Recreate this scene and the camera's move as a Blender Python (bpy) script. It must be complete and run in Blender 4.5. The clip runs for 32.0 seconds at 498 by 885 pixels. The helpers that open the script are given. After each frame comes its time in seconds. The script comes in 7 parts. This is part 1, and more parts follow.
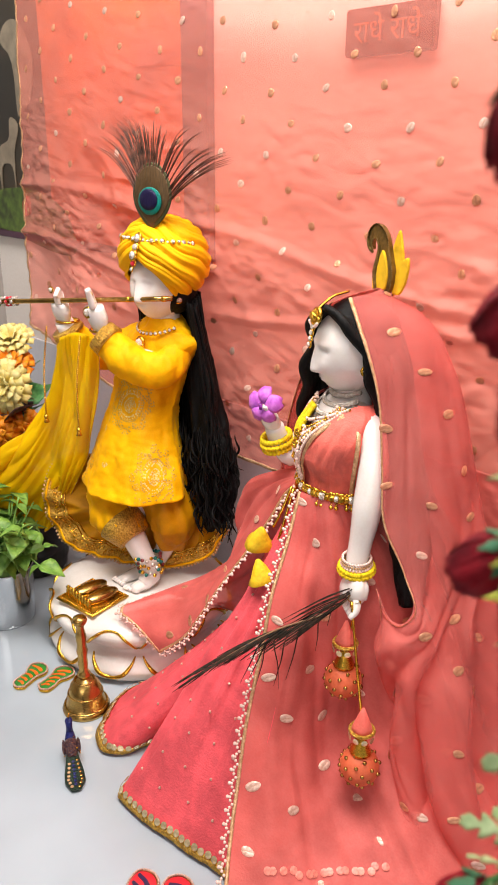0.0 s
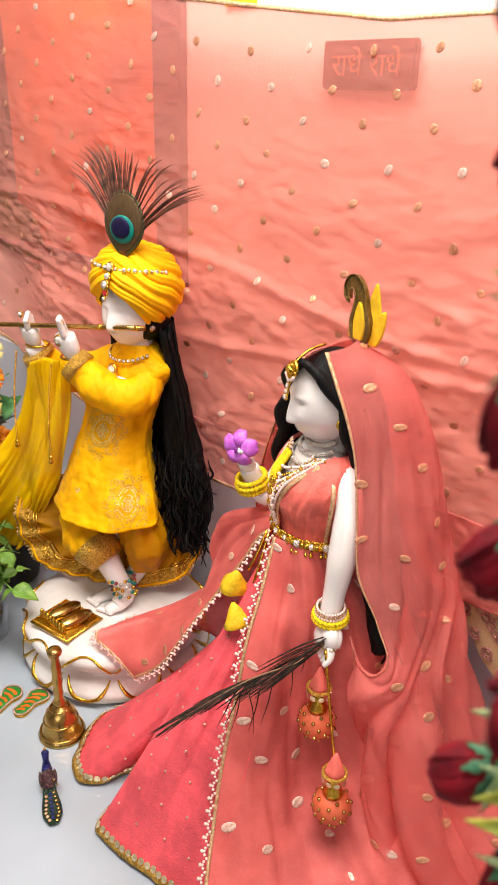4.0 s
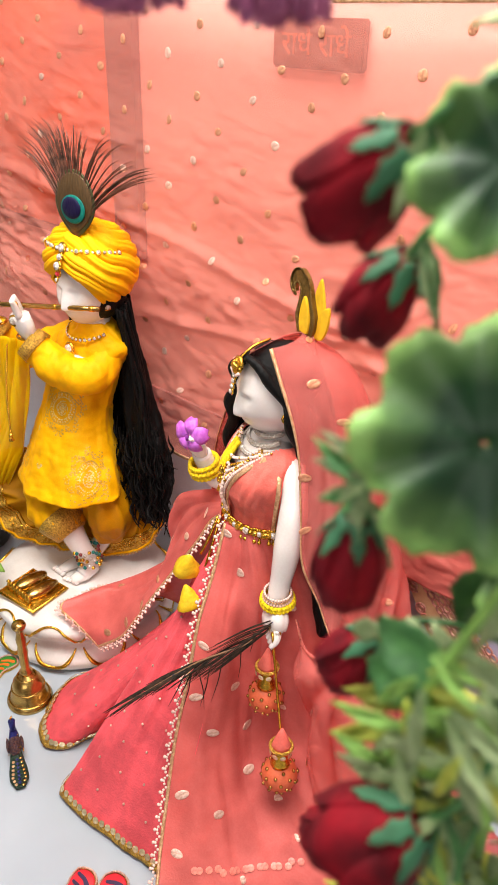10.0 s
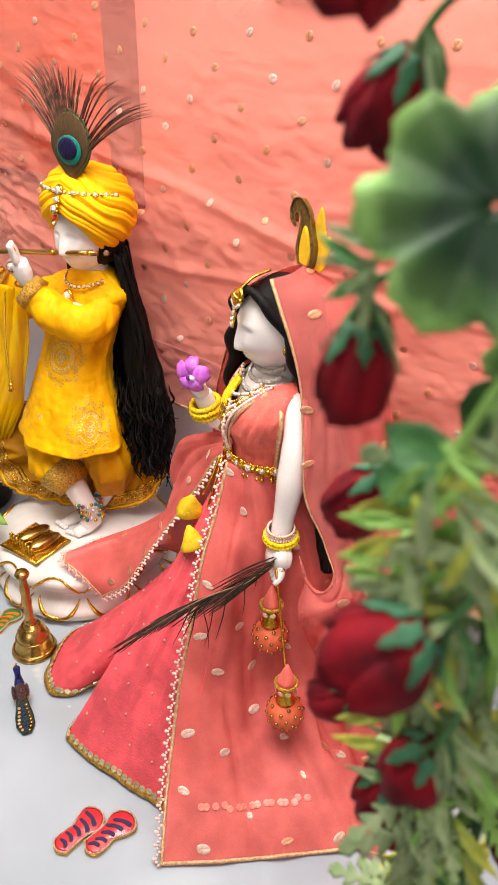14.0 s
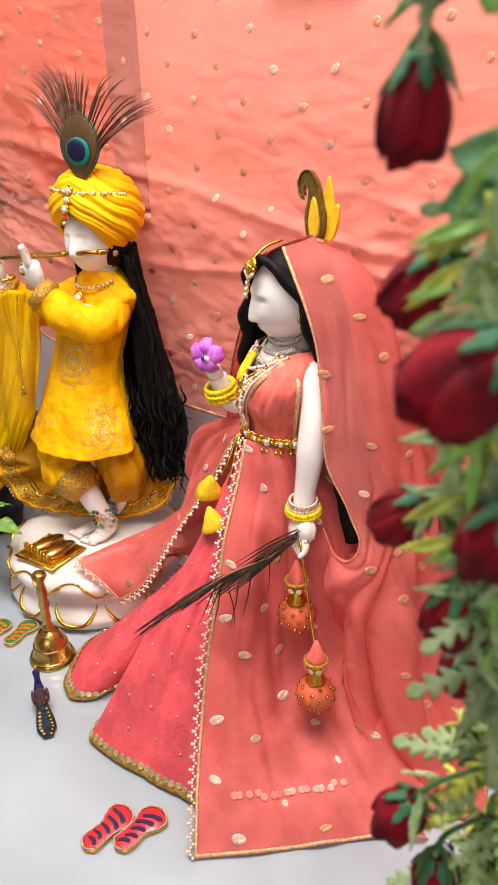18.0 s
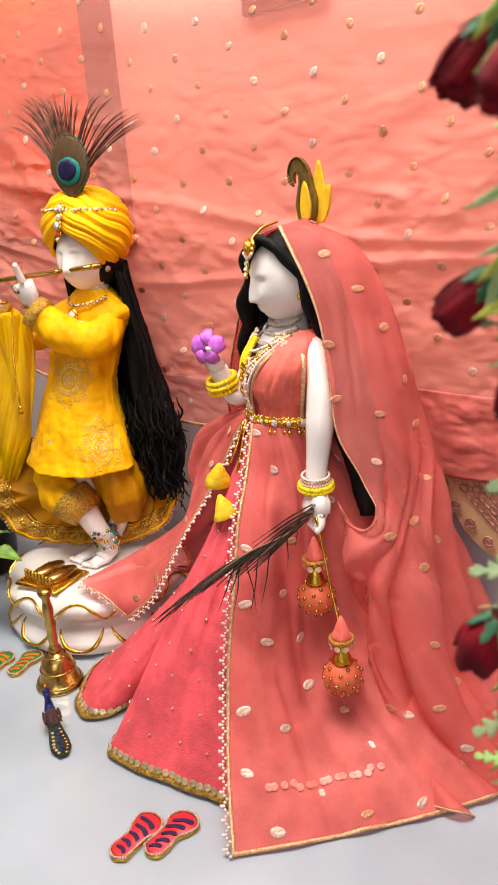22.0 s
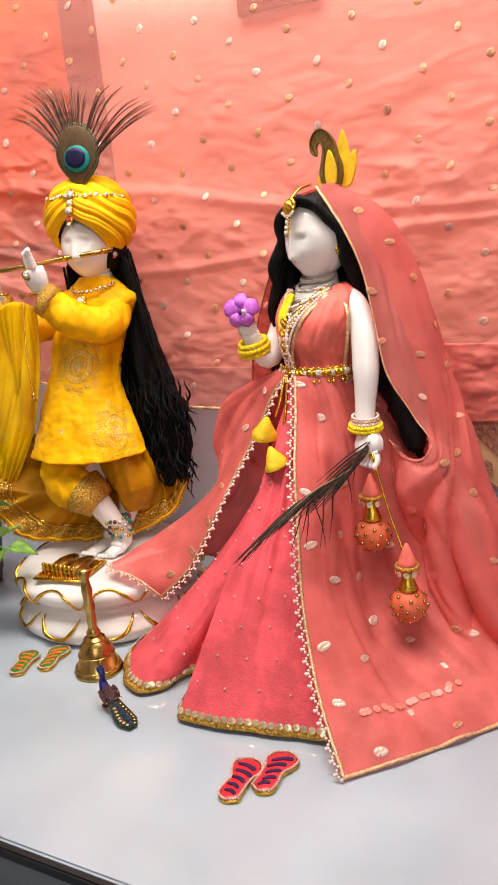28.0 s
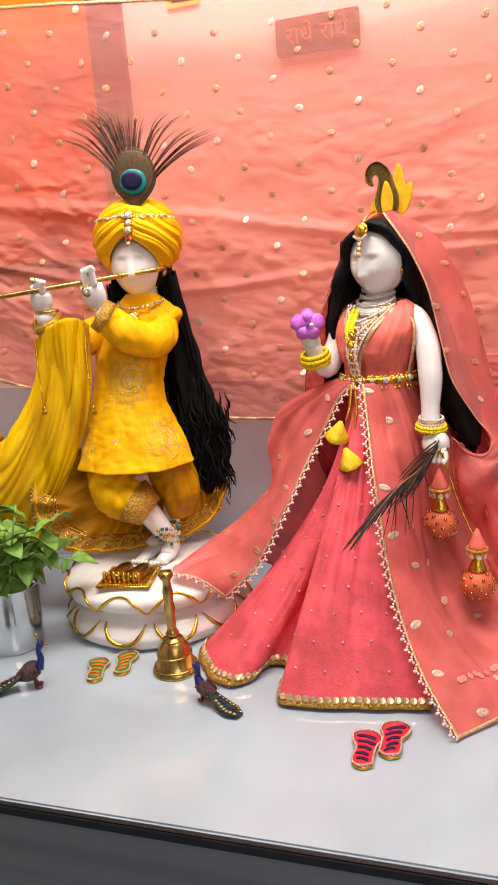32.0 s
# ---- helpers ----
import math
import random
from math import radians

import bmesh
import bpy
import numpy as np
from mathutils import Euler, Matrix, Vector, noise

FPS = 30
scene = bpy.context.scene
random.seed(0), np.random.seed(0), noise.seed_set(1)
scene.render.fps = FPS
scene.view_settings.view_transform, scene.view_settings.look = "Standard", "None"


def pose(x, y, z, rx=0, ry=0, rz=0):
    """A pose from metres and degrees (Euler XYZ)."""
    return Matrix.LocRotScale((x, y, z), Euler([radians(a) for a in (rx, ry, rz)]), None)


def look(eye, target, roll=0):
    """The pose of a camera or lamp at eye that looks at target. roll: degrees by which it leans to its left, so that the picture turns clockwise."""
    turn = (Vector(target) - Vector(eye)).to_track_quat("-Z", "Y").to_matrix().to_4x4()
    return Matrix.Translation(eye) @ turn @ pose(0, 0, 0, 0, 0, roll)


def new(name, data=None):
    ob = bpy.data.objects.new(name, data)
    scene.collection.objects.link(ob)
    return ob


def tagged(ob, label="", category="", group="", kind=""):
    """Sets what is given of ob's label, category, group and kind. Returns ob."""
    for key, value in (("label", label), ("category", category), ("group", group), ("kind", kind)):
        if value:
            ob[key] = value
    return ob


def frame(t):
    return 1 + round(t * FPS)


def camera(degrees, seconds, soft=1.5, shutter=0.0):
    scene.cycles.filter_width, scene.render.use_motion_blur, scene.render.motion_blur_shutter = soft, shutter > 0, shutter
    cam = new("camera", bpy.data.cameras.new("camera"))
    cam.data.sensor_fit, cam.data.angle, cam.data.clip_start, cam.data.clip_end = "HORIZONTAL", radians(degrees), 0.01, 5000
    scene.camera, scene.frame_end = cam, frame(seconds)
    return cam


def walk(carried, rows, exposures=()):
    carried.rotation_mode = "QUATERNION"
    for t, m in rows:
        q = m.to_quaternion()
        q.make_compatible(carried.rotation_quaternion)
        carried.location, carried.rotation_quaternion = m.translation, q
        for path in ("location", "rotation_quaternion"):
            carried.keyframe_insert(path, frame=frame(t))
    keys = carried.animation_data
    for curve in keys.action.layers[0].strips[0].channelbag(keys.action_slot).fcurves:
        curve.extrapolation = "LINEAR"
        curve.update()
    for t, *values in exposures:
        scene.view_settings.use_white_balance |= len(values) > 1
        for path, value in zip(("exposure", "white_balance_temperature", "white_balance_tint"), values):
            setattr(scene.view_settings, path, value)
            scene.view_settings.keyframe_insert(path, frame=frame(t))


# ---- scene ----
cam = camera(36.0, 32.0)
cam.data.dof.use_dof, cam.data.dof.focus_distance, cam.data.dof.aperture_fstop = True, 0.85, 17.0
METRES, BASE = 0.96, pose(0.5640, -0.3308, 0.6462, -20.818, -0.412, 45.720)
ROWS = [
    (0.0, 0.0, 0.0, 0.0, 0.0, 0.0, -0.0),
    (0.5, 0.0048, 0.0019, 0.0152, -0.18, -0.5, -0.17),
    (1.0, 0.0081, 0.0014, 0.0305, -0.36, -0.93, -0.28),
    (1.5, 0.0114, -0.0001, 0.0441, -0.59, -1.36, -0.33),
    (2.0, 0.0111, 0.0002, 0.0556, -0.94, -1.74, -0.36),
    (2.5, 0.0091, 0.0005, 0.0656, -1.3, -2.13, -0.34),
    (4.5, -0.0091, 0.0023, 0.1017, -2.65, -3.6, -0.05),
    (5.0, -0.0072, -0.0011, 0.1074, -2.93, -3.94, 0.02),
    (5.5, -0.0007, -0.0052, 0.1098, -3.16, -4.32, 0.09),
    (6.0, 0.0089, -0.006, 0.1125, -3.42, -4.75, 0.1),
    (6.5, 0.0205, -0.0041, 0.115, -3.52, -5.19, 0.15),
    (7.0, 0.0282, -0.005, 0.119, -3.6, -5.64, 0.17),
    (7.5, 0.0321, -0.0054, 0.1241, -3.6, -6.11, 0.16),
    (8.0, 0.0335, -0.0049, 0.1312, -3.52, -6.52, 0.13),
    (8.5, 0.0355, -0.003, 0.1403, -3.33, -7.04, 0.1),
    (9.0, 0.0351, -0.0034, 0.148, -3.2, -7.59, 0.08),
    (9.5, 0.0349, -0.0042, 0.1531, -3.08, -8.12, 0.06),
    (10.0, 0.0365, -0.0053, 0.1581, -3.03, -8.52, 0.04),
    (10.5, 0.037, -0.0079, 0.1631, -2.99, -8.9, 0.07),
    (11.0, 0.0357, -0.0102, 0.1644, -2.94, -9.24, 0.09),
    (11.5, 0.0341, -0.0098, 0.1614, -2.94, -9.52, 0.14),
    (12.0, 0.0334, -0.0085, 0.1535, -2.94, -9.7, 0.18),
    (12.5, 0.0335, -0.0073, 0.1423, -2.94, -9.82, 0.31),
    (13.0, 0.0345, -0.0053, 0.1296, -2.94, -9.84, 0.44),
    (13.5, 0.0349, -0.0059, 0.1179, -2.99, -9.78, 0.6),
    (14.0, 0.0353, -0.0079, 0.1073, -3.07, -9.64, 0.77),
    (14.5, 0.0347, -0.0102, 0.096, -3.12, -9.35, 0.97),
    (16.5, 0.0211, -0.0153, 0.0554, -3.34, -7.15, 2.06),
    (17.0, 0.0161, -0.0153, 0.0429, -3.4, -6.39, 2.45),
    (17.5, 0.0117, -0.0149, 0.0292, -3.49, -5.63, 2.82),
    (18.0, 0.0098, -0.0182, 0.0136, -3.55, -4.79, 3.23),
    (18.5, 0.0018, -0.0191, -0.0002, -3.87, -3.91, 3.62),
    (19.0, -0.0033, -0.0193, -0.0144, -3.97, -3.12, 4.1),
    (19.5, -0.0073, -0.018, -0.0295, -4.05, -2.29, 4.59),
    (20.0, -0.0144, -0.0176, -0.0432, -4.34, -1.41, 5.06),
    (20.5, -0.0221, -0.0174, -0.0565, -4.78, -0.53, 5.53),
    (21.0, -0.0283, -0.0166, -0.072, -5.16, 0.37, 6.02),
    (21.5, -0.0333, -0.0162, -0.0874, -5.48, 1.15, 6.51),
    (22.0, -0.041, -0.0189, -0.0985, -5.9, 1.88, 6.98),
    (22.5, -0.0474, -0.0221, -0.1081, -6.33, 2.79, 7.45),
    (23.0, -0.0546, -0.0259, -0.1181, -6.72, 3.42, 7.92),
    (23.5, -0.0643, -0.0284, -0.1292, -7.23, 3.92, 8.35),
    (24.0, -0.0757, -0.0294, -0.1415, -7.84, 4.34, 8.78),
    (24.5, -0.089, -0.0283, -0.1564, -8.54, 4.73, 9.19),
    (26.5, -0.1616, -0.0106, -0.1973, -12.09, 5.41, 10.81),
    (27.0, -0.1881, -0.0077, -0.198, -13.35, 5.36, 11.22),
    (27.5, -0.2193, -0.0049, -0.1956, -14.4, 5.34, 11.59),
    (28.0, -0.2552, -0.002, -0.1919, -15.43, 5.29, 11.94),
    (28.5, -0.2928, 0.0022, -0.1898, -16.52, 5.24, 12.28),
    (29.0, -0.3308, 0.0053, -0.1879, -17.71, 5.17, 12.62),
    (29.5, -0.3676, 0.0095, -0.186, -19.14, 5.07, 12.97),
    (30.0, -0.4002, 0.013, -0.1841, -20.71, 4.93, 13.33),
    (30.5, -0.4305, 0.0144, -0.181, -21.91, 4.89, 13.65),
    (31.0, -0.459, 0.0163, -0.1758, -23.2, 4.83, 13.98),
    (31.5, -0.4851, 0.019, -0.1694, -24.3, 4.78, 14.28),
    (32.0, -0.5106, 0.0226, -0.163, -25.31, 4.75, 14.55),
]
walk(cam, [(t, BASE @ pose(METRES * x, METRES * y, METRES * z, 90 + pitch, roll, yaw)) for t, x, y, z, yaw, pitch, roll in ROWS])

# ---- light ----
world = bpy.data.worlds.new("room_air")
scene.world = world
world.use_nodes = True
world.node_tree.nodes["Background"].inputs[0].default_value = (1.0, 0.95, 0.92, 1)
world.node_tree.nodes["Background"].inputs[1].default_value = 0.05


def area_lamp(name, at, to, w, h, watts, colour):
    d = bpy.data.lights.new(name, "AREA")
    d.shape, d.size, d.size_y, d.energy, d.color = "RECTANGLE", w, h, watts, colour
    ob = new(name, d)
    ob.matrix_world = look(at, to)
    return ob


area_lamp("ceiling_panel_light", (0.1, -0.05, 1.45), (0.05, 0.25, 0.4), 1.1, 0.45, 27.5, (1.0, 0.96, 0.92))
# added fill lamp that brightens the figures' fronts; the room has no window
area_lamp("front_fill_light", (1.2, -1.9, 1.2), (0.0, 0.2, 0.3), 1.2, 1.2, 13.0, (1.0, 0.97, 0.95))
scene.view_settings.exposure = 0.0


# ---- materials ----
def lin(h):
    return tuple((c / 12.92 if c <= 0.04045 else ((c + 0.055) / 1.055) ** 2.4) for c in (int(h[i:i + 2], 16) / 255 for i in (0, 2, 4)))


def mat(name, hexcol, rough=0.6, metal=0.0, var=0.12, scale=25.0, bump=0.1, fine=400.0, hex2="", sheen=0.0, clear=0.0, sss=0.0, rand=0.0, stretch=(1, 1, 1), coat=0.0, detail=4.0, spec=0.5):
    """Principled material: two-scale colour noise, fine bump, optional see-through share."""
    m = bpy.data.materials.new(name)
    m.use_nodes = True
    nt = m.node_tree
    b, out = nt.nodes["Principled BSDF"], nt.nodes["Material Output"]
    tc, mp = nt.nodes.new("ShaderNodeTexCoord"), nt.nodes.new("ShaderNodeMapping")
    mp.inputs["Scale"].default_value = stretch
    nt.links.new(tc.outputs["Object"], mp.inputs[0])
    n1, n2 = nt.nodes.new("ShaderNodeTexNoise"), nt.nodes.new("ShaderNodeTexNoise")
    n1.inputs["Scale"].default_value, n1.inputs["Detail"].default_value = scale, detail
    n2.inputs["Scale"].default_value, n2.inputs["Detail"].default_value = fine, 2.0
    for n in (n1, n2):
        nt.links.new(mp.outputs[0], n.inputs["Vector"])
    c = lin(hexcol)
    ramp = nt.nodes.new("ShaderNodeValToRGB")
    lo = lin(hex2) if hex2 else tuple(x * (1 - var) for x in c)
    hi = c if hex2 else tuple(min(1, x * (1 + var)) for x in c)
    ramp.color_ramp.elements[0].position, ramp.color_ramp.elements[1].position = 0.35, 0.65
    ramp.color_ramp.elements[0].color, ramp.color_ramp.elements[1].color = (*lo, 1), (*hi, 1)
    nt.links.new(n1.outputs["Fac"], ramp.inputs[0])
    mix = nt.nodes.new("ShaderNodeMixRGB")
    mix.blend_type, mix.inputs[0].default_value = "OVERLAY", 0.18
    nt.links.new(ramp.outputs[0], mix.inputs[1])
    nt.links.new(n2.outputs["Fac"], mix.inputs[2])
    col = mix.outputs[0]
    if rand:
        oi, hs, mr = nt.nodes.new("ShaderNodeObjectInfo"), nt.nodes.new("ShaderNodeHueSaturation"), nt.nodes.new("ShaderNodeMapRange")
        mr.inputs["To Min"].default_value, mr.inputs["To Max"].default_value = 1 - rand, 1 + rand
        nt.links.new(oi.outputs["Random"], mr.inputs["Value"])
        nt.links.new(mr.outputs[0], hs.inputs["Value"])
        nt.links.new(col, hs.inputs["Color"])
        col = hs.outputs[0]
    nt.links.new(col, b.inputs["Base Color"])
    b.inputs["Roughness"].default_value, b.inputs["Metallic"].default_value, b.inputs["Specular IOR Level"].default_value = rough, metal, spec
    if sheen:
        b.inputs["Sheen Weight"].default_value, b.inputs["Sheen Roughness"].default_value = sheen, 0.4
        b.inputs["Sheen Tint"].default_value = (*tuple(min(1, x * 1.2 + 0.15) for x in c), 1)
    if sss:
        b.inputs["Subsurface Weight"].default_value = sss
        b.inputs["Subsurface Radius"].default_value = (0.006, 0.004, 0.003)
    if coat:
        b.inputs["Coat Weight"].default_value, b.inputs["Coat Roughness"].default_value = coat, 0.08
    if bump:
        bp, add = nt.nodes.new("ShaderNodeBump"), nt.nodes.new("ShaderNodeMath")
        add.operation = "MULTIPLY_ADD"
        add.inputs[1].default_value = 0.3
        nt.links.new(n2.outputs["Fac"], add.inputs[0])
        nt.links.new(n1.outputs["Fac"], add.inputs[2])
        bp.inputs["Strength"].default_value, bp.inputs["Distance"].default_value = bump, 0.004
        nt.links.new(add.outputs[0], bp.inputs["Height"])
        nt.links.new(bp.outputs[0], b.inputs["Normal"])
    if clear:
        tr, mx = nt.nodes.new("ShaderNodeBsdfTransparent"), nt.nodes.new("ShaderNodeMixShader")
        tr.inputs[0].default_value = (*tuple(min(1, 0.58 + x * 0.45) for x in c), 1)
        mx.inputs[0].default_value = clear
        nt.links.new(b.outputs[0], mx.inputs[1])
        nt.links.new(tr.outputs[0], mx.inputs[2])
        nt.links.new(mx.outputs[0], out.inputs[0])
    return m


CORAL = mat("coral_organza", "f77e76", 0.55, var=0.22, scale=26, bump=0.5, fine=500, sheen=0.25, clear=0.52, spec=0.3, detail=7.0)
CURTAIN = mat("coral_curtain", "ffac9b", 0.5, var=0.12, scale=7, bump=0.4, fine=160, sheen=0.2, clear=0.77, stretch=(0.6, 1, 1.5), detail=6.0)
PINK = mat("rose_pink_silk", "de545c", 0.6, var=0.2, scale=34, bump=0.55, fine=500, sheen=0.25, spec=0.25, detail=7.0)
CORALSILK = mat("coral_silk", "ec6f62", 0.55, var=0.22, scale=45, bump=0.5, fine=600, sheen=0.25, spec=0.25, detail=7.0)
VEIL = mat("sheer_coral_veil", "fb8c83", 0.55, var=0.2, scale=24, bump=0.4, fine=500, sheen=0.25, clear=0.68, spec=0.3, detail=7.0)
YELLOW = mat("yellow_silk", "f6b000", 0.6, var=0.14, scale=38, bump=0.22, fine=700, spec=0.14, sheen=0.15, detail=6.0)
OCHRE = mat("ochre_silk", "bc8000", 0.55, var=0.2, scale=24, bump=0.3, fine=900, spec=0.2)
SHAWL = mat("yellow_chiffon", "ffc800", 0.6, var=0.12, scale=16, bump=0.2, fine=800, clear=0.3, spec=0.15)
TURBAN = mat("yellow_turban_cotton", "f6b600", 0.65, var=0.08, scale=30, bump=0.35, fine=900, spec=0.2)
MARBLE = mat("white_marble", "ece2dd", 0.22, var=0.04, scale=20, bump=0.02, sss=0.12, coat=0.35)
MARBLE_BASE = mat("veined_white_marble", "f1ebe6", 0.3, var=0.05, scale=14, bump=0.03, hex2="d8cfc8", coat=0.3)
GOLD = mat("gold_paint", "d8a83c", 0.26, 1.0, var=0.2, scale=120, bump=0.25, fine=900)
GOLDTRIM = mat("gold_zari_trim", "edbe50", 0.34, 0.55, var=0.35, scale=420, bump=0.8, fine=1400, hex2="a87826")
PALEGOLD = mat("pale_gold_edge", "e8bd92", 0.35, 0.55, var=0.25, scale=300, bump=0.4, fine=1200, hex2="c6956a")
SILVER = mat("silver_foil", "e6c2b2", 0.32, 0.35, var=0.2, scale=300, bump=0.35, fine=900, rand=0.15, hex2="c99884")
FOIL = mat("gold_foil_butti", "dca07c", 0.35, 0.35, var=0.25, scale=300, bump=0.4, fine=900, rand=0.18, hex2="b87858")
BRASS = mat("brass", "cfab62", 0.26, 1.0, var=0.18, scale=60, bump=0.08, fine=600, hex2="a37e42")
PEARL = mat("pearl", "eecabd", 0.25, var=0.06, scale=200, bump=0.0, coat=0.6, rand=0.06)
DIAMOND = mat("cut_crystal", "f0e8e0", 0.12, 0.35, var=0.3, scale=500, bump=0.5, fine=1500, hex2="b8a898", coat=0.5)
HAIR = mat("black_hair", "070606", 0.6, var=0.5, scale=300, bump=0.4, fine=1500, stretch=(1, 1, 0.1), spec=0.2)
WALLPAINT = mat("cream_wall_paint", "e4ddd6", 0.6, var=0.03, scale=5, bump=0.05, fine=200)
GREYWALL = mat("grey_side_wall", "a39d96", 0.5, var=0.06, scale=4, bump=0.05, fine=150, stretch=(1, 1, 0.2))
SHELFTOP = mat("white_glossy_stone", "a9b2bb", 0.12, var=0.07, scale=3, bump=0.0, fine=6, coat=0.5)
BLACK = mat("black_edge_band", "15161a", 0.35, var=0.2, scale=40, bump=0.05)
STEEL = mat("brushed_dark_steel", "8a9098", 0.42, 0.7, var=0.12, scale=8, bump=0.12, fine=500, stretch=(0.05, 1, 6))
BRIGHTSTEEL = mat("polished_steel", "cfd0d2", 0.16, 1.0, var=0.06, scale=10, bump=0.04, fine=400, stretch=(1, 1, 0.1))
LEAF = mat("fresh_green_leaf", "84a848", 0.5, var=0.3, scale=60, bump=0.6, fine=300, hex2="567f2e", rand=0.25)
LEAFDARK = mat("dark_fabric_leaf", "528c4a", 0.55, var=0.3, scale=70, bump=0.4, fine=600, hex2="2a5c2e", rand=0.3)
LEAFGREY = mat("grey_green_leaf", "b0c290", 0.6, var=0.25, scale=70, bump=0.4, fine=600, hex2="6c8a50", rand=0.3)
STEM = mat("green_stem", "8cbc5a", 0.5, var=0.2, scale=80, bump=0.1)
ROSE = mat("dark_red_velvet_petal", "8c061b", 0.78, var=0.25, scale=60, bump=0.3, fine=900, hex2="520311", spec=0.25)
PURPLE = mat("orchid_purple_petal", "d474d8", 0.5, var=0.2, scale=150, bump=0.15, hex2="b550bd", sss=0.2)
RED = mat("red_enamel", "cf2030", 0.3, var=0.1, scale=60, bump=0.1, coat=0.5)
GREEN = mat("green_enamel", "2f7d2c", 0.3, var=0.15, scale=60, bump=0.1, coat=0.5)
ORANGE = mat("orange_enamel", "e06a20", 0.35, var=0.15, scale=60, bump=0.1)
INK = mat("dark_blue_enamel", "25133f", 0.35, var=0.15, scale=60, bump=0.1)
PAINTING = mat("dark_painting", "332a1a", 0.35, var=0.4, scale=6, bump=0.05, hex2="12110c")


# ---- geometry helpers ----
def V(*a):
    return np.array(a, float)


def cr(points, n):
    """Smooth curve of n points through control points (Catmull-Rom by chord length)."""
    P = np.array(points, float)
    if len(P) == 2:
        return P[0] + np.linspace(0, 1, n)[:, None] * (P[1] - P[0])
    d = np.r_[0, np.cumsum(np.maximum(np.linalg.norm(np.diff(P, axis=0), axis=1), 1e-6))]
    m = np.gradient(P, d, axis=0)
    s = np.linspace(0, d[-1], n)
    i = np.clip(np.searchsorted(d, s, "right") - 1, 0, len(P) - 2)
    h = (d[i + 1] - d[i])[:, None]
    t = ((s - d[i]) / h[:, 0])[:, None]
    return (2 * t**3 - 3 * t**2 + 1) * P[i] + (t**3 - 2 * t**2 + t) * h * m[i] + (-2 * t**3 + 3 * t**2) * P[i + 1] + (t**3 - t**2) * h * m[i + 1]


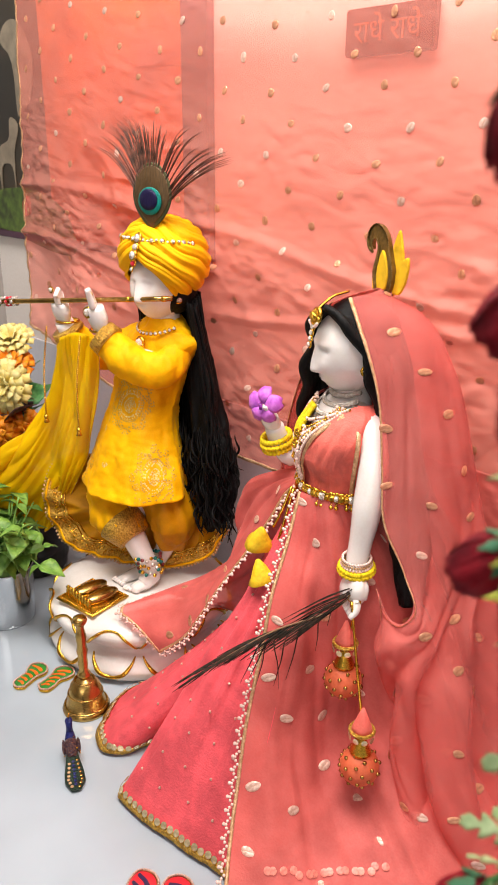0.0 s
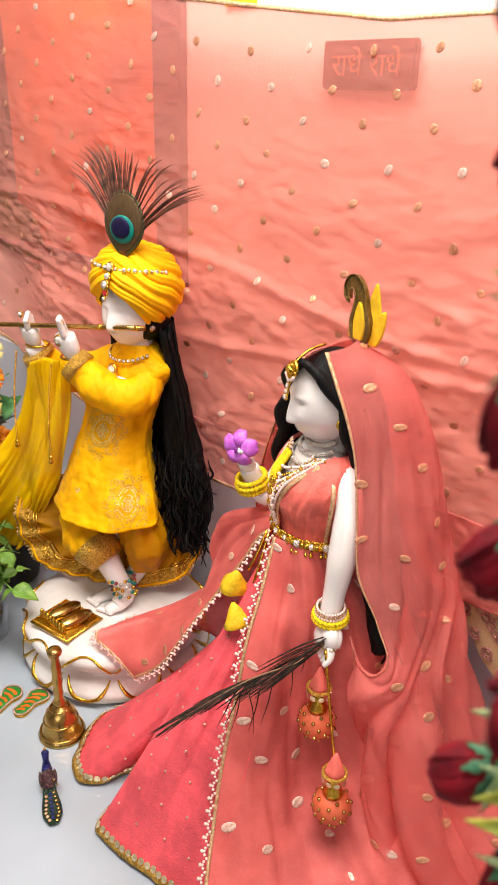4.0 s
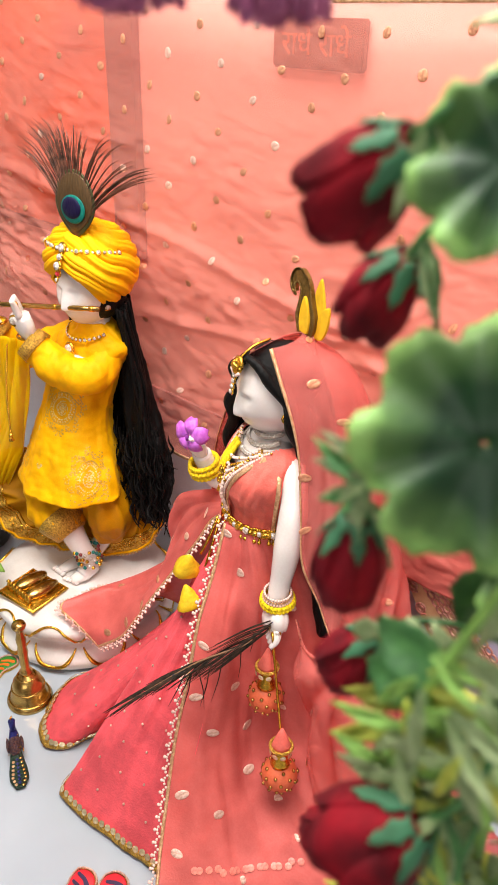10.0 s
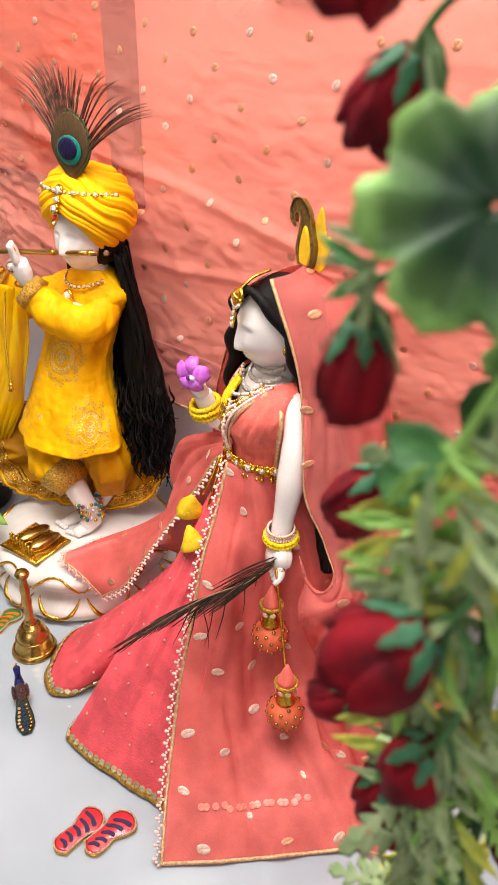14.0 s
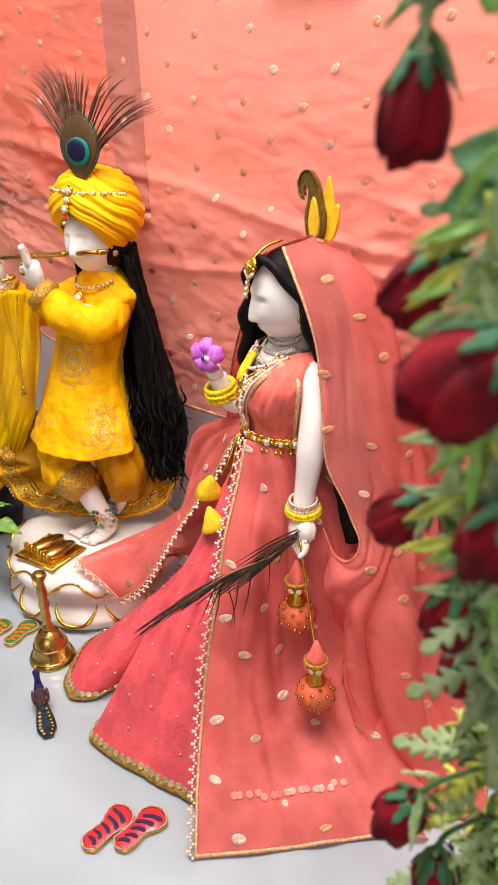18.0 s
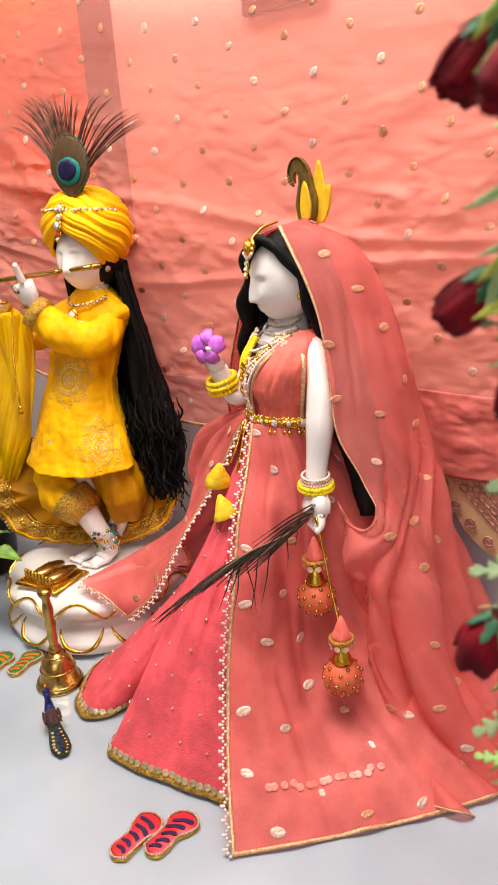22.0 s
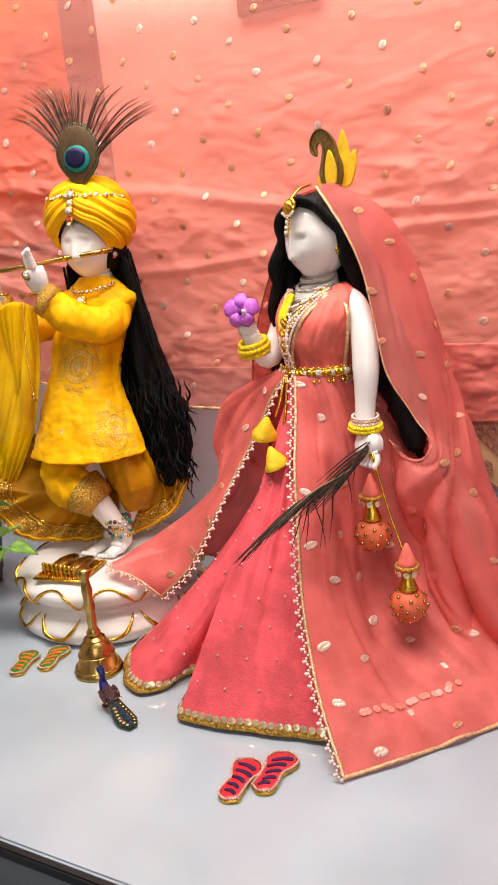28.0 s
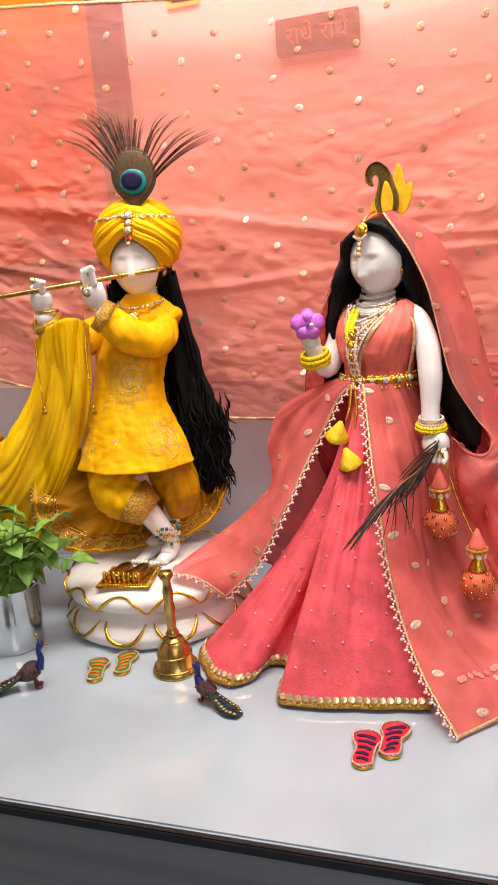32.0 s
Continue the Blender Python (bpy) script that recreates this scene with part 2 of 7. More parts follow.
class Geo:
    """Collects vertices and faces of one mesh."""

    def __init__(self):
        self.v, self.f = [], []

    def add(self, verts, faces):
        k = len(self.v)
        self.v.extend(tuple(map(float, p)) for p in verts)
        self.f.extend(tuple(i + k for i in q) for q in faces)
        return self

    def tube(self, path, r, seg=8, flat=1.0, up=None):
        """A tube along path; r may vary; flat squashes it along the second axis."""
        P = np.array(path, float)
        n = len(P)
        R = np.full(n, r) if np.isscalar(r) else np.interp(np.linspace(0, 1, n), np.linspace(0, 1, len(r)), r)
        T = np.gradient(P, axis=0)
        T /= np.maximum(np.linalg.norm(T, axis=1), 1e-9)[:, None]
        a = np.array(up if up is not None else ((0, 0, 1) if abs(T[0][2]) < 0.9 else (0, 1, 0)), float)
        a -= a @ T[0] * T[0]
        a /= np.linalg.norm(a)
        ang = np.linspace(0, 2 * math.pi, seg, endpoint=False)
        verts = []
        for i in range(n):
            a = a - a @ T[i] * T[i]
            a /= max(np.linalg.norm(a), 1e-9)
            b = np.cross(T[i], a)
            for w in ang:
                verts.append(P[i] + R[i] * (math.cos(w) * b + math.sin(w) * flat * a))
        faces = [(i * seg + j, i * seg + (j + 1) % seg, (i + 1) * seg + (j + 1) % seg, (i + 1) * seg + j) for i in range(n - 1) for j in range(seg)]
        faces += [tuple(range(seg - 1, -1, -1)), tuple((n - 1) * seg + j for j in range(seg))]
        return self.add(verts, faces)

    def ball(self, c, r, seg=12, rings=8, turn=None):
        r = np.full(3, r) if np.isscalar(r) else np.array(r, float)
        verts, faces = [V(0, 0, 1)], []
        for i in range(1, rings):
            th = math.pi * i / rings
            verts += [V(math.sin(th) * math.cos(p), math.sin(th) * math.sin(p), math.cos(th)) for p in np.linspace(0, 2 * math.pi, seg, endpoint=False)]
        verts.append(V(0, 0, -1))
        e = len(verts) - 1
        for j in range(seg):
            k = (j + 1) % seg
            faces.append((0, 1 + j, 1 + k))
            faces.append((e, e - seg + k, e - seg + j))
            faces += [(1 + i * seg + j, 1 + (i + 1) * seg + j, 1 + (i + 1) * seg + k, 1 + i * seg + k) for i in range(rings - 2)]
        A = np.array(turn.to_3x3()) if turn is not None else np.eye(3)
        return self.add([A @ (p * r) + np.array(c) for p in verts], faces)

    def lathe(self, prof, c=(0, 0, 0), seg=24, ripple=None):
        verts, n = [], len(prof)
        for r, z in prof:
            for w in np.linspace(0, 2 * math.pi, seg, endpoint=False):
                q = r * (ripple(w, z) if ripple else 1)
                verts.append((c[0] + q * math.cos(w), c[1] + q * math.sin(w), c[2] + z))
        faces = [(i * seg + j, i * seg + (j + 1) % seg, (i + 1) * seg + (j + 1) % seg, (i + 1) * seg + j) for i in range(n - 1) for j in range(seg)]
        faces += [tuple(range(seg - 1, -1, -1)), tuple((n - 1) * seg + j for j in range(seg))]
        return self.add(verts, faces)

    def slab(self, outline, th, turn=None):
        """A flat plate from a 2D outline, rounded a little at its rim."""
        n, verts = len(outline), []
        P = np.array(outline, float)
        c = P.mean(0)
        for s, z in ((0.94, 0), (1, 0.3 * th), (1, 0.75 * th), (0.94, th)):
            verts += [(*(c + (p - c) * s), z) for p in P]
        faces = [(i * n + j, i * n + (j + 1) % n, (i + 1) * n + (j + 1) % n, (i + 1) * n + j) for i in range(3) for j in range(n)]
        faces += [tuple(range(n - 1, -1, -1)), tuple(3 * n + j for j in range(n))]
        if turn is not None:
            verts = [turn @ Vector(p) for p in verts]
        return self.add(verts, faces)

    def box(self, lo, hi, bev=0.0):
        """A box with chamfered edges."""
        c, h = (np.array(lo) + np.array(hi)) / 2, (np.array(hi) - np.array(lo)) / 2
        bm = bmesh.new()
        bmesh.ops.create_cube(bm, size=2, matrix=Matrix.Translation(c) @ Matrix.Diagonal((*h, 1)))
        if bev:
            bmesh.ops.bevel(bm, geom=bm.edges[:], offset=bev, segments=2, affect="EDGES")
        bm.verts.index_update()
        self.add([v.co for v in bm.verts], [[v.index for v in f.verts] for f in bm.faces])
        bm.free()
        return self

    def grid(self, G, th=0.0008, wrap=False):
        """A cloth sheet with thickness from a grid of points."""
        nu, nv = G.shape[:2]
        N = normals(G)
        verts = list((G + N * th / 2).reshape(-1, 3)) + list((G - N * th / 2).reshape(-1, 3))
        k, faces = nu * nv, []
        for i in range(nu if wrap else nu - 1):
            i2 = (i + 1) % nu
            for j in range(nv - 1):
                q = (i * nv + j, i2 * nv + j, i2 * nv + j + 1, i * nv + j + 1)
                faces.append(q)
                faces.append(tuple(x + k for x in q[::-1]))
            for j in (0, nv - 1):
                faces.append((i * nv + j, i * nv + j + k, i2 * nv + j + k, i2 * nv + j) if j == 0 else (i * nv + j, i2 * nv + j, i2 * nv + j + k, i * nv + j + k))
        if not wrap:
            for i in (0, nu - 1):
                for j in range(nv - 1):
                    q = (i * nv + j, i * nv + j + 1, i * nv + j + 1 + k, i * nv + j + k)
                    faces.append(q if i == 0 else q[::-1])
        return self.add(verts, faces)


def normals(G):
    a, b = np.gradient(G, axis=0), np.gradient(G, axis=1)
    N = np.cross(a, b)
    return N / np.maximum(np.linalg.norm(N, axis=2), 1e-9)[:, :, None]


def drape(cols, nu, nv, disp=None):
    """A grid of points across smooth columns; disp(u, v) pushes it along its normal."""
    C = np.array([cr(c, nv) for c in cols])
    G = np.stack([cr(C[:, j], nu) for j in range(nv)], axis=1)
    if disp:
        N = normals(G)
        U, W = np.meshgrid(np.linspace(0, 1, nu), np.linspace(0, 1, nv), indexing="ij")
        G = G + N * disp(U, W)[:, :, None]
    return G


def wrinkle(nu, nv, fu, fv, seed):
    """Smooth uneven noise on a grid, in -1..1."""
    return np.array([[noise.fractal(Vector((fu * i / nu, fv * j / nv, seed)), 1.0, 2.0, 4) for j in range(nv)] for i in range(nu)])


def billow(U, W, n, seed, along=1.3, sway=0.3, sharp=0.75):
    """Cloth folds on a grid: rounded backs with narrow valleys, running mostly along W; about -1..1."""
    out = np.zeros(U.shape)
    for k in np.ndindex(U.shape):
        w = W[k]
        out[k] = abs(noise.noise(Vector((n * U[k] + sway * math.sin(5 * w + seed), along * w, seed)))) ** sharp
    return 2.6 * out - 1.0


def scatter_dots(parent, G, N, gap, seed, meshes, share, stretch=1.2, keep=None):
    """Foil dots strewn evenly over a cloth grid, about gap apart."""
    rd, kept = random.Random(seed), []
    cells = [(i, j) for i in range(3, G.shape[0] - 3, 2) for j in range(2, G.shape[1] - 2, 2)]
    rd.shuffle(cells)
    for i, j in cells:
        p = G[i, j]
        if (keep is None or keep(p)) and all((p[0] - q[0]) ** 2 + (p[1] - q[1]) ** 2 + (p[2] - q[2]) ** 2 > gap * gap for q in kept):
            kept.append(p)
            piece("foil_dot", meshes[0] if rd.random() < share else meshes[1], parent, frame_at(p + N[i, j] * 0.0007, N[i, j], rd.uniform(-25, 25)) @ Matrix.Diagonal((rd.uniform(0.8, 1.1) * stretch, rd.uniform(0.65, 0.95), 1, 1)))


def obj(name, g, m, parent=None, label="", smooth=True, at=None):
    me = bpy.data.meshes.new(name)
    me.from_pydata(g.v, [], g.f)
    me.update()
    if smooth:
        me.polygons.foreach_set("use_smooth", [True] * len(me.polygons))
    if m is not None:
        me.materials.append(m)
    ob = new(name, me)
    if parent is not None:
        ob.parent = parent
    if at is not None:
        ob.matrix_basis = at
    if label:
        ob["label"] = label
    return ob


def piece(name, data, parent, at):
    ob = new(name, data)
    ob.parent = parent
    ob.matrix_basis = at
    return ob


def empty(name, label, category, group="", at=(0, 0, 0)):
    ob = new(name)
    ob.empty_display_size = 0.02
    ob.location = at
    return tagged(ob, label, category, group)


def frame_at(p, n, spin=0.0):
    """A pose at p whose z points along n."""
    return Matrix.Translation(Vector(p)) @ Vector(n).to_track_quat("Z", "Y").to_matrix().to_4x4() @ pose(0, 0, 0, 0, 0, spin)


def ribbon(G, edge, width, lift=0.0008):
    """A strip of trim along an edge of a grid: edge 'u0', 'u1', 'v0' or 'v1'."""
    N = normals(G)
    A, M = (G, N) if edge[0] == "v" else (G.transpose(1, 0, 2), N.transpose(1, 0, 2))
    if edge[1] == "1":
        A, M = A[:, ::-1], M[:, ::-1]
    base, nn = A[:, 0], M[:, 0]
    way = A[:, 1] - base
    way /= np.maximum(np.linalg.norm(way, axis=1), 1e-9)[:, None]
    S = np.stack([base - way * width * 0.1 + nn * lift, base + way * width * 0.45 + nn * (lift + 0.0003), base + way * width * 0.9 + nn * lift], axis=1)
    return Geo().grid(S, 0.0006)


# ---- the shelf and the room ----
WALL_Y, SHELF_FRONT = 0.405, -0.186
tagged(obj("shelf_top", Geo().box((-0.86, SHELF_FRONT + 0.004, -0.03), (1.2, WALL_Y, 0.0), 0.002), SHELFTOP, smooth=False), "glossy white stone shelf top under the figures", "shelf", kind="structure")
tagged(obj("edge_band", Geo().box((-0.86, SHELF_FRONT - 0.004, -0.0115), (1.2, SHELF_FRONT + 0.0035, -0.0005), 0.0015), BLACK, smooth=False), "black band along the front edge of the shelf", "trim", kind="structure")
tagged(obj("cabinet_front", Geo().box((-0.86, SHELF_FRONT - 0.001, -0.85), (1.2, SHELF_FRONT + 0.0035, -0.0122), 0.0008), STEEL, smooth=False), "brushed dark steel front below the shelf", "cabinet", kind="structure")
tagged(obj("wall_back", Geo().box((-0.9, WALL_Y, -0.85), (2.2, WALL_Y + 0.12, 1.9)), WALLPAINT, smooth=False), "cream painted back wall behind the curtain", "wall", kind="structure")
tagged(obj("wall_dado", Geo().box((-0.9, WALL_Y - 0.004, 0.0005), (1.2, WALL_Y, 0.3)), mat("pale_grey_wall_tile", "ccd1da", 0.3, var=0.05, scale=6, bump=0.03), smooth=False), "pale grey tiled strip of wall above the shelf", "wall", kind="structure")
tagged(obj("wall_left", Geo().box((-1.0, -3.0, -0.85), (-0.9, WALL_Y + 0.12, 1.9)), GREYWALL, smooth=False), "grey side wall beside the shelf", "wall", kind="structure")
tagged(obj("wall_right", Geo().box((2.2, -3.0, -0.85), (2.3, WALL_Y + 0.12, 1.9)), WALLPAINT, smooth=False), "cream painted side wall", "wall", kind="structure")
tagged(obj("wall_front", Geo().box((-1.0, -3.1, -0.85), (2.3, -3.0, 1.9)), WALLPAINT, smooth=False), "cream painted wall across the room", "wall", kind="structure")
tagged(obj("floor", Geo().box((-1.0, -3.1, -0.9), (2.3, WALL_Y + 0.12, -0.85)), mat("blue_grey_floor_tile", "8f98a2", 0.35, var=0.08, scale=4, bump=0.03), smooth=False), "grey floor in front of the shelf", "floor", kind="structure")
tagged(obj("ceiling", Geo().box((-1.0, -3.1, 1.9), (2.3, WALL_Y + 0.12, 2.0)), WALLPAINT, smooth=False), "white ceiling", "ceiling", kind="structure")

# ---- curtain, painting and sign on the back wall ----
CX0, CX1 = -0.652, 0.78


def curtain_top(x):
    return np.interp(x, [-0.7, -0.45, -0.18, 0.06, 0.3, 0.8], [0.892, 0.863, 0.832, 0.804, 0.807, 0.837])


def curtain_hem(x):
    return np.interp(x, [-0.7, -0.54, -0.35, -0.19, 0.0, 0.24, 0.4, 0.8], [0.37, 0.34, 0.285, 0.256, 0.246, 0.239, 0.242, 0.26])


nu, nv = 380, 230
xs = np.linspace(CX0, CX1, nu)
ws = wrinkle(nu, nv, 11, 4, 3.1), 1 - 2 * np.abs(wrinkle(nu, nv, 10, 7, 8.7)) ** 0.55, 2 * np.abs(wrinkle(nu, nv, 34, 21, 5.2)) ** 0.7 - 1, wrinkle(nu, nv, 5, 3, 1.4)
CG = np.zeros((nu, nv, 3))
for i, x in enumerate(xs):
    zt, zb = float(curtain_top(x)), float(curtain_hem(x))
    for j in range(nv):
        v = j / (nv - 1)
        z = zt + (zb - zt) * v
        low = min(1, max(0.12, 1.5 * v - 0.1))
        crease = 0.0045 * max(0.0, 1 - abs(v - 0.52 - 0.05 * math.sin(x * 5) + 0.05 * x) / 0.02) + 0.004 * max(0.0, 1 - abs(v - 0.63 + 0.12 * x + 0.02 * math.sin(x * 9)) / 0.018)
        y = 0.369 - 0.022 * v**1.3 + 0.03 * x - low * (0.011 * ws[0][i, j] + 0.0085 * ws[1][i, j] * (0.2 + 1.4 * max(0.0, ws[3][i, j] + 0.15)) + 0.0042 * ws[2][i, j] * (0.35 + max(0.0, ws[0][i, j] + 0.3)) + 1.8 * crease)
        y -= 0.02 * math.exp(-((x + 0.45) / 0.2) ** 2) * v
        CG[i, j] = (x + 0.004 * ws[1][i, j], y, z)
curtain = tagged(obj("curtain", Geo().grid(CG, 0.0006), CURTAIN), "creased sheer coral curtain with foil dots on the wall", "curtain")
CN = normals(CG)
if CN[nu // 2, nv // 2][1] > 0:
    CN = -CN
for edge, name in (("v1", "hem_trim"), ("v0", "top_trim"), ("u0", "side_trim")):
    obj(name, ribbon(CG, edge, 0.0045, -0.0008), PALEGOLD, curtain, "thin gold edging")
second = CG[207:, 191:].copy()
second[:, :, 1] -= 0.002
obj("hem_fold", Geo().grid(second, 0.0006), mat("doubled_coral_cloth", "e87a6e", 0.55, var=0.12, scale=9, bump=0.4, fine=160, clear=0.25), curtain, "doubled darker cloth along the hem")


def butti_mesh(name, r, m, h=0.0012):
    g = Geo()
    g.lathe([(r * 1.0, 0.0), (r * 0.93, h * 0.35), (r * 0.7, h * 0.7), (r * 0.4, h * 0.75), (r * 0.1, h * 0.9)], seg=12, ripple=lambda w, z: 1 + 0.03 * math.sin(3 * w + 1))
    me = bpy.data.meshes.new(name)
    me.from_pydata(g.v, [], g.f)
    me.materials.append(m)
    return me


BUTTI, BUTTI_SILVER = butti_mesh("foil_dot", 0.0053, FOIL, 0.0008), butti_mesh("silver_dot", 0.0053, SILVER, 0.0008)
rng = random.Random(4)
for j in range(-6, 14):
    for i in range(-10, 12):
        x = -0.033 + i * 0.0785 + (0.0375 if j % 2 else 0.0) - 0.001 * j + rng.uniform(-0.003, 0.003)
        z = 0.705 - j * 0.0355 + 0.2 * (x - 0.05) ** 2 * (1 if x < 0.3 else 0.3) + rng.uniform(-0.003, 0.003)
        u, v = (x - CX0) / (CX1 - CX0), (curtain_top(x) - z) / (curtain_top(x) - curtain_hem(x))
        if 0.01 < u < 0.99 and 0.02 < v < 0.97:
            a, b = int(u * (nu - 1)), int(v * (nv - 1))
            piece("foil_dot", BUTTI_SILVER if rng.random() < 0.3 else BUTTI, curtain, frame_at(CG[a, b] + CN[a, b] * 0.0004, CN[a, b], rng.uniform(0, 90)) @ Matrix.Diagonal((rng.uniform(0.85, 1.15), rng.uniform(0.75, 1.0), 1, 1)))

art = empty("painting", "dark framed painting with pale shapes on a green mound", "painting")
obj("canvas", Geo().box((-0.885, 0.397, 0.50), (-0.672, 0.4045, 0.96)), PAINTING, art, smooth=False)
obj("canvas", Geo().box((-0.6718, 0.397, 0.50), (-0.31, 0.4045, 0.96)), mat("amber_painting", "ec7e14", 0.35, var=0.35, scale=9, bump=0.05, hex2="a84c14"), art, "amber brown part of the picture", smooth=False)
g = Geo()
for lo, hi in (((-0.89, 0.392, 0.49), (-0.255, 0.4045, 0.502)), ((-0.308, 0.392, 0.5025), (-0.255, 0.4045, 0.97)), ((-0.89, 0.392, 0.5025), (-0.884, 0.4045, 0.97))):
    g.box(lo, hi, 0.001)
obj("frame", g, mat("brown_frame_wood", "4a2a40", 0.4, var=0.2, scale=30, bump=0.1), art, "narrow dark frame", smooth=False)
PALE = mat("pale_paint", "857a68", 0.5, var=0.2, scale=40, bump=0.05)
MOUND = mat("green_paint", "56702a", 0.5, var=0.3, scale=60, bump=0.05, hex2="2f3d18")
REDPAINT = mat("red_paint", "a3402c", 0.5, var=0.3, scale=60, bump=0.05)


def blot(name, pts, m, y):
    o = cr([*pts, pts[0]], 40)[:-1]
    obj(name, Geo().slab([(p[0], p[1]) for p in o], 0.0012, pose(0, y, 0, 90, 0, 0)), m, art, smooth=False)


blot("pale_shape", [(-0.845, 0.56), (-0.838, 0.65), (-0.80, 0.665), (-0.79, 0.70), (-0.765, 0.69), (-0.785, 0.64), (-0.79, 0.56), (-0.80, 0.62), (-0.83, 0.62)], PALE, 0.3965)
blot("pale_shape", [(-0.76, 0.70), (-0.775, 0.80), (-0.80, 0.82), (-0.78, 0.845), (-0.75, 0.85), (-0.70, 0.80), (-0.72, 0.72)], PALE, 0.3965)
blot("green_mound", [(-0.88, 0.505), (-0.87, 0.565), (-0.80, 0.58), (-0.7, 0.575), (-0.62, 0.54), (-0.60, 0.505)], MOUND, 0.3955)
blot("red_mark", [(-0.77, 0.53), (-0.765, 0.56), (-0.745, 0.568), (-0.74, 0.54)], REDPAINT, 0.394)

sign = empty("wall_sign", "dark red sign plate with raised lettering behind the curtain", "sign")
SIGNRED = mat("dark_red_plate", "38090d", 0.5, var=0.15, scale=40, bump=0.1)
obj("plate", Geo().box((-0.031, 0.393, 0.742), (0.082, 0.4035, 0.788), 0.002), SIGNRED, sign, smooth=False)
txt = bpy.data.curves.new("lettering", "FONT")
txt.body, txt.size, txt.extrude, txt.align_x, txt.align_y = "राधे राधे", 0.03, 0.0008, "CENTER", "CENTER"
txt.materials.append(mat("dull_gold_lettering", "a8683e", 0.5, 0.3, var=0.2, scale=60, bump=0.1))
word = new("lettering", txt)
word.parent = sign
word.matrix_basis = pose(0.0255, 0.3915, 0.764, 90, 0, 0)
word["label"] = "pale gold lettering"

tag = empty("wall_tag", "small yellow and black printed tag on the wall", "tag")
TX, TZ = -0.162, 0.839
obj("plate", Geo().box((TX - 0.024, 0.4005, TZ - 0.012), (TX + 0.024, 0.4048, TZ + 0.03), 0.001), mat("yellow_print", "efd22a", 0.4, var=0.08, scale=40, bump=0.02), tag, smooth=False)
for k, w in enumerate((0.016, 0.013, 0.017)):
    obj("print_bar", Geo().box((TX - w, 0.3996, TZ - 0.005 + 0.011 * k), (TX + w, 0.4003, TZ + 0.0005 + 0.011 * k)), BLACK, tag, smooth=False)

# ornament card standing at the wall under the curtain
card = empty("ornament_card", "beige gift packet with beaded pink ornaments against the wall", "packet")
CARD = mat("tan_card", "d9b184", 0.5, var=0.1, scale=20, bump=0.1)
ROSEGOLD = mat("rose_gold_beads", "c98f80", 0.35, 0.5, var=0.25, scale=300, bump=0.4, rand=0.2)
LILAC = mat("lilac_card", "b9b4cc", 0.4, var=0.05, scale=20, bump=0.05)
UPRIGHT = pose(0, 0.4005, 0, 90, 0, 0)
obj("backing", Geo().slab([(0.198, 0.264), (0.216, 0.232), (0.257, 0.168), (0.283, 0.146), (0.33, 0.132), (0.47, 0.2), (0.47, 0.264)], 0.032, UPRIGHT), CARD, card, smooth=False)
obj("panel", Geo().slab([(0.284, 0.262), (0.286, 0.238), (0.31, 0.2), (0.36, 0.17), (0.46, 0.21), (0.46, 0.262)], 0.033, UPRIGHT), LILAC, card, smooth=False)
ring = Geo().tube([V(0.0052 * math.cos(a), 0.0038 * math.sin(a), 0) for a in np.linspace(0, 2 * math.pi, 13)], 0.0014, 6)
rings = bpy.data.meshes.new("bead_ring")
rings.from_pydata(ring.v, [], ring.f)
rings.materials.append(ROSEGOLD)
coil = Geo().tube([V((0.002 + 0.0005 * a) * math.cos(a), (0.002 + 0.0005 * a) * math.sin(a), 0.001) for a in np.linspace(0, 12, 40)], 0.0013, 6)
coils = bpy.data.meshes.new("coil_ring")
coils.from_pydata(coil.v, [], coil.f)
coils.materials.append(ROSEGOLD)
for k in range(48):
    row, a = k % 4, (k // 4) / 11
    piece("bead_ring", rings, card, UPRIGHT @ pose(0.245 + 0.075 * a + 0.0075 * row, 0.236 - 0.072 * a + 0.007 * row, 0.0335, 0, 0, -45))
for x, z in ((0.235, 0.224), (0.25, 0.2), (0.268, 0.182), (0.228, 0.246), (0.289, 0.164)):
    piece("coil_ring", coils, card, UPRIGHT @ pose(x, z, 0.0335))

# ---- marble lotus base with the flute player ----
LC = V(-0.214, 0.222, 0.0)
lotus = empty("lotus_base", "white marble lotus pedestal with gold petal lines on the shelf", "pedestal", at=(0, 0, 0))


def lotus_r(z):
    return np.interp(z, [0, 0.006, 0.018, 0.032, 0.041, 0.046, 0.056, 0.068, 0.076, 0.081], [0.119, 0.127, 0.130, 0.121, 0.108, 0.110, 0.126, 0.127, 0.118, 0.104])


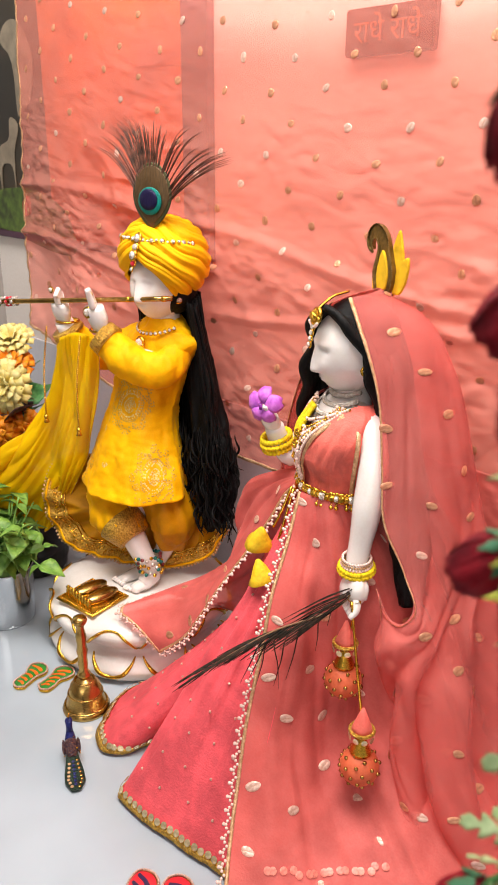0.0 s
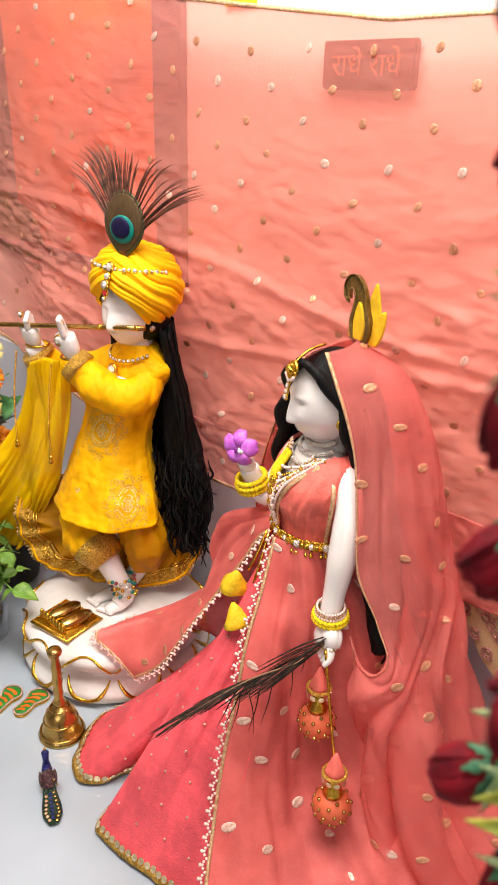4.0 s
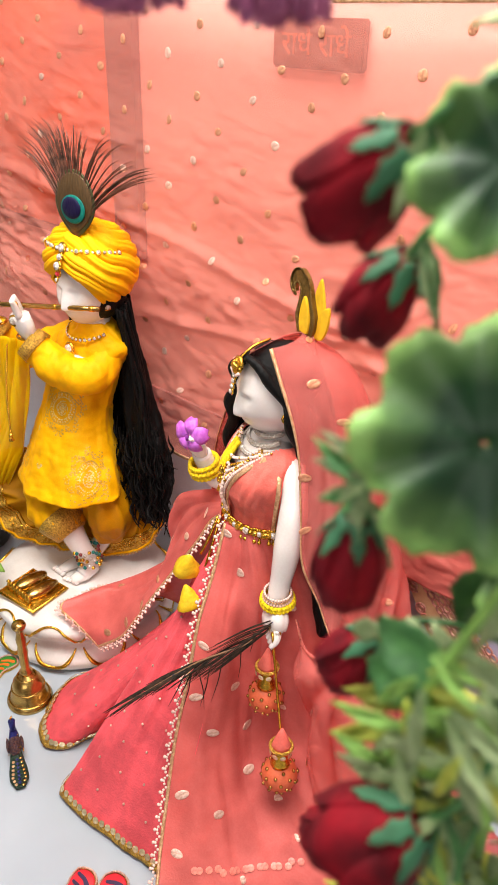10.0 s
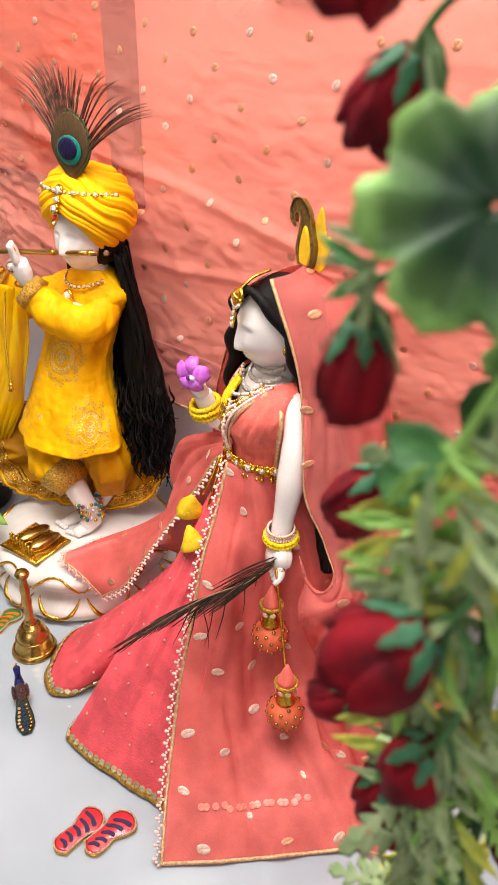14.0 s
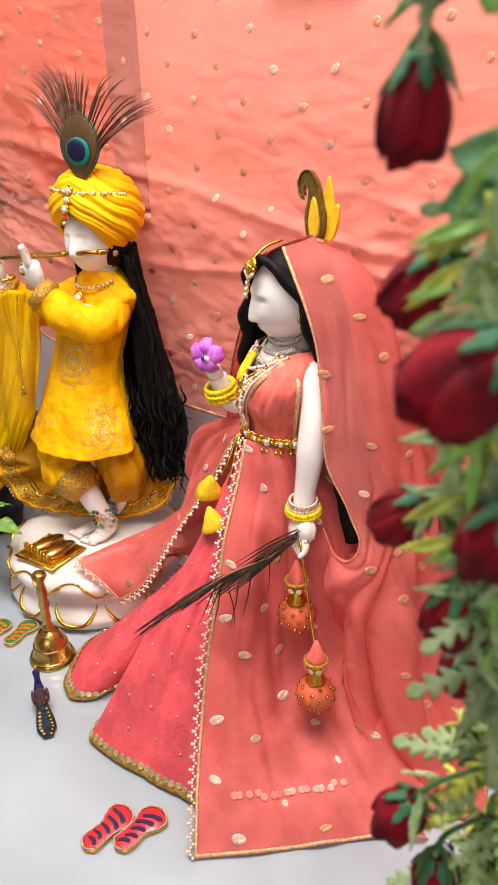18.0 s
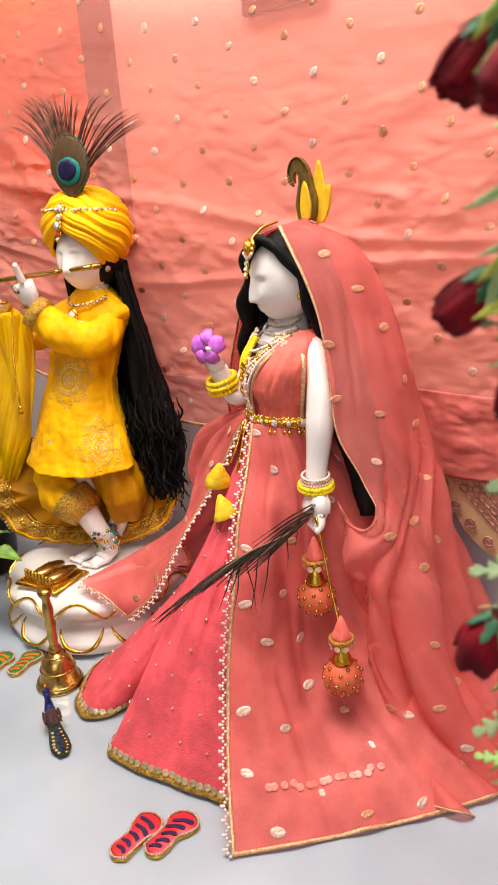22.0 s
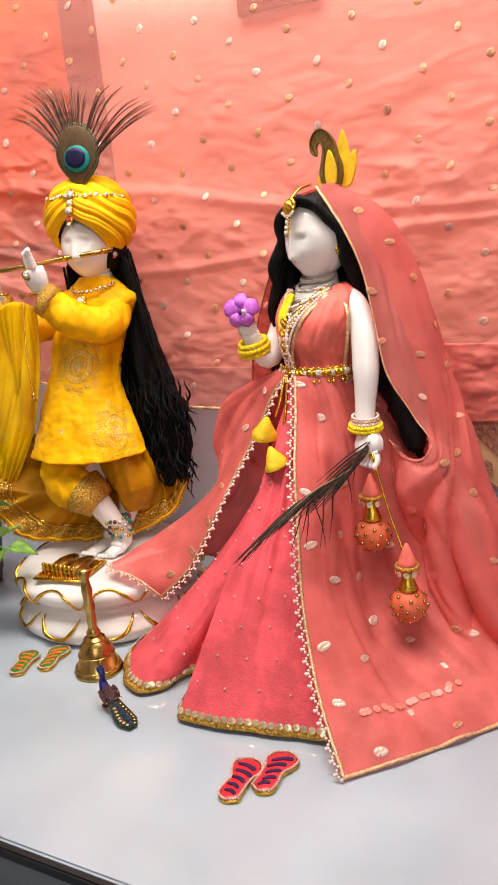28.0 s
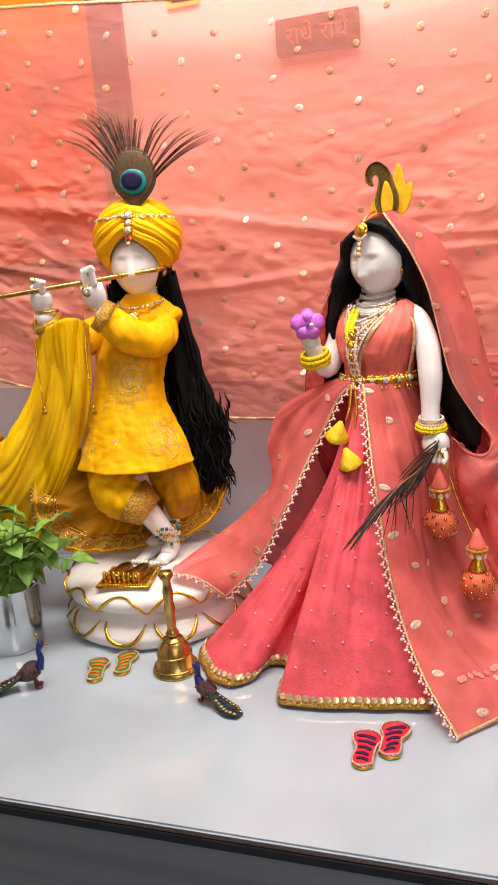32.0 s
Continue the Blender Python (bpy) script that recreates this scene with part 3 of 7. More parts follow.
prof = [(0.119, 0.0), *[(float(lotus_r(z)), z) for z in np.linspace(0.004, 0.081, 22)], (0.09, 0.082), (0.001, 0.082)]
obj("body", Geo().lathe(prof, LC, 72, lambda w, z: 1 + 0.012 * abs(math.sin(5.5 * w + 0.4)) * (1 if z < 0.08 else 0)), MARBLE_BASE, lotus)
for tier, (z0, z1, up) in enumerate(((0.036, 0.012, 1), (0.076, 0.05, -1))):
    for k in range(11):
        w0 = 2 * math.pi * (k + 0.3) / 11
        path = []
        for s in np.linspace(-1, 1, 17):
            w = w0 + s * math.pi / 11 * (1 if tier else 0.85)
            h = 1 - abs(s) ** 2.2
            z = (z0 + (z1 - z0) * h) if tier == 0 else (0.049 + 0.026 * h)
            r = float(lotus_r(z)) * 1.012 + 0.0006
            path.append(LC + V(r * math.cos(w), r * math.sin(w), z))
        obj("petal_line", Geo().tube(cr(path, 25), [0.001, 0.003, 0.0024, 0.0031, 0.001], 8, 0.6), GOLD, lotus, "gold painted petal outline" if k == 0 else "")


# ---- figures ----
def limb(g, pts, radii, n=18, seg=14, flat=1.0):
    return g.tube(cr(pts, n), radii, seg, flat)


def paw(g, wrist, tip, spread, r=0.011, curl=(0, 0, 0)):
    """A plain hand: palm and four tapered fingers towards tip."""
    w, t, s, c = V(*wrist), V(*tip), V(*spread), V(*curl)
    g.tube(cr([w, w * 0.45 + t * 0.55 + c * 0.2], 6), [r * 0.8, r * 1.15, r * 1.05], 10, 0.65)
    for k in (-1.5, -0.5, 0.5, 1.5):
        a = w * 0.5 + t * 0.5 + s * k * 0.8
        g.tube(cr([a, w * 0.2 + t * 0.8 + s * k + c * 0.3, t + s * k * 1.1 + c], 8), [r * 0.33, r * 0.3, r * 0.18], 7)
    g.tube(cr([w * 0.7 + t * 0.3 - s * 2, w * 0.4 + t * 0.6 - s * 3], 5), [r * 0.36, r * 0.22], 7)


def head(g, c, r, az, tilt=0.0):
    """A plain carved head: nose, brow, eye hollows, lips and chin in one smooth relief."""
    n0 = len(g.v)
    g.ball((0, 0, 0), r, 72, 56)
    A = np.array((pose(0, 0, 0, 0, 0, az) @ pose(0, 0, 0, tilt, 0, 0)).to_3x3())

    def hump(a, w):
        return math.exp(-(a / w) ** 2)

    for i in range(n0, len(g.v)):
        p = np.array(g.v[i])
        q = p / np.array(r)
        f = -q[1]
        if f > 0:
            x, z = q[0], q[2]
            slope = min(1.0, max(0.0, (0.2 - z) / 0.62)) if z > -0.42 else math.exp(-((z + 0.42) / 0.06) ** 2)
            nose = 0.0095 * slope**1.2 * hump(x, 0.13 + 0.07 * slope) + 0.0016 * hump(abs(x) - 0.15, 0.06) * hump(z + 0.4, 0.07)
            lips = 0.003 * hump(x, 0.2) * (hump(z + 0.585, 0.04) + 1.1 * hump(z + 0.67, 0.045))
            chin = 0.0042 * hump(x, 0.26) * hump(z + 0.88, 0.14)
            cheek = 0.0016 * hump(abs(x) - 0.42, 0.2) * hump(z + 0.35, 0.22)
            lids = 0.0022 * hump(abs(x) - 0.36, 0.15) * hump(z + 0.02, 0.06)
            brow = 0.0016 * hump(abs(x) - 0.34, 0.22) * hump(z - 0.2, 0.06)
            hollow = 0.0044 * hump(abs(x) - 0.34, 0.17) * hump(z - 0.02, 0.13)
            p[1] -= f**0.6 * (nose + lips + chin + cheek + lids + brow - hollow)
            p[0] *= 1 - 0.2 * max(0, -z - 0.3)
        g.v[i] = tuple(A @ p + np.array(c))
    for s in (-1, 1):
        g.ball(np.array(c) + A @ (np.array(r) * V(s * 0.98, 0.12, -0.1)), (0.003, 0.007, 0.011), 8, 6, pose(0, 0, 0, 0, 0, az))


g = Geo()
head(g, (-0.213, 0.2715, 0.488), (0.036, 0.04, 0.044), 10, -4)
limb(g, [(-0.213, 0.275, 0.47), (-0.213, 0.28, 0.425)], [0.019, 0.021], 6)
g.ball((-0.228, 0.279, 0.385), (0.036, 0.026, 0.05), 20, 14)
g.ball((-0.24, 0.255, 0.29), (0.036, 0.03, 0.07), 20, 14)
limb(g, [(-0.19, 0.284, 0.415), (-0.188, 0.262, 0.39), (-0.212, 0.225, 0.40), (-0.242, 0.2, 0.436)], [0.02, 0.019, 0.016, 0.012])
limb(g, [(-0.256, 0.284, 0.412), (-0.30, 0.245, 0.388), (-0.318, 0.205, 0.41), (-0.32, 0.193, 0.436)], [0.02, 0.018, 0.015, 0.012])
paw(g, (-0.242, 0.199, 0.436), (-0.248, 0.186, 0.492), (0.0068, -0.005, 0.001), 0.0152, (0.004, -0.002, -0.004))
paw(g, (-0.32, 0.193, 0.436), (-0.318, 0.184, 0.488), (0.0064, -0.005, -0.001), 0.0148, (0.008, -0.004, -0.012))
limb(g, [(-0.24, 0.24, 0.2), (-0.225, 0.215, 0.17), (-0.196, 0.214, 0.128), (-0.186, 0.222, 0.102), (-0.188, 0.205, 0.091)], [0.03, 0.02, 0.0165, 0.013, 0.011])
g.tube(cr([(-0.185, 0.226, 0.098), (-0.188, 0.205, 0.091), (-0.193, 0.19, 0.087)], 8), [0.011, 0.0125, 0.008], 10, 0.6)
for k in range(5):
    g.ball((-0.2045 + 0.005 * k, 0.1875 + 0.0015 * k, 0.0862), (0.003, 0.005, 0.003), 8, 6)
limb(g, [(-0.212, 0.252, 0.21), (-0.192, 0.254, 0.165), (-0.208, 0.249, 0.108), (-0.225, 0.235, 0.09)], [0.02, 0.0165, 0.013, 0.012])
g.tube(cr([(-0.215, 0.245, 0.09), (-0.222, 0.215, 0.088), (-0.224, 0.192, 0.086)], 8), [0.01, 0.012, 0.008], 10, 0.6)
for k in range(5):
    g.ball((-0.234 + 0.005 * k, 0.191, 0.0862), (0.003, 0.005, 0.003), 8, 6)
obj("flute_player_statue", g, MARBLE)
tagged(bpy.data.objects["flute_player_statue"], "standing white marble statue in yellow clothes on a lotus base", "statue")



def creased(g, amp, freq, seed, tall=1.0):
    """Pushes the cloth in and out along its own surface to give creases."""
    P = np.array(g.v)
    c = np.zeros_like(P)
    for f in g.f:
        n = np.cross(P[f[1]] - P[f[0]], P[f[2]] - P[f[0]])
        for k in f:
            c[k] += n
    c /= np.maximum(np.linalg.norm(c, axis=1), 1e-12)[:, None]
    for k in range(len(P)):
        q = Vector(P[k] * freq * V(1, 1, tall)) + Vector((seed, 0, 0))
        w = 0.7 * (1 - 2 * abs(noise.noise(q)) ** 0.6) + 0.8 * (1.6 * abs(noise.noise(q * 1.4 + Vector((3, 9, 1)))) ** 0.7 - 0.6)
        g.v[k] = tuple(P[k] + c[k] * amp * w)
    return g


def crease_grid(G, amp, freq, seed, slant=(1, 1, 0.35)):
    """The same creases on a closed grid of cloth."""
    N = normals(np.concatenate([G[-1:], G, G[:1]]))[1:-1]
    out = G.copy()
    for k in np.ndindex(G.shape[:2]):
        q = Vector(G[k] * freq * V(*slant)) + Vector((seed, 0.4 * G[k][2] * freq, 0))
        w = 1.6 * abs(noise.noise(q)) ** 0.7 - 0.6 + 0.5 * (1 - 2 * abs(noise.noise(q * 2.1 + Vector((7, 0, 0)))) ** 0.6)
        out[k] = G[k] + N[k] * amp * w
    return out


# tunic
tunic = empty("tunic", "yellow silk tunic with gold brocade flowers on the statue", "garment")


def loft(rings, nv, seg, disp=None):
    """A closed sleeve of cloth through ellipses (x, y, z, rx, ry)."""
    R = cr(rings, nv)
    ang = np.linspace(0, 2 * math.pi, seg, endpoint=False)
    G = np.zeros((seg, nv, 3))
    for j, (x, y, z, rx, ry) in enumerate(R):
        for i, w in enumerate(ang):
            k = 1 + (disp(w, j / (nv - 1)) if disp else 0)
            G[i, j] = (x + rx * k * math.cos(w), y + ry * k * math.sin(w), z)
    return G


def folds(w, v):
    return 0.03 * v**2 * math.sin(7 * w + 0.6) + 0.06 * noise.noise(Vector((2.5 * math.cos(w), 2.5 * math.sin(w), 4 * v + 2))) + 0.025 * noise.noise(Vector((6 * math.cos(w), 6 * math.sin(w), 9 * v)))


TG = loft([(-0.214, 0.278, 0.447, 0.021, 0.021), (-0.216, 0.28, 0.434, 0.036, 0.028), (-0.222, 0.281, 0.417, 0.057, 0.037), (-0.234, 0.275, 0.383, 0.053, 0.043), (-0.24, 0.263, 0.34, 0.049, 0.042), (-0.242, 0.256, 0.312, 0.052, 0.044), (-0.239, 0.245, 0.263, 0.067, 0.054), (-0.234, 0.232, 0.218, 0.08, 0.064)], 110, 180, folds)
TG = crease_grid(TG, 0.0024, 24, 9, (1, 1, 0.22))
TG = crease_grid(TG, 0.0009, 60, 3, (0.5, 0.5, 1.5))
obj("body", Geo().grid(TG, 0.0015, wrap=True), YELLOW, tunic)
g = Geo()
limb(g, [(-0.206, 0.284, 0.42), (-0.188, 0.274, 0.404), (-0.187, 0.247, 0.386), (-0.21, 0.219, 0.396), (-0.242, 0.2, 0.428)], [0.017, 0.0225, 0.0245, 0.023, 0.0178], 90, 56)
obj("sleeve", creased(creased(g, 0.0024, 44, 1, 0.3), 0.0007, 95, 4, 0.5), YELLOW, tunic)
g = Geo()
limb(g, [(-0.252, 0.284, 0.418), (-0.285, 0.262, 0.396), (-0.31, 0.225, 0.39), (-0.321, 0.197, 0.425)], [0.02, 0.024, 0.023, 0.0178], 90, 56)
obj("sleeve", creased(creased(g, 0.0024, 44, 5, 0.3), 0.0007, 95, 8, 0.5), YELLOW, tunic)
for a, b in (((-0.233, 0.2045, 0.4205), (-0.2435, 0.199, 0.4295)), ((-0.3195, 0.2005, 0.4185), (-0.3215, 0.196, 0.4265))):
    g = Geo()
    g.tube([V(*a), V(*b)], [0.0226, 0.0208], 20)
    obj("cuff", g, GOLDTRIM, tunic, "gold brocade cuff")


def on_loft(G, w, v):
    """Point and outward normal of a lofted sleeve at angle w (radians) and height share v."""
    seg, n = G.shape[:2]
    i, j = int(round(w / (2 * math.pi) * seg)) % seg, int(round(v * (n - 1)))
    a = G[(i + 1) % seg, j] - G[i - 1, j]
    b = G[i, min(j + 1, n - 1)] - G[i, max(j - 1, 0)]
    m = np.cross(a, b)
    m /= np.linalg.norm(m)
    c = G[:, j].mean(0)
    return G[i, j], m if m @ (G[i, j] - c) > 0 else -m


BROCADE_RIM = mat("dark_gold_brocade", "dfb348", 0.4, 0.25, var=0.2, scale=500, bump=0.2, hex2="c4922c")
BROCADE = mat("woven_gold_brocade", "f3d68c", 0.4, 0.25, var=0.2, scale=500, bump=0.2, hex2="dcb458")


def medallion(parent, G, deg, z0, dw, dz, rings=11):
    """A round brocade flower woven into the cloth: rings of small flat lozenges."""
    rim, g, seg, n = Geo(), Geo(), *G.shape[:2]
    w0, rd = math.radians(deg), random.Random(int(deg))
    for k in range(rings + 1):
        num = 1 if k == 0 else 4 + 5 * k
        if k in (4, 8):
            continue
        for q in range(num):
            t = 2 * math.pi * q / num + k
            ring = k / rings * (1 + 0.12 * math.cos(8 * t) * (k > 8))
            z = z0 + dz * ring * math.sin(t)
            v = np.argmin(np.abs(G[0, :, 2] - z)) / (n - 1)
            if z < 0.222 or rd.random() < 0.05:
                continue
            p, nn = on_loft(G, (w0 + dw * ring * math.cos(t)) % (2 * math.pi), v)
            p = V(p[0], p[1], z)
            e = 0.0025 if k % 2 else 0.002
            M = frame_at(p + nn * 0.0011, nn, math.degrees(t) + (90 if k % 2 else 0))
            (g if k < 0.55 * rings else rim).add([M @ Vector(c) for c in ((e, 0, -0.0003), (0, e * 0.5, 0), (-e, 0, -0.0003), (0, -e * 0.5, 0), (0, 0, 0.0003))], [(0, 1, 4), (1, 2, 4), (2, 3, 4), (3, 0, 4)])
    obj("brocade_flower", g, BROCADE, parent, "woven pale gold flower", smooth=False)
    if rings > 4:
        obj("brocade_rim", rim, BROCADE_RIM, parent, "woven dark gold petals", smooth=False)


medallion(tunic, TG, 292, 0.336, 0.62, 0.034)
medallion(tunic, TG, 338, 0.25, 0.46, 0.034)
medallion(tunic, TG, 216, 0.247, 0.42, 0.033)
for deg, z in ((272, 0.258), (325, 0.385), (255, 0.30)):
    medallion(tunic, TG, deg, z, 0.07, 0.005, 2)

# dhoti: two puffed legs and a fan with a brocade border behind
dhoti = empty("dhoti", "ochre silk dhoti with wide gold brocade border", "garment")
rim = [(-0.315, 0.2, 0.25), (-0.345, 0.182, 0.235), (-0.362, 0.168, 0.2), (-0.362, 0.166, 0.15), (-0.335, 0.178, 0.108), (-0.28, 0.212, 0.09), (-0.225, 0.245, 0.088), (-0.175, 0.275, 0.098), (-0.14, 0.295, 0.125), (-0.125, 0.305, 0.162)]
inner = [(-0.275, 0.25, 0.25), (-0.275, 0.248, 0.238), (-0.272, 0.245, 0.224), (-0.27, 0.245, 0.21), (-0.255, 0.245, 0.2), (-0.235, 0.25, 0.196), (-0.215, 0.262, 0.195), (-0.195, 0.272, 0.195), (-0.185, 0.28, 0.2), (-0.18, 0.285, 0.21)]
FG = drape([[a, (V(*a) + V(*b)) / 2 + V(0, 0.012, -0.006), b] for a, b in zip(inner, rim)], 150, 32, lambda U, W: (0.021 * billow(U, W, 13, 2.2, 0.8) * (0.5 + 0.5 * W) * (1 - 0.7 * W**3)))
FN = normals(FG)
if FN[60, 20] @ V(0.5, -0.8, 0) < 0:
    FN = -FN
obj("fan", Geo().grid(FG, 0.0015), OCHRE, dhoti)
obj("border", Geo().grid((FG + FN * 0.0016)[:, 24:32], 0.0014), GOLDTRIM, dhoti, "gold brocade border")
for k in (24, 25, 30):
    obj("piping", Geo().tube((FG + FN * 0.0028)[:, k], 0.0011 if k != 30 else 0.0016, 6), YELLOW if k == 30 else GOLD, dhoti)
bd = Geo().ball((0, 0, 0), 0.0019, 7, 5)
bdm = bpy.data.meshes.new("bead")
bdm.from_pydata(bd.v, [], bd.f)
bdm.materials.append(PALEGOLD)
for p, q in zip(cr(FG[:, 31], 84), cr(FG[:, 30], 84)):
    piece("bead", bdm, dhoti, Matrix.Translation(p + (p - q) * 0.3))
g = Geo()
for k, p in enumerate(cr((FG + FN * 0.0028)[:, 27], 56)):
    f = frame_at(p, FN[int(k / 56 * 149), 27])
    g.tube([np.array(f @ Vector(((0.001 + 0.00055 * a) * math.cos(a * (1 if k % 2 else -1) + k), (0.001 + 0.00055 * a) * math.sin(a + k), 0.0002))) for a in np.linspace(0, 8, 20)], 0.0007, 5)
    g.ball(p, (0.0014, 0.0014, 0.0014), 6, 5)
tagged(obj("scroll_embroidery", g, GOLD, dhoti), "raised gold scroll embroidery", kind="stuff")
g = Geo()
limb(g, [(-0.225, 0.25, 0.225), (-0.262, 0.222, 0.205), (-0.252, 0.205, 0.182), (-0.222, 0.204, 0.168), (-0.208, 0.206, 0.156)], [0.032, 0.036, 0.036, 0.031, 0.0225], 80, 56)
obj("puffed_leg", creased(creased(g, 0.0045, 34, 3, 0.6), 0.0008, 80, 6), YELLOW, dhoti)
g = Geo()
g.tube([V(-0.229, 0.204, 0.171), V(-0.2165, 0.2048, 0.163), V(-0.2055, 0.2065, 0.1535)], [0.0335, 0.0285, 0.0225], 22)
obj("leg_cuff", g, GOLDTRIM, dhoti, "gold embroidered cuff")
g = Geo()
limb(g, [(-0.21, 0.25, 0.225), (-0.19, 0.252, 0.2), (-0.18, 0.254, 0.165), (-0.186, 0.254, 0.135)], [0.03, 0.032, 0.031, 0.018], 80, 50)
obj("puffed_leg", creased(g, 0.0036, 40, 7, 0.35), OCHRE, dhoti)

# shawl over the forearm
shawl = empty("shawl", "long yellow chiffon shawl hanging over the statue's arm", "garment")
SG = drape([[(-0.262, 0.206, 0.415), (-0.266, 0.2, 0.34), (-0.288, 0.192, 0.26), (-0.335, 0.182, 0.16)],
            [(-0.272, 0.196, 0.424), (-0.288, 0.183, 0.34), (-0.325, 0.174, 0.23), (-0.366, 0.164, 0.12)],
            [(-0.288, 0.188, 0.426), (-0.314, 0.18, 0.33), (-0.36, 0.16, 0.22), (-0.405, 0.145, 0.11)],
            [(-0.303, 0.182, 0.42), (-0.33, 0.176, 0.33), (-0.375, 0.15, 0.22), (-0.43, 0.12, 0.12)],
            [(-0.325, 0.182, 0.41), (-0.347, 0.18, 0.33), (-0.388, 0.14, 0.25), (-0.46, 0.09, 0.17)],
            [(-0.338, 0.19, 0.4), (-0.354, 0.19, 0.33), (-0.4, 0.15, 0.26), (-0.49, 0.08, 0.19)]], 120, 60,
           lambda U, W: 0.02 * billow(U, W, 4.5, 3.3, 1.6, 0.5, 0.9) * (0.25 + 0.75 * W) + 0.004 * billow(U, W, 12, 5.1, 2.2, 0.6) * (0.4 + W))
obj("cloth", Geo().grid(SG, 0.001), SHAWL, shawl)
for e in ("u0", "u1", "v1"):
    obj("edging", ribbon(SG, e, 0.003, -0.0008), PALEGOLD, shawl, "thin gold edging")
for k, (x, y) in enumerate(((-0.318, 0.178), (-0.249, 0.184))):
    o = empty("bracelet_tassel", "thin gold chain tassel hanging from the wrist", "jewellery", "wrist tassels")
    zt = (0.432, 0.43)[k]
    path = cr([(x, y - 0.012, zt), (x + 0.001, y - 0.022, zt - 0.06), (x + 0.004, y - 0.026, zt - 0.118)], 44)
    g = Geo()
    for p in path:
        g.ball(p, 0.0014, 6, 5)
    obj("chain", g, GOLD, o)
    g = Geo()
    g.ball(path[-1], 0.003, 8, 6)
    for a in range(5):
        g.tube([path[-1], path[-1] + V(0.0025 * math.cos(a * 1.26), 0.0025 * math.sin(a * 1.26), -0.008)], [0.001, 0.0016], 6)
    obj("tassel", g, GOLD, o)
    g = Geo()
    g.tube([V(x, y + 0.02, zt + 0.004) + V(0.0145 * math.cos(a), 0.0145 * math.sin(a), 0) for a in np.linspace(0, 2 * math.pi, 25)], 0.0016, 6)
    obj("bangle", g, GOLD, o)

# turban
turban = empty("turban", "wound yellow cotton turban with crystal band on the statue", "turban")
TC = V(-0.212, 0.276, 0.516)


def turban_at(a, e):
    """The turban's surface at angle a from the front and elevation e (degrees): folds cross at the front and sweep down both sides."""
    s = abs(a) / 90
    slope = 46 if a > 0 else 34
    c = (e + slope * min(s, 1.4) ** 0.8 + 9 * noise.noise(Vector((a / 35, e / 45, 2.5)))) / (19.0 if a > 0 else 17.0)
    if e > 48:
        c += (e - 48) / 20 * math.sin(math.radians(a + 30))
    w = abs(math.sin(math.pi * c)) ** 0.55
    w2 = abs(math.sin(math.pi * (2.6 * c + 0.3))) ** 0.7
    fade = min(1.0, (88 - e) / 25)
    k = 1 + fade * (0.10 * (w - 0.55) + 0.035 * (w2 - 0.5)) + 0.025 * noise.noise(Vector((a / 30, e / 30, 8)))
    k *= 1 + 0.05 * math.exp(-((s - 1) / 0.5) ** 2)
    ar, er = math.radians(a - 90 + 4), math.radians(e)
    p = Vector((0.0545 * k * math.cos(er) * math.cos(ar), 0.0545 * k * math.cos(er) * math.sin(ar), 0.051 * k * math.sin(er)))
    return np.array(Matrix.Rotation(radians(-9), 3, "X") @ p) + TC + V(0, 0.002, 0.003)




def turban_rim(a):
    """The turban's lower rim: high over the forehead, low over the ears and the nape."""
    return -4 - 46 * min(1.0, abs(a - 2) / 75) ** 1.15


def tucked(a, e):
    """The wrap drawn in against the head along its rim."""
    p, c = turban_at(a, e), TC + V(0, 0.002, 0.003)
    f = 1 - 0.16 * math.exp(-(e - turban_rim(a)) / 9)
    return V(c[0] + (p[0] - c[0]) * f, c[1] + (p[1] - c[1]) * f, p[2])


TB = np.array([[tucked(a, e) for e in np.linspace(turban_rim(a), 89.5, 90)] for a in np.linspace(-180, 180, 161)[:-1]])
obj("wrap", Geo().grid(TB, 0.0015, wrap=True), TURBAN, turban)
obj("lining", Geo().ball(TC + V(0, 0.0125, 0.001), (0.0492, 0.0415, 0.045), 28, 18), TURBAN, turban)


def gem(g, c, n, r, up=(0, 0, 1)):
    """A small faceted stone set at c, facing n."""
    M = frame_at(c, n, 0)
    ring = [(r * math.cos(a), r * math.sin(a), 0.25 * r) for a in np.linspace(0, 2 * math.pi, 8, endpoint=False)]
    low = [(r * math.cos(a) * 1.1, r * math.sin(a) * 1.1, -0.3 * r) for a in np.linspace(0, 2 * math.pi, 8, endpoint=False)]
    top = [(0.5 * r * math.cos(a), 0.5 * r * math.sin(a), 0.7 * r) for a in np.linspace(0.39, 2 * math.pi + 0.39, 8, endpoint=False)]
    vs = [M @ Vector(p) for p in low + ring + top]
    fs = [(i, (i + 1) % 8, 8 + (i + 1) % 8, 8 + i) for i in range(8)] + [(8 + i, 8 + (i + 1) % 8, 16 + (i + 1) % 8, 16 + i) for i in range(8)] + [tuple(range(16, 24))]
    g.add(vs, fs)


def stone(parent, c, n, r, m=None, setting=True):
    if setting:
        g = Geo()
        M = frame_at(V(*c) - V(*n) * r * 0.3, n, 0)
        g.tube([np.array(M @ Vector((r * 1.15 * math.cos(a), r * 1.15 * math.sin(a), 0))) for a in np.linspace(0, 2 * math.pi, 13)], r * 0.38, 6)
        s = obj("setting", g, GOLD, parent)
    g = Geo()
    gem(g, c, n, r)
    return obj("crystal", g, m or DIAMOND, parent, smooth=False)


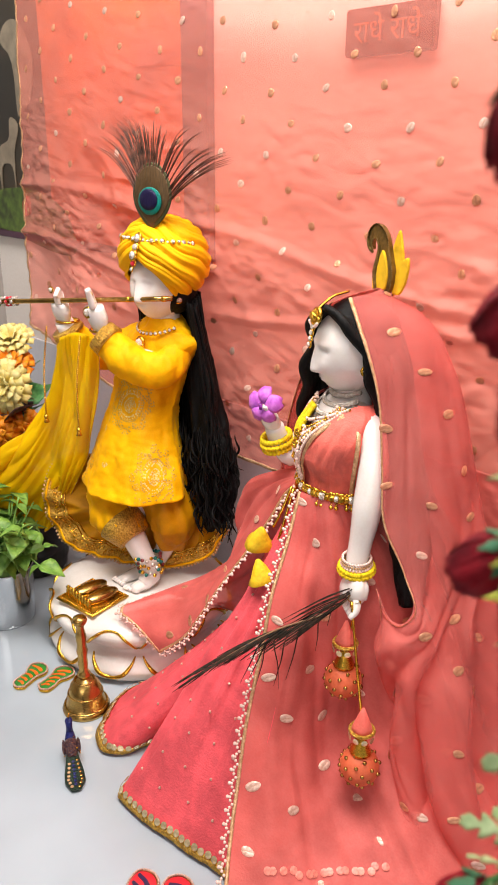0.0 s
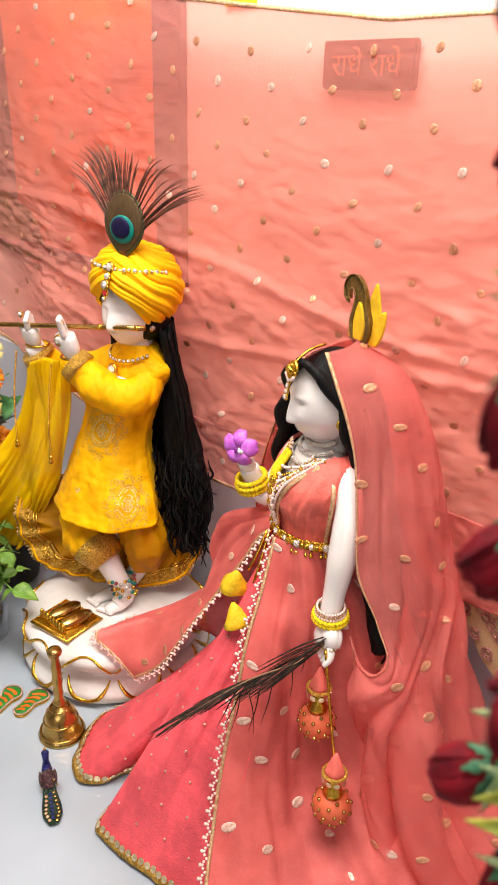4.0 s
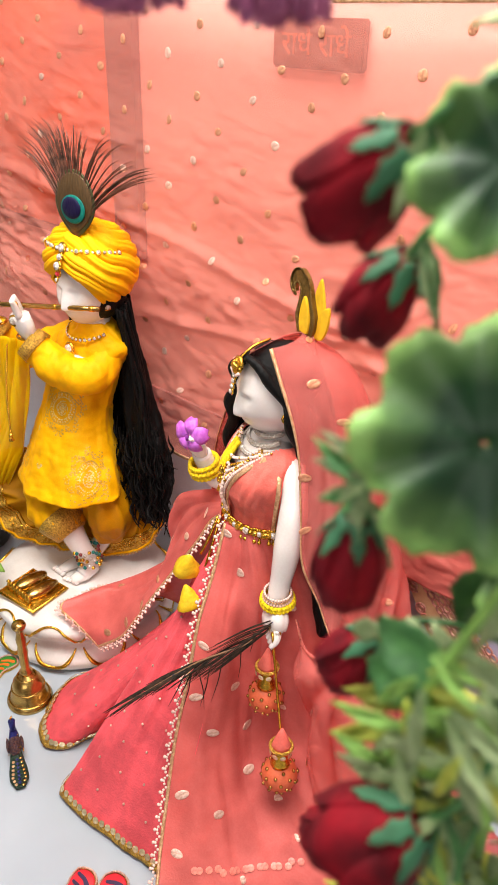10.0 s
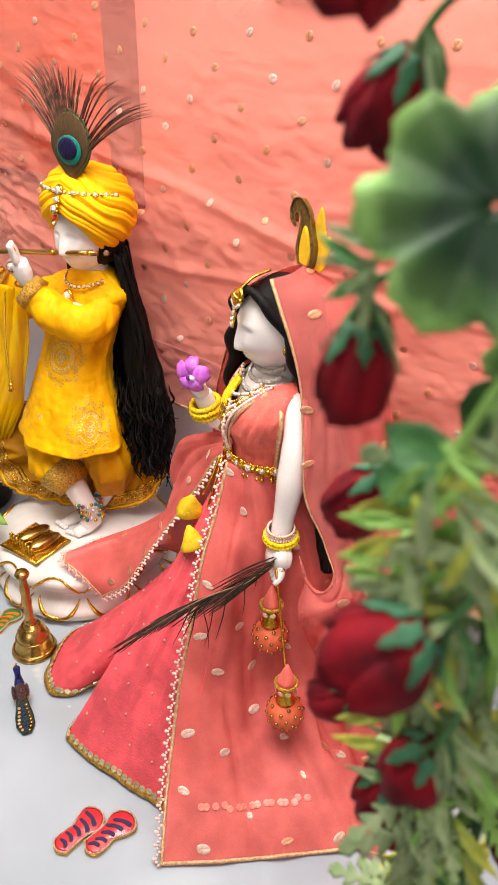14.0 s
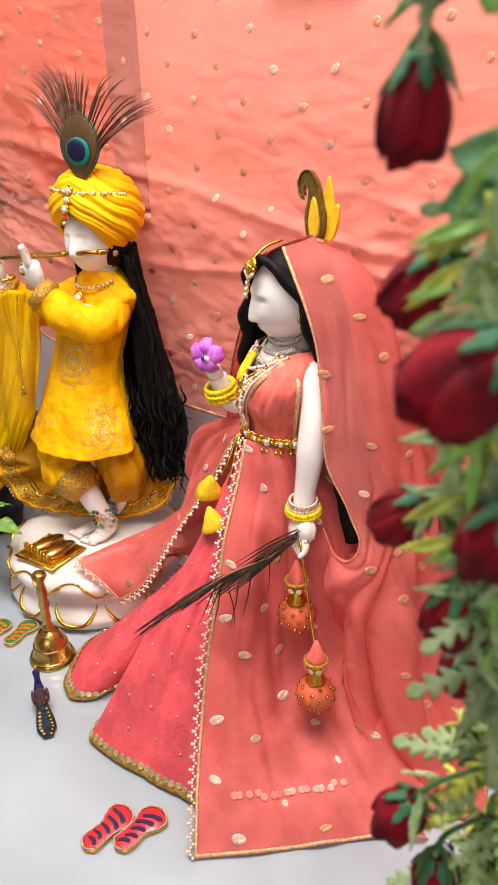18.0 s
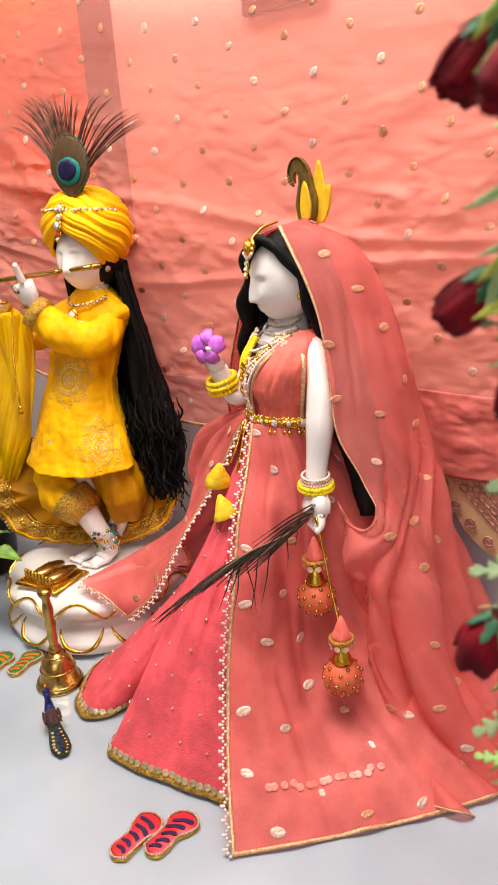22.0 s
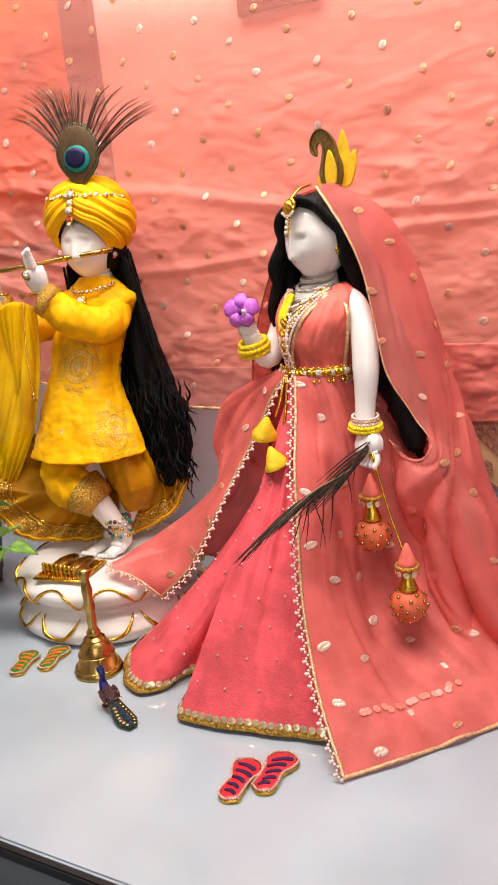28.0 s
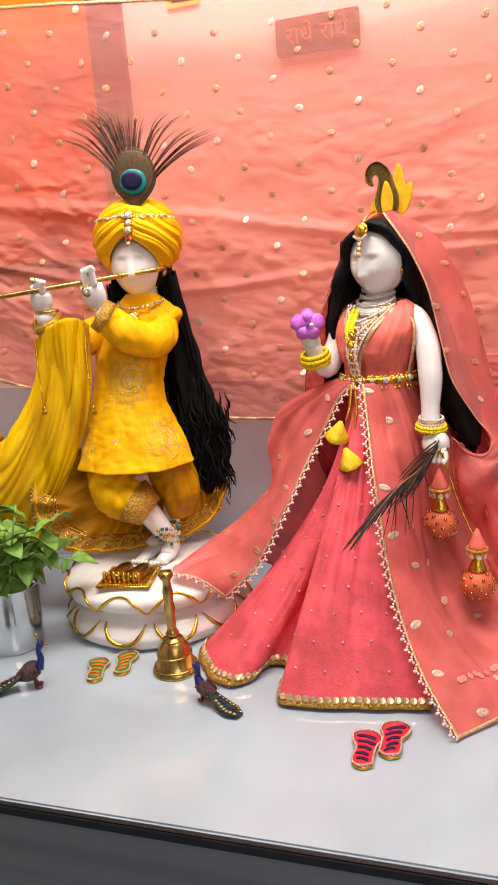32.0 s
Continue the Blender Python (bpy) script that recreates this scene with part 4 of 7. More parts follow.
band = empty("turban_jewel", "crystal band with drop pendant across the turban", "jewellery")
for k, a in enumerate(np.linspace(-80, 84, 25)):
    p = turban_at(a, 22 + 3 * abs(a) / 90)
    n = (p - TC) / np.linalg.norm(p - TC)
    stone(band, p + n * 0.002, n, 0.0016 if k % 2 else 0.0024)
for k, (e, r) in enumerate(((24, 0.0048), (12, 0.0038), (1, 0.0046), (-10, 0.0034), (-17, 0.0022))):
    p = turban_at(10, e)
    n = V(0.0, -0.96, 0.28)
    stone(band, p + n * (0.0035 + (0.002 if e < 0 else 0)), n, r, RED if k == 3 else DIAMOND)


def strands(name, label, roots, ends, n, r, wave, seed, bulge=(0, 0, 0)):
    """Long hair built from wavy locks."""
    rg = random.Random(seed)
    wig = empty(name, label, "wig")
    A, B = cr(roots, n), cr(ends, n)
    for k in range(n):
        a, b = A[k] + V(*(rg.uniform(-0.006, 0.006) for _ in range(3))), B[k] + V(rg.uniform(-0.01, 0.01), rg.uniform(-0.008, 0.008), rg.uniform(-0.03, 0.03))
        ph, f = rg.uniform(0, 6.3), rg.uniform(3.0, 5.0)
        pts = []
        for t in np.linspace(0, 1, 30):
            w = wave * t * (1 + 0.5 * t)
            pts.append(a + (b - a) * t + V(*bulge) * math.sin(math.pi * min(1, t * 1.4)) + V(w * math.sin(f * 2 * math.pi * t + ph), w * math.cos(f * 2 * math.pi * t + ph) * 0.8, 0))
        g = Geo()
        g.tube(pts, [r * 0.8, r * 1.2, r, r * 0.9, r * 0.35], 7)
        obj("lock", g, HAIR, wig)
    return wig


wig = strands("wig", "long wavy black wig falling behind the statue", [(-0.258, 0.275, 0.465), (-0.25, 0.3, 0.47), (-0.212, 0.314, 0.475), (-0.182, 0.302, 0.472), (-0.172, 0.285, 0.465)],
              [(-0.29, 0.275, 0.30), (-0.26, 0.315, 0.22), (-0.2, 0.325, 0.15), (-0.15, 0.315, 0.15), (-0.122, 0.295, 0.185)], 290, 0.0019, 0.0042, 5, (0.0, 0.006, 0))
g = Geo()
g.ball((-0.212, 0.283, 0.482), (0.041, 0.037, 0.034), 20, 14)
obj("cap", g, HAIR, wig)
for pts, rad, sd in (([(-0.19, 0.298, 0.475), (-0.186, 0.305, 0.44), (-0.184, 0.31, 0.38), (-0.176, 0.312, 0.32), (-0.158, 0.312, 0.26), (-0.152, 0.308, 0.2), (-0.165, 0.305, 0.155)], [0.006, 0.017, 0.023, 0.027, 0.034, 0.034, 0.016], 2),
                     ([(-0.235, 0.3, 0.475), (-0.245, 0.31, 0.43), (-0.255, 0.313, 0.36), (-0.262, 0.312, 0.29), (-0.262, 0.31, 0.25)], [0.006, 0.022, 0.028, 0.03, 0.014], 4)):
    g = Geo()
    g.tube(cr(pts, 80), rad, 60, 0.75, up=(0, 1, 0))
    obj("hair_mass", creased(creased(g, 0.004, 42, sd, 0.14), 0.0016, 110, sd + 3, 0.1), HAIR, wig)
for k in range(230):
    rg = random.Random(90 + k)
    c = V(-0.154 + rg.uniform(-0.05, 0.038), 0.303 + rg.uniform(-0.032, 0.015), 0.25 + rg.uniform(-0.04, 0.06))
    t, ph, hr, ln = np.linspace(0, 1, 22), rg.uniform(0, 6.3), rg.uniform(0.003, 0.007), rg.uniform(0.05, 0.085)
    turn = rg.choice((-1, 1)) * rg.uniform(5, 9)
    pts = [c + V(hr * (0.2 + q) * math.cos(turn * q + ph) + 0.005 * q, hr * (0.2 + q) * math.sin(turn * q + ph), -ln * (q - 0.22 * q * q)) for q in t]
    obj("curl", Geo().tube(pts, [0.0006, 0.0015, 0.0017, 0.0012, 0.0004], 6), HAIR, wig)

# flute
flute = empty("flute", "slim gold flute with jewelled end held by the statue", "flute")
fa, fb = V(-0.163, 0.2505, 0.479), V(-0.433, 0.127, 0.4535)
fd = (fb - fa) / np.linalg.norm(fb - fa)
obj("tube", Geo().tube([fa + (fb - fa) * t for t in np.linspace(0, 1, 12)], 0.0032, 12), BRASS, flute)
for k in range(3):
    c = fa + fd * (0.008 + 0.05 * k)
    obj("band", Geo().tube([c, c + fd * 0.006], 0.0037, 12), GOLD, flute)
for k in range(7):
    c = fa + fd * (0.232 + 0.009 * k)
    g = Geo()
    for a in np.linspace(0, 2 * math.pi, 6, endpoint=False):
        gem(g, c + V(0, 0.0055 * math.cos(a), 0.0055 * math.sin(a)), V(0, math.cos(a), math.sin(a)), 0.0024)
    obj("jewel_ring", g, (DIAMOND, RED, DIAMOND, GREEN)[k % 4], flute, smooth=False)
for k, p in enumerate(((-0.2465, 0.183, 0.459), (-0.238, 0.182, 0.481), (-0.321, 0.178, 0.478))):
    o = empty("finger_ring", "crystal ring on the statue's hand", "jewellery", "finger rings")
    stone(o, V(*p), V(0.3, -0.9, 0.1) / np.linalg.norm(V(0.3, -0.9, 0.1)), (0.005, 0.0034, 0.003)[k])

# necklace and ear studs
neck = empty("necklace", "crystal necklace with drop pendant on the yellow tunic", "jewellery")
for s in np.linspace(-1, 1, 15):
    a = math.radians(-90) + s * 1.35
    p = V(-0.213 + 0.034 * math.cos(a), 0.272 + 0.03 * math.sin(a), 0.440 - 0.010 * math.cos(s * 1.35))
    stone(neck, p, V(math.cos(a), math.sin(a), 0.3) / np.linalg.norm(V(math.cos(a), math.sin(a), 0.3)), 0.0019)
for dz, r in ((-0.022, 0.006), (-0.034, 0.004)):
    stone(neck, V(-0.213, 0.235, 0.440 + dz), V(0, -1, 0.1) / 1.005, r)
o = empty("ear_stud", "small round crystal ear stud on the statue", "jewellery")
stone(o, V(-0.1765, 0.272, 0.474), V(0.9, -0.4, 0) / 0.985, 0.0042)


def peacock_fan(name, label, base, side, up, out):
    """An upright peacock feather: eye with rings, and a fan of fine barbs."""
    o = empty(name, label, "feather")
    B, S, U, F = V(*base), V(*side), V(*up), V(*out)
    BARB = mat("bronze_barb", "7a4c3a", 0.4, 0.25, var=0.3, scale=120, bump=0.1, hex2="3a2820")
    rg = random.Random(11)
    tips = [(-0.098, 0.098), (-0.09, 0.108), (-0.082, 0.117), (-0.074, 0.122), (-0.067, 0.127), (-0.06, 0.131), (-0.053, 0.131), (-0.046, 0.135), (-0.039, 0.131), (-0.032, 0.137), (-0.024, 0.130), (-0.015, 0.134), (-0.006, 0.128), (0.003, 0.131), (0.012, 0.124), (0.019, 0.126), (0.026, 0.12), (0.046, 0.118), (0.054, 0.125), (0.075, 0.116), (0.095, 0.1), (0.11, 0.095), (0.118, 0.091)]
    for tx, tz in tips:
        for q in range(4):
            left = max(0.0, -tx) / 0.098
            x, z = tx * (0.8 if tx < 0 else 0.93) + rg.uniform(-0.0035, 0.0035), tz * (0.92 + 0.06 * left) + rg.uniform(-0.014, 0.002)
            curl = 0.004 * (1 if tx > 0.04 else -1 if tx < -0.03 else 0)
            pts = [B, B + S * (x * 0.2) + U * (z * 0.38), B + S * (x * 0.5) + U * (z * 0.72), B + S * (x * 0.83) + U * (z * 0.95), B + S * (x + curl) + U * (z + 0.002)]
            pts = [p + F * 0.003 * (q - 1.5) * 0.5 for p in pts]
            obj("barb", Geo().tube(cr(pts, 14), [0.0004, 0.0007, 0.0009, 0.0007, 0.0002], 5), BARB, o)
    for nm, cx, cz, rx, rz, hx, d in (("outer_ring", 0.002, 0.040, 0.0295, 0.0375, "4a4a2c", 0.0), ("bronze_oval", 0.002, 0.041, 0.0265, 0.033, "5c452a", 0.0008), ("teal_eye", 0.001, 0.034, 0.0178, 0.016, "0e7f73", 0.003), ("blue_heart", -0.0005, 0.0355, 0.0138, 0.0122, "170f3c", 0.004)):
        m = mat("feather_" + nm, hx, 0.35, 0.35, var=0.25, scale=300, bump=0.3, fine=1500, stretch=(3, 3, 0.4))
        n, verts, faces = 40, [], []
        for rr, lift in ((1.0, 0.0), (0.96, 0.0007), (0.5, 0.001), (0.05, 0.0011)):
            for a in np.linspace(0, 2 * math.pi, n, endpoint=False):
                x, z = cx + rx * rr * math.cos(a), cz + rz * rr * math.sin(a)
                if nm in ("outer_ring", "bronze_oval", "green_ring") and math.sin(a) < 0:
                    x *= 1 - 0.45 * (-math.sin(a)) ** 2
                verts.append(B + S * x + U * z + F * (d + lift + 0.0015))
        faces = [(i * n + j, i * n + (j + 1) % n, (i + 1) * n + (j + 1) % n, (i + 1) * n + j) for i in range(3) for j in range(n)] + [tuple(3 * n + j for j in range(n)), tuple(range(n - 1, -1, -1))]
        obj(nm, Geo().add(verts, faces), m, o, nm.replace("_", " "))
    obj("quill", Geo().tube([B + U * -0.02 + F * -0.004, B + U * 0.02 + F * -0.001], [0.002, 0.0015], 7), PALEGOLD, o)


peacock_fan("peacock_feather", "upright peacock feather with blue eye tucked in the turban", (-0.196, 0.249, 0.556), (0.975, 0.22, 0), (-0.03, 0.05, 1.0), (0.22, -0.975, 0.05))

# anklet
ank = empty("anklet", "beaded anklet with coloured stones round the statue's ankle", "jewellery")
rg = random.Random(3)
BEADS = [mat("teal_bead", "1f6d66", 0.2, var=0.1), DIAMOND, mat("wine_bead", "7a2c2c", 0.2, var=0.1), GOLD]
for ring, (c, r) in enumerate((((-0.189, 0.218, 0.120), 0.0165), ((-0.187, 0.219, 0.112), 0.0165), ((-0.191, 0.217, 0.130), 0.0175))):
    for a in np.linspace(0, 2 * math.pi, 18, endpoint=False):
        g = Geo().ball(V(*c) + V(r * math.cos(a), r * math.sin(a), rg.uniform(-0.004, 0.004)), 0.0027, 7, 6)
        obj("bead", g, rg.choice(BEADS), ank)

# ---- the second figure ----
RC = V(0.112, 0.247, 0.0)
RF, RS = V(-0.42, -0.907, 0), V(0.907, -0.42, 0)


def rp(side, front, z):
    """A point by the second figure's own side, front and height."""
    return RC + RS * side + RF * front + V(0, 0, z)


g = Geo()
head(g, (0.116, 0.2445, 0.4695), (0.034, 0.036, 0.0425), -27, 2)
limb(g, [rp(0, -0.005, 0.45), rp(0, -0.008, 0.405)], [0.016, 0.02], 6)
g.ball(rp(0, 0, 0.375), (0.045, 0.034, 0.05), 20, 14, pose(0, 0, 0, 0, 0, -25))
g.ball(rp(0, 0, 0.31), (0.036, 0.032, 0.06), 18, 12, pose(0, 0, 0, 0, 0, -25))
limb(g, [(0.14, 0.241, 0.409), (0.158, 0.231, 0.402), (0.169, 0.222, 0.38), (0.176, 0.207, 0.335), (0.176, 0.196, 0.282), (0.177, 0.192, 0.268)], [0.009, 0.0125, 0.0145, 0.0142, 0.0112, 0.0102], 30, 18)
g.ball((0.183, 0.1875, 0.256), (0.0145, 0.0105, 0.016), 20, 14, pose(0, 0, 0, 0, 0, -35))
paw(g, (0.179, 0.191, 0.268), (0.189, 0.18, 0.231), (0.0052, -0.004, 0.0005), 0.0145, (-0.007, -0.004, 0.003))
limb(g, [(0.072, 0.262, 0.40), (0.055, 0.255, 0.36), (0.046, 0.24, 0.34), (0.034, 0.232, 0.36), (0.032, 0.228, 0.372)], [0.016, 0.016, 0.014, 0.0115, 0.0105], 24, 16)
paw(g, (0.032, 0.228, 0.368), (0.03, 0.216, 0.402), (0.0045, -0.0035, 0.001), 0.011, (0, -0.004, -0.004))
obj("robed_statue", g, MARBLE)
tagged(bpy.data.objects["robed_statue"], "standing white marble statue in coral robes holding a flower", "statue")

# bodice
bodice = empty("bodice", "draped coral bodice with gold neckline on the statue", "garment")


def rloft(rings, nv, seg, disp=None):
    G = loft([(0, 0, z, a, b) for z, a, b, c in rings], nv, seg, disp)
    off = np.interp(G[:, :, 2], [r[0] for r in rings][::-1], [r[3] for r in rings][::-1])
    out = np.zeros_like(G)
    for i in range(seg):
        for j in range(nv):
            x, y, z = G[i, j]
            out[i, j] = rp(x, -y + off[i, j], z)
    return out[::-1]


BG = rloft([(0.42, 0.036, 0.022, -0.005), (0.409, 0.053, 0.031, -0.003), (0.385, 0.056, 0.041, 0.002), (0.362, 0.05, 0.043, 0.003), (0.34, 0.044, 0.038, 0.0), (0.322, 0.046, 0.039, 0.0)], 44, 130,
           lambda w, v: (0.09 * abs(noise.noise(Vector((7 * math.cos(w + 0.4 * v), 7 * math.sin(w + 0.4 * v), 1.2 * v)))) ** 0.7 - 0.03) * (0.35 + v) + 0.05 * noise.noise(Vector((3 * math.cos(w), 3 * math.sin(w), 3 * v))))


def in_neck(p):
    """Inside the V of the neckline."""
    d = p - RC
    side, h = d @ RS, (p[2] - 0.366) / 0.045
    return d @ RF > 0.0 and h > 0 and -0.006 - 0.02 * h < side < -0.002 + 0.03 * h


gb = Geo().grid(BG, 0.0014, wrap=True)
gb.f = [q for q in gb.f if not in_neck(np.mean([gb.v[k] for k in q], axis=0))]
obj("wrap", gb, CORALSILK, bodice)


def chest(side, z, out=0.0035):
    """A point just in front of the bodice by side offset and height."""
    zs = [0.322, 0.34, 0.362, 0.385, 0.409, 0.42]
    a, b, c = (float(np.interp(z, zs, v)) for v in ([0.046, 0.044, 0.05, 0.056, 0.053, 0.036], [0.039, 0.038, 0.043, 0.041, 0.031, 0.022], [0, 0, 0.003, 0.002, -0.003, -0.005]))
    return rp(side, c + b * 1.04 * math.sqrt(max(0.05, 1 - (side / a) ** 2)) + out, z)


for pairs in ([(-0.031, 0.411), (-0.022, 0.388), (-0.013, 0.355), (-0.012, 0.33)], [(0.034, 0.412), (0.017, 0.386), (0.001, 0.354), (-0.003, 0.33)]):
    p = cr([chest(x, z, 0.001) for x, z in pairs], 40)
    obj("neckline_trim", Geo().tube(p, 0.0028, 8, 0.4, up=RF), PALEGOLD, bodice, "flat gold neckline trim")
    g = Geo()
    for q in cr(p - RS * (0.0045 if pairs[0][0] > 0 else -0.0045) + RF * 0.002, 34):
        g.ball(q, 0.0019, 7, 5)
    obj("pearl_trim", g, PEARL, bodice)
p = cr([(0.143, 0.226, 0.412), (0.158, 0.21, 0.395), (0.157, 0.208, 0.365), (0.15, 0.214, 0.335)], 30)
obj("armhole_trim", Geo().tube(p, 0.0022, 8, 0.5), PALEGOLD, bodice)

# inner skirt
hem = [(0.182, 0.028), (0.108, 0.0145), (0.036, 0.0085), (0.02, 0.009), (0.016, 0.018), (0.012, 0.06), (0.0, 0.092), (-0.014, 0.088), (-0.03, 0.048), (-0.045, 0.036), (-0.063, 0.038), (-0.092, 0.068), (-0.113, 0.112), (-0.09, 0.16), (-0.02, 0.22), (0.06, 0.28), (0.14, 0.27), (0.18, 0.22), (0.19, 0.15), (0.185, 0.09)]
skirt = empty("skirt", "rose pink silk skirt with sequinned gold hem spread on the shelf", "skirt")
H = cr([*hem, hem[0]], 241)[:-1]
power = np.array([1.75 if x < 0.012 and y < 0.2 else (1.0 if y < 0.06 else 1.5) for x, y, *_ in H])
power = np.array([np.mean(np.take(power, range(k - 5, k + 6), mode="wrap")) for k in range(len(H))])
KG = np.zeros((len(H), 50, 3))
for k, (x, y) in enumerate(H):
    a = math.atan2(y - 0.235, x - 0.112)
    w, e = V(0.108 + 0.035 * math.cos(a), 0.236 + 0.031 * math.sin(a), 0.326), V(x, y, 0.004)
    for j in range(50):
        f = j / 49
        s = f ** power[k]
        KG[k, j] = (*(w + (e - w) * s)[:2], w[2] + (e[2] - w[2]) * f)
        a2 = 2 * math.pi * k / len(H)
        soft = noise.noise(Vector((9 * math.cos(a2) + 0.4 * f, 9 * math.sin(a2), 1.5 * f)))
        crisp = abs(noise.noise(Vector((17 * math.cos(a2), 17 * math.sin(a2) + 0.5 * f, 1.1 * f + 4)))) ** 0.7
        inn = V(0.112 - KG[k, j][0], 0.238 - KG[k, j][1], 0)
        tuck = 0.014 * min(1.0, 6 * f) * (1 - f) if x > 0.085 and y < 0.2 else 0.0
        KG[k, j] += inn / max(1e-6, np.linalg.norm(inn)) * (tuck + (0.004 + 0.012 * max(0, soft + 0.25) + 0.012 * max(0, 0.5 - crisp)) * min(1, 2.5 * f)) * (1 - 0.8 * f**2)
obj("cloth", Geo().grid(KG, 0.0015, wrap=True), PINK, skirt)
trim = KG[:150, 48:]
out = normals(trim)
sgn = 1 if out[20, 1] @ V(0, -1, 0.2) > 0 else -1
obj("hem_band", Geo().grid(trim + out * sgn * 0.0014, 0.0012), GOLDTRIM, skirt, "gold brocade hem band")
seq = Geo().lathe([(0.0037, 0), (0.0037, 0.0004), (0.0012, 0.0007)], seg=10)
seqm = bpy.data.meshes.new("sequin")
seqm.from_pydata(seq.v, [], seq.f)
seqm.materials.append(mat("sequin_silver", "efd9ac", 0.22, 0.65, var=0.2, scale=300, bump=0.1, rand=0.25))
last = None
for k in range(0, 145):
    p = KG[k, 48] + V(0, 0, 0.0015) + out[k, 0] * sgn * 0.0026
    if last is None or np.linalg.norm(p - last) > 0.0054:
        last = p
        piece("sequin", seqm, skirt, frame_at(p, out[k, 0] * sgn, 0))
stud = Geo().ball((0, 0, 0), 0.0016, 6, 5)
studm = bpy.data.meshes.new("stud")
studm.from_pydata(stud.v, [], stud.f)
studm.materials.append(SILVER)
N = normals(KG)
rg = random.Random(8)
for j in range(16, 45, 4):
    for k in range(6 + (j % 8), 122, 9 if j > 28 else 13):
        p = KG[k, j]
        if p[1] < 0.2:
            n = N[k, j] * (1 if N[k, j] @ (p - V(0.112, 0.24, p[2])) > 0 else -1)
            piece("stud", studm, skirt, frame_at(p + n * 0.0012, n, 0))

# overskirt: open in front, falling to both sides
over = empty("overskirt", "sheer coral overskirt with pearl lace edges and foil dots", "skirt")
OG = drape([
    [(0.085, 0.205, 0.326), (0.067, 0.21, 0.308), (0.048, 0.208, 0.273), (0.029, 0.202, 0.238), (0.0, 0.175, 0.178), (-0.019, 0.166, 0.141), (-0.044, 0.16, 0.099), (-0.086, 0.153, 0.058)],
    [(0.08, 0.21, 0.328), (0.045, 0.218, 0.305), (0.0, 0.225, 0.27), (-0.02, 0.22, 0.23), (-0.03, 0.205, 0.18), (-0.055, 0.192, 0.14), (-0.09, 0.175, 0.105), (-0.118, 0.142, 0.086)],
    [(0.075, 0.222, 0.33), (0.03, 0.232, 0.31), (-0.03, 0.243, 0.275), (-0.048, 0.245, 0.235), (-0.04, 0.235, 0.19), (-0.07, 0.22, 0.15), (-0.11, 0.195, 0.118), (-0.147, 0.138, 0.096)],
    [(0.074, 0.238, 0.33), (0.03, 0.262, 0.305), (-0.015, 0.275, 0.26), (-0.03, 0.275, 0.21), (-0.04, 0.265, 0.17), (-0.07, 0.25, 0.135), (-0.105, 0.235, 0.105), (-0.135, 0.215, 0.09)],
    [(0.085, 0.27, 0.33), (0.06, 0.3, 0.28), (0.04, 0.315, 0.2), (0.03, 0.32, 0.14), (0.02, 0.325, 0.08), (0.02, 0.33, 0.05), (0.02, 0.333, 0.03), (0.02, 0.335, 0.008)],
    [(0.125, 0.285, 0.33), (0.16, 0.31, 0.27), (0.2, 0.325, 0.2), (0.22, 0.335, 0.14), (0.24, 0.34, 0.08), (0.25, 0.345, 0.05), (0.26, 0.345, 0.03), (0.27, 0.345, 0.008)],
    [(0.155, 0.255, 0.33), (0.2, 0.25, 0.27), (0.24, 0.245, 0.2), (0.27, 0.24, 0.14), (0.30, 0.235, 0.08), (0.33, 0.225, 0.05), (0.36, 0.215, 0.025), (0.39, 0.205, 0.006)],
    [(0.152, 0.225, 0.329), (0.168, 0.218, 0.27), (0.182, 0.21, 0.22), (0.196, 0.2, 0.165), (0.218, 0.188, 0.11), (0.255, 0.165, 0.065), (0.315, 0.142, 0.028), (0.35, 0.14, 0.005)],
    [(0.14, 0.207, 0.328), (0.15, 0.2, 0.27), (0.158, 0.193, 0.22), (0.17, 0.193, 0.165), (0.193, 0.178, 0.11), (0.224, 0.14, 0.058), (0.265, 0.092, 0.022), (0.295, 0.074, 0.004)],
    [(0.118, 0.2, 0.327), (0.125, 0.18, 0.276), (0.135, 0.155, 0.237), (0.144, 0.134, 0.19), (0.157, 0.106, 0.135), (0.178, 0.076, 0.08), (0.21, 0.045, 0.035), (0.255, 0.03, 0.003)],
    [(0.096, 0.199, 0.326), (0.105, 0.17, 0.276), (0.112, 0.144, 0.237), (0.12, 0.124, 0.194), (0.139, 0.08, 0.115), (0.153, 0.058, 0.079), (0.172, 0.031, 0.046), (0.211, -0.015, 0.003)],
], 200, 90, lambda U, W: (0.026 * W**0.6 * (1.1 - W) * billow(U, W, 13, 4.2, 1.1) + 0.0036 * billow(U, W, 40, 1.7, 1.6) * W**0.4) * np.clip(U * 12, 0.1, 1) * np.clip((1 - U) * 12, 0, 1))
obj("cloth", Geo().grid(OG, 0.001), CORAL, over)
ON = normals(OG)
if ON[140, 40] @ V(0.5, -0.8, 0.3) < 0:
    ON = -ON
sg = 1 if ON[140, 40] @ normals(OG)[140, 40] > 0 else -1
for e in ("u0", "u1", "v1"):
    obj("gold_edge", ribbon(OG, e, 0.0036, 0.0006 * sg), PALEGOLD, over, "gold ribbon edge")


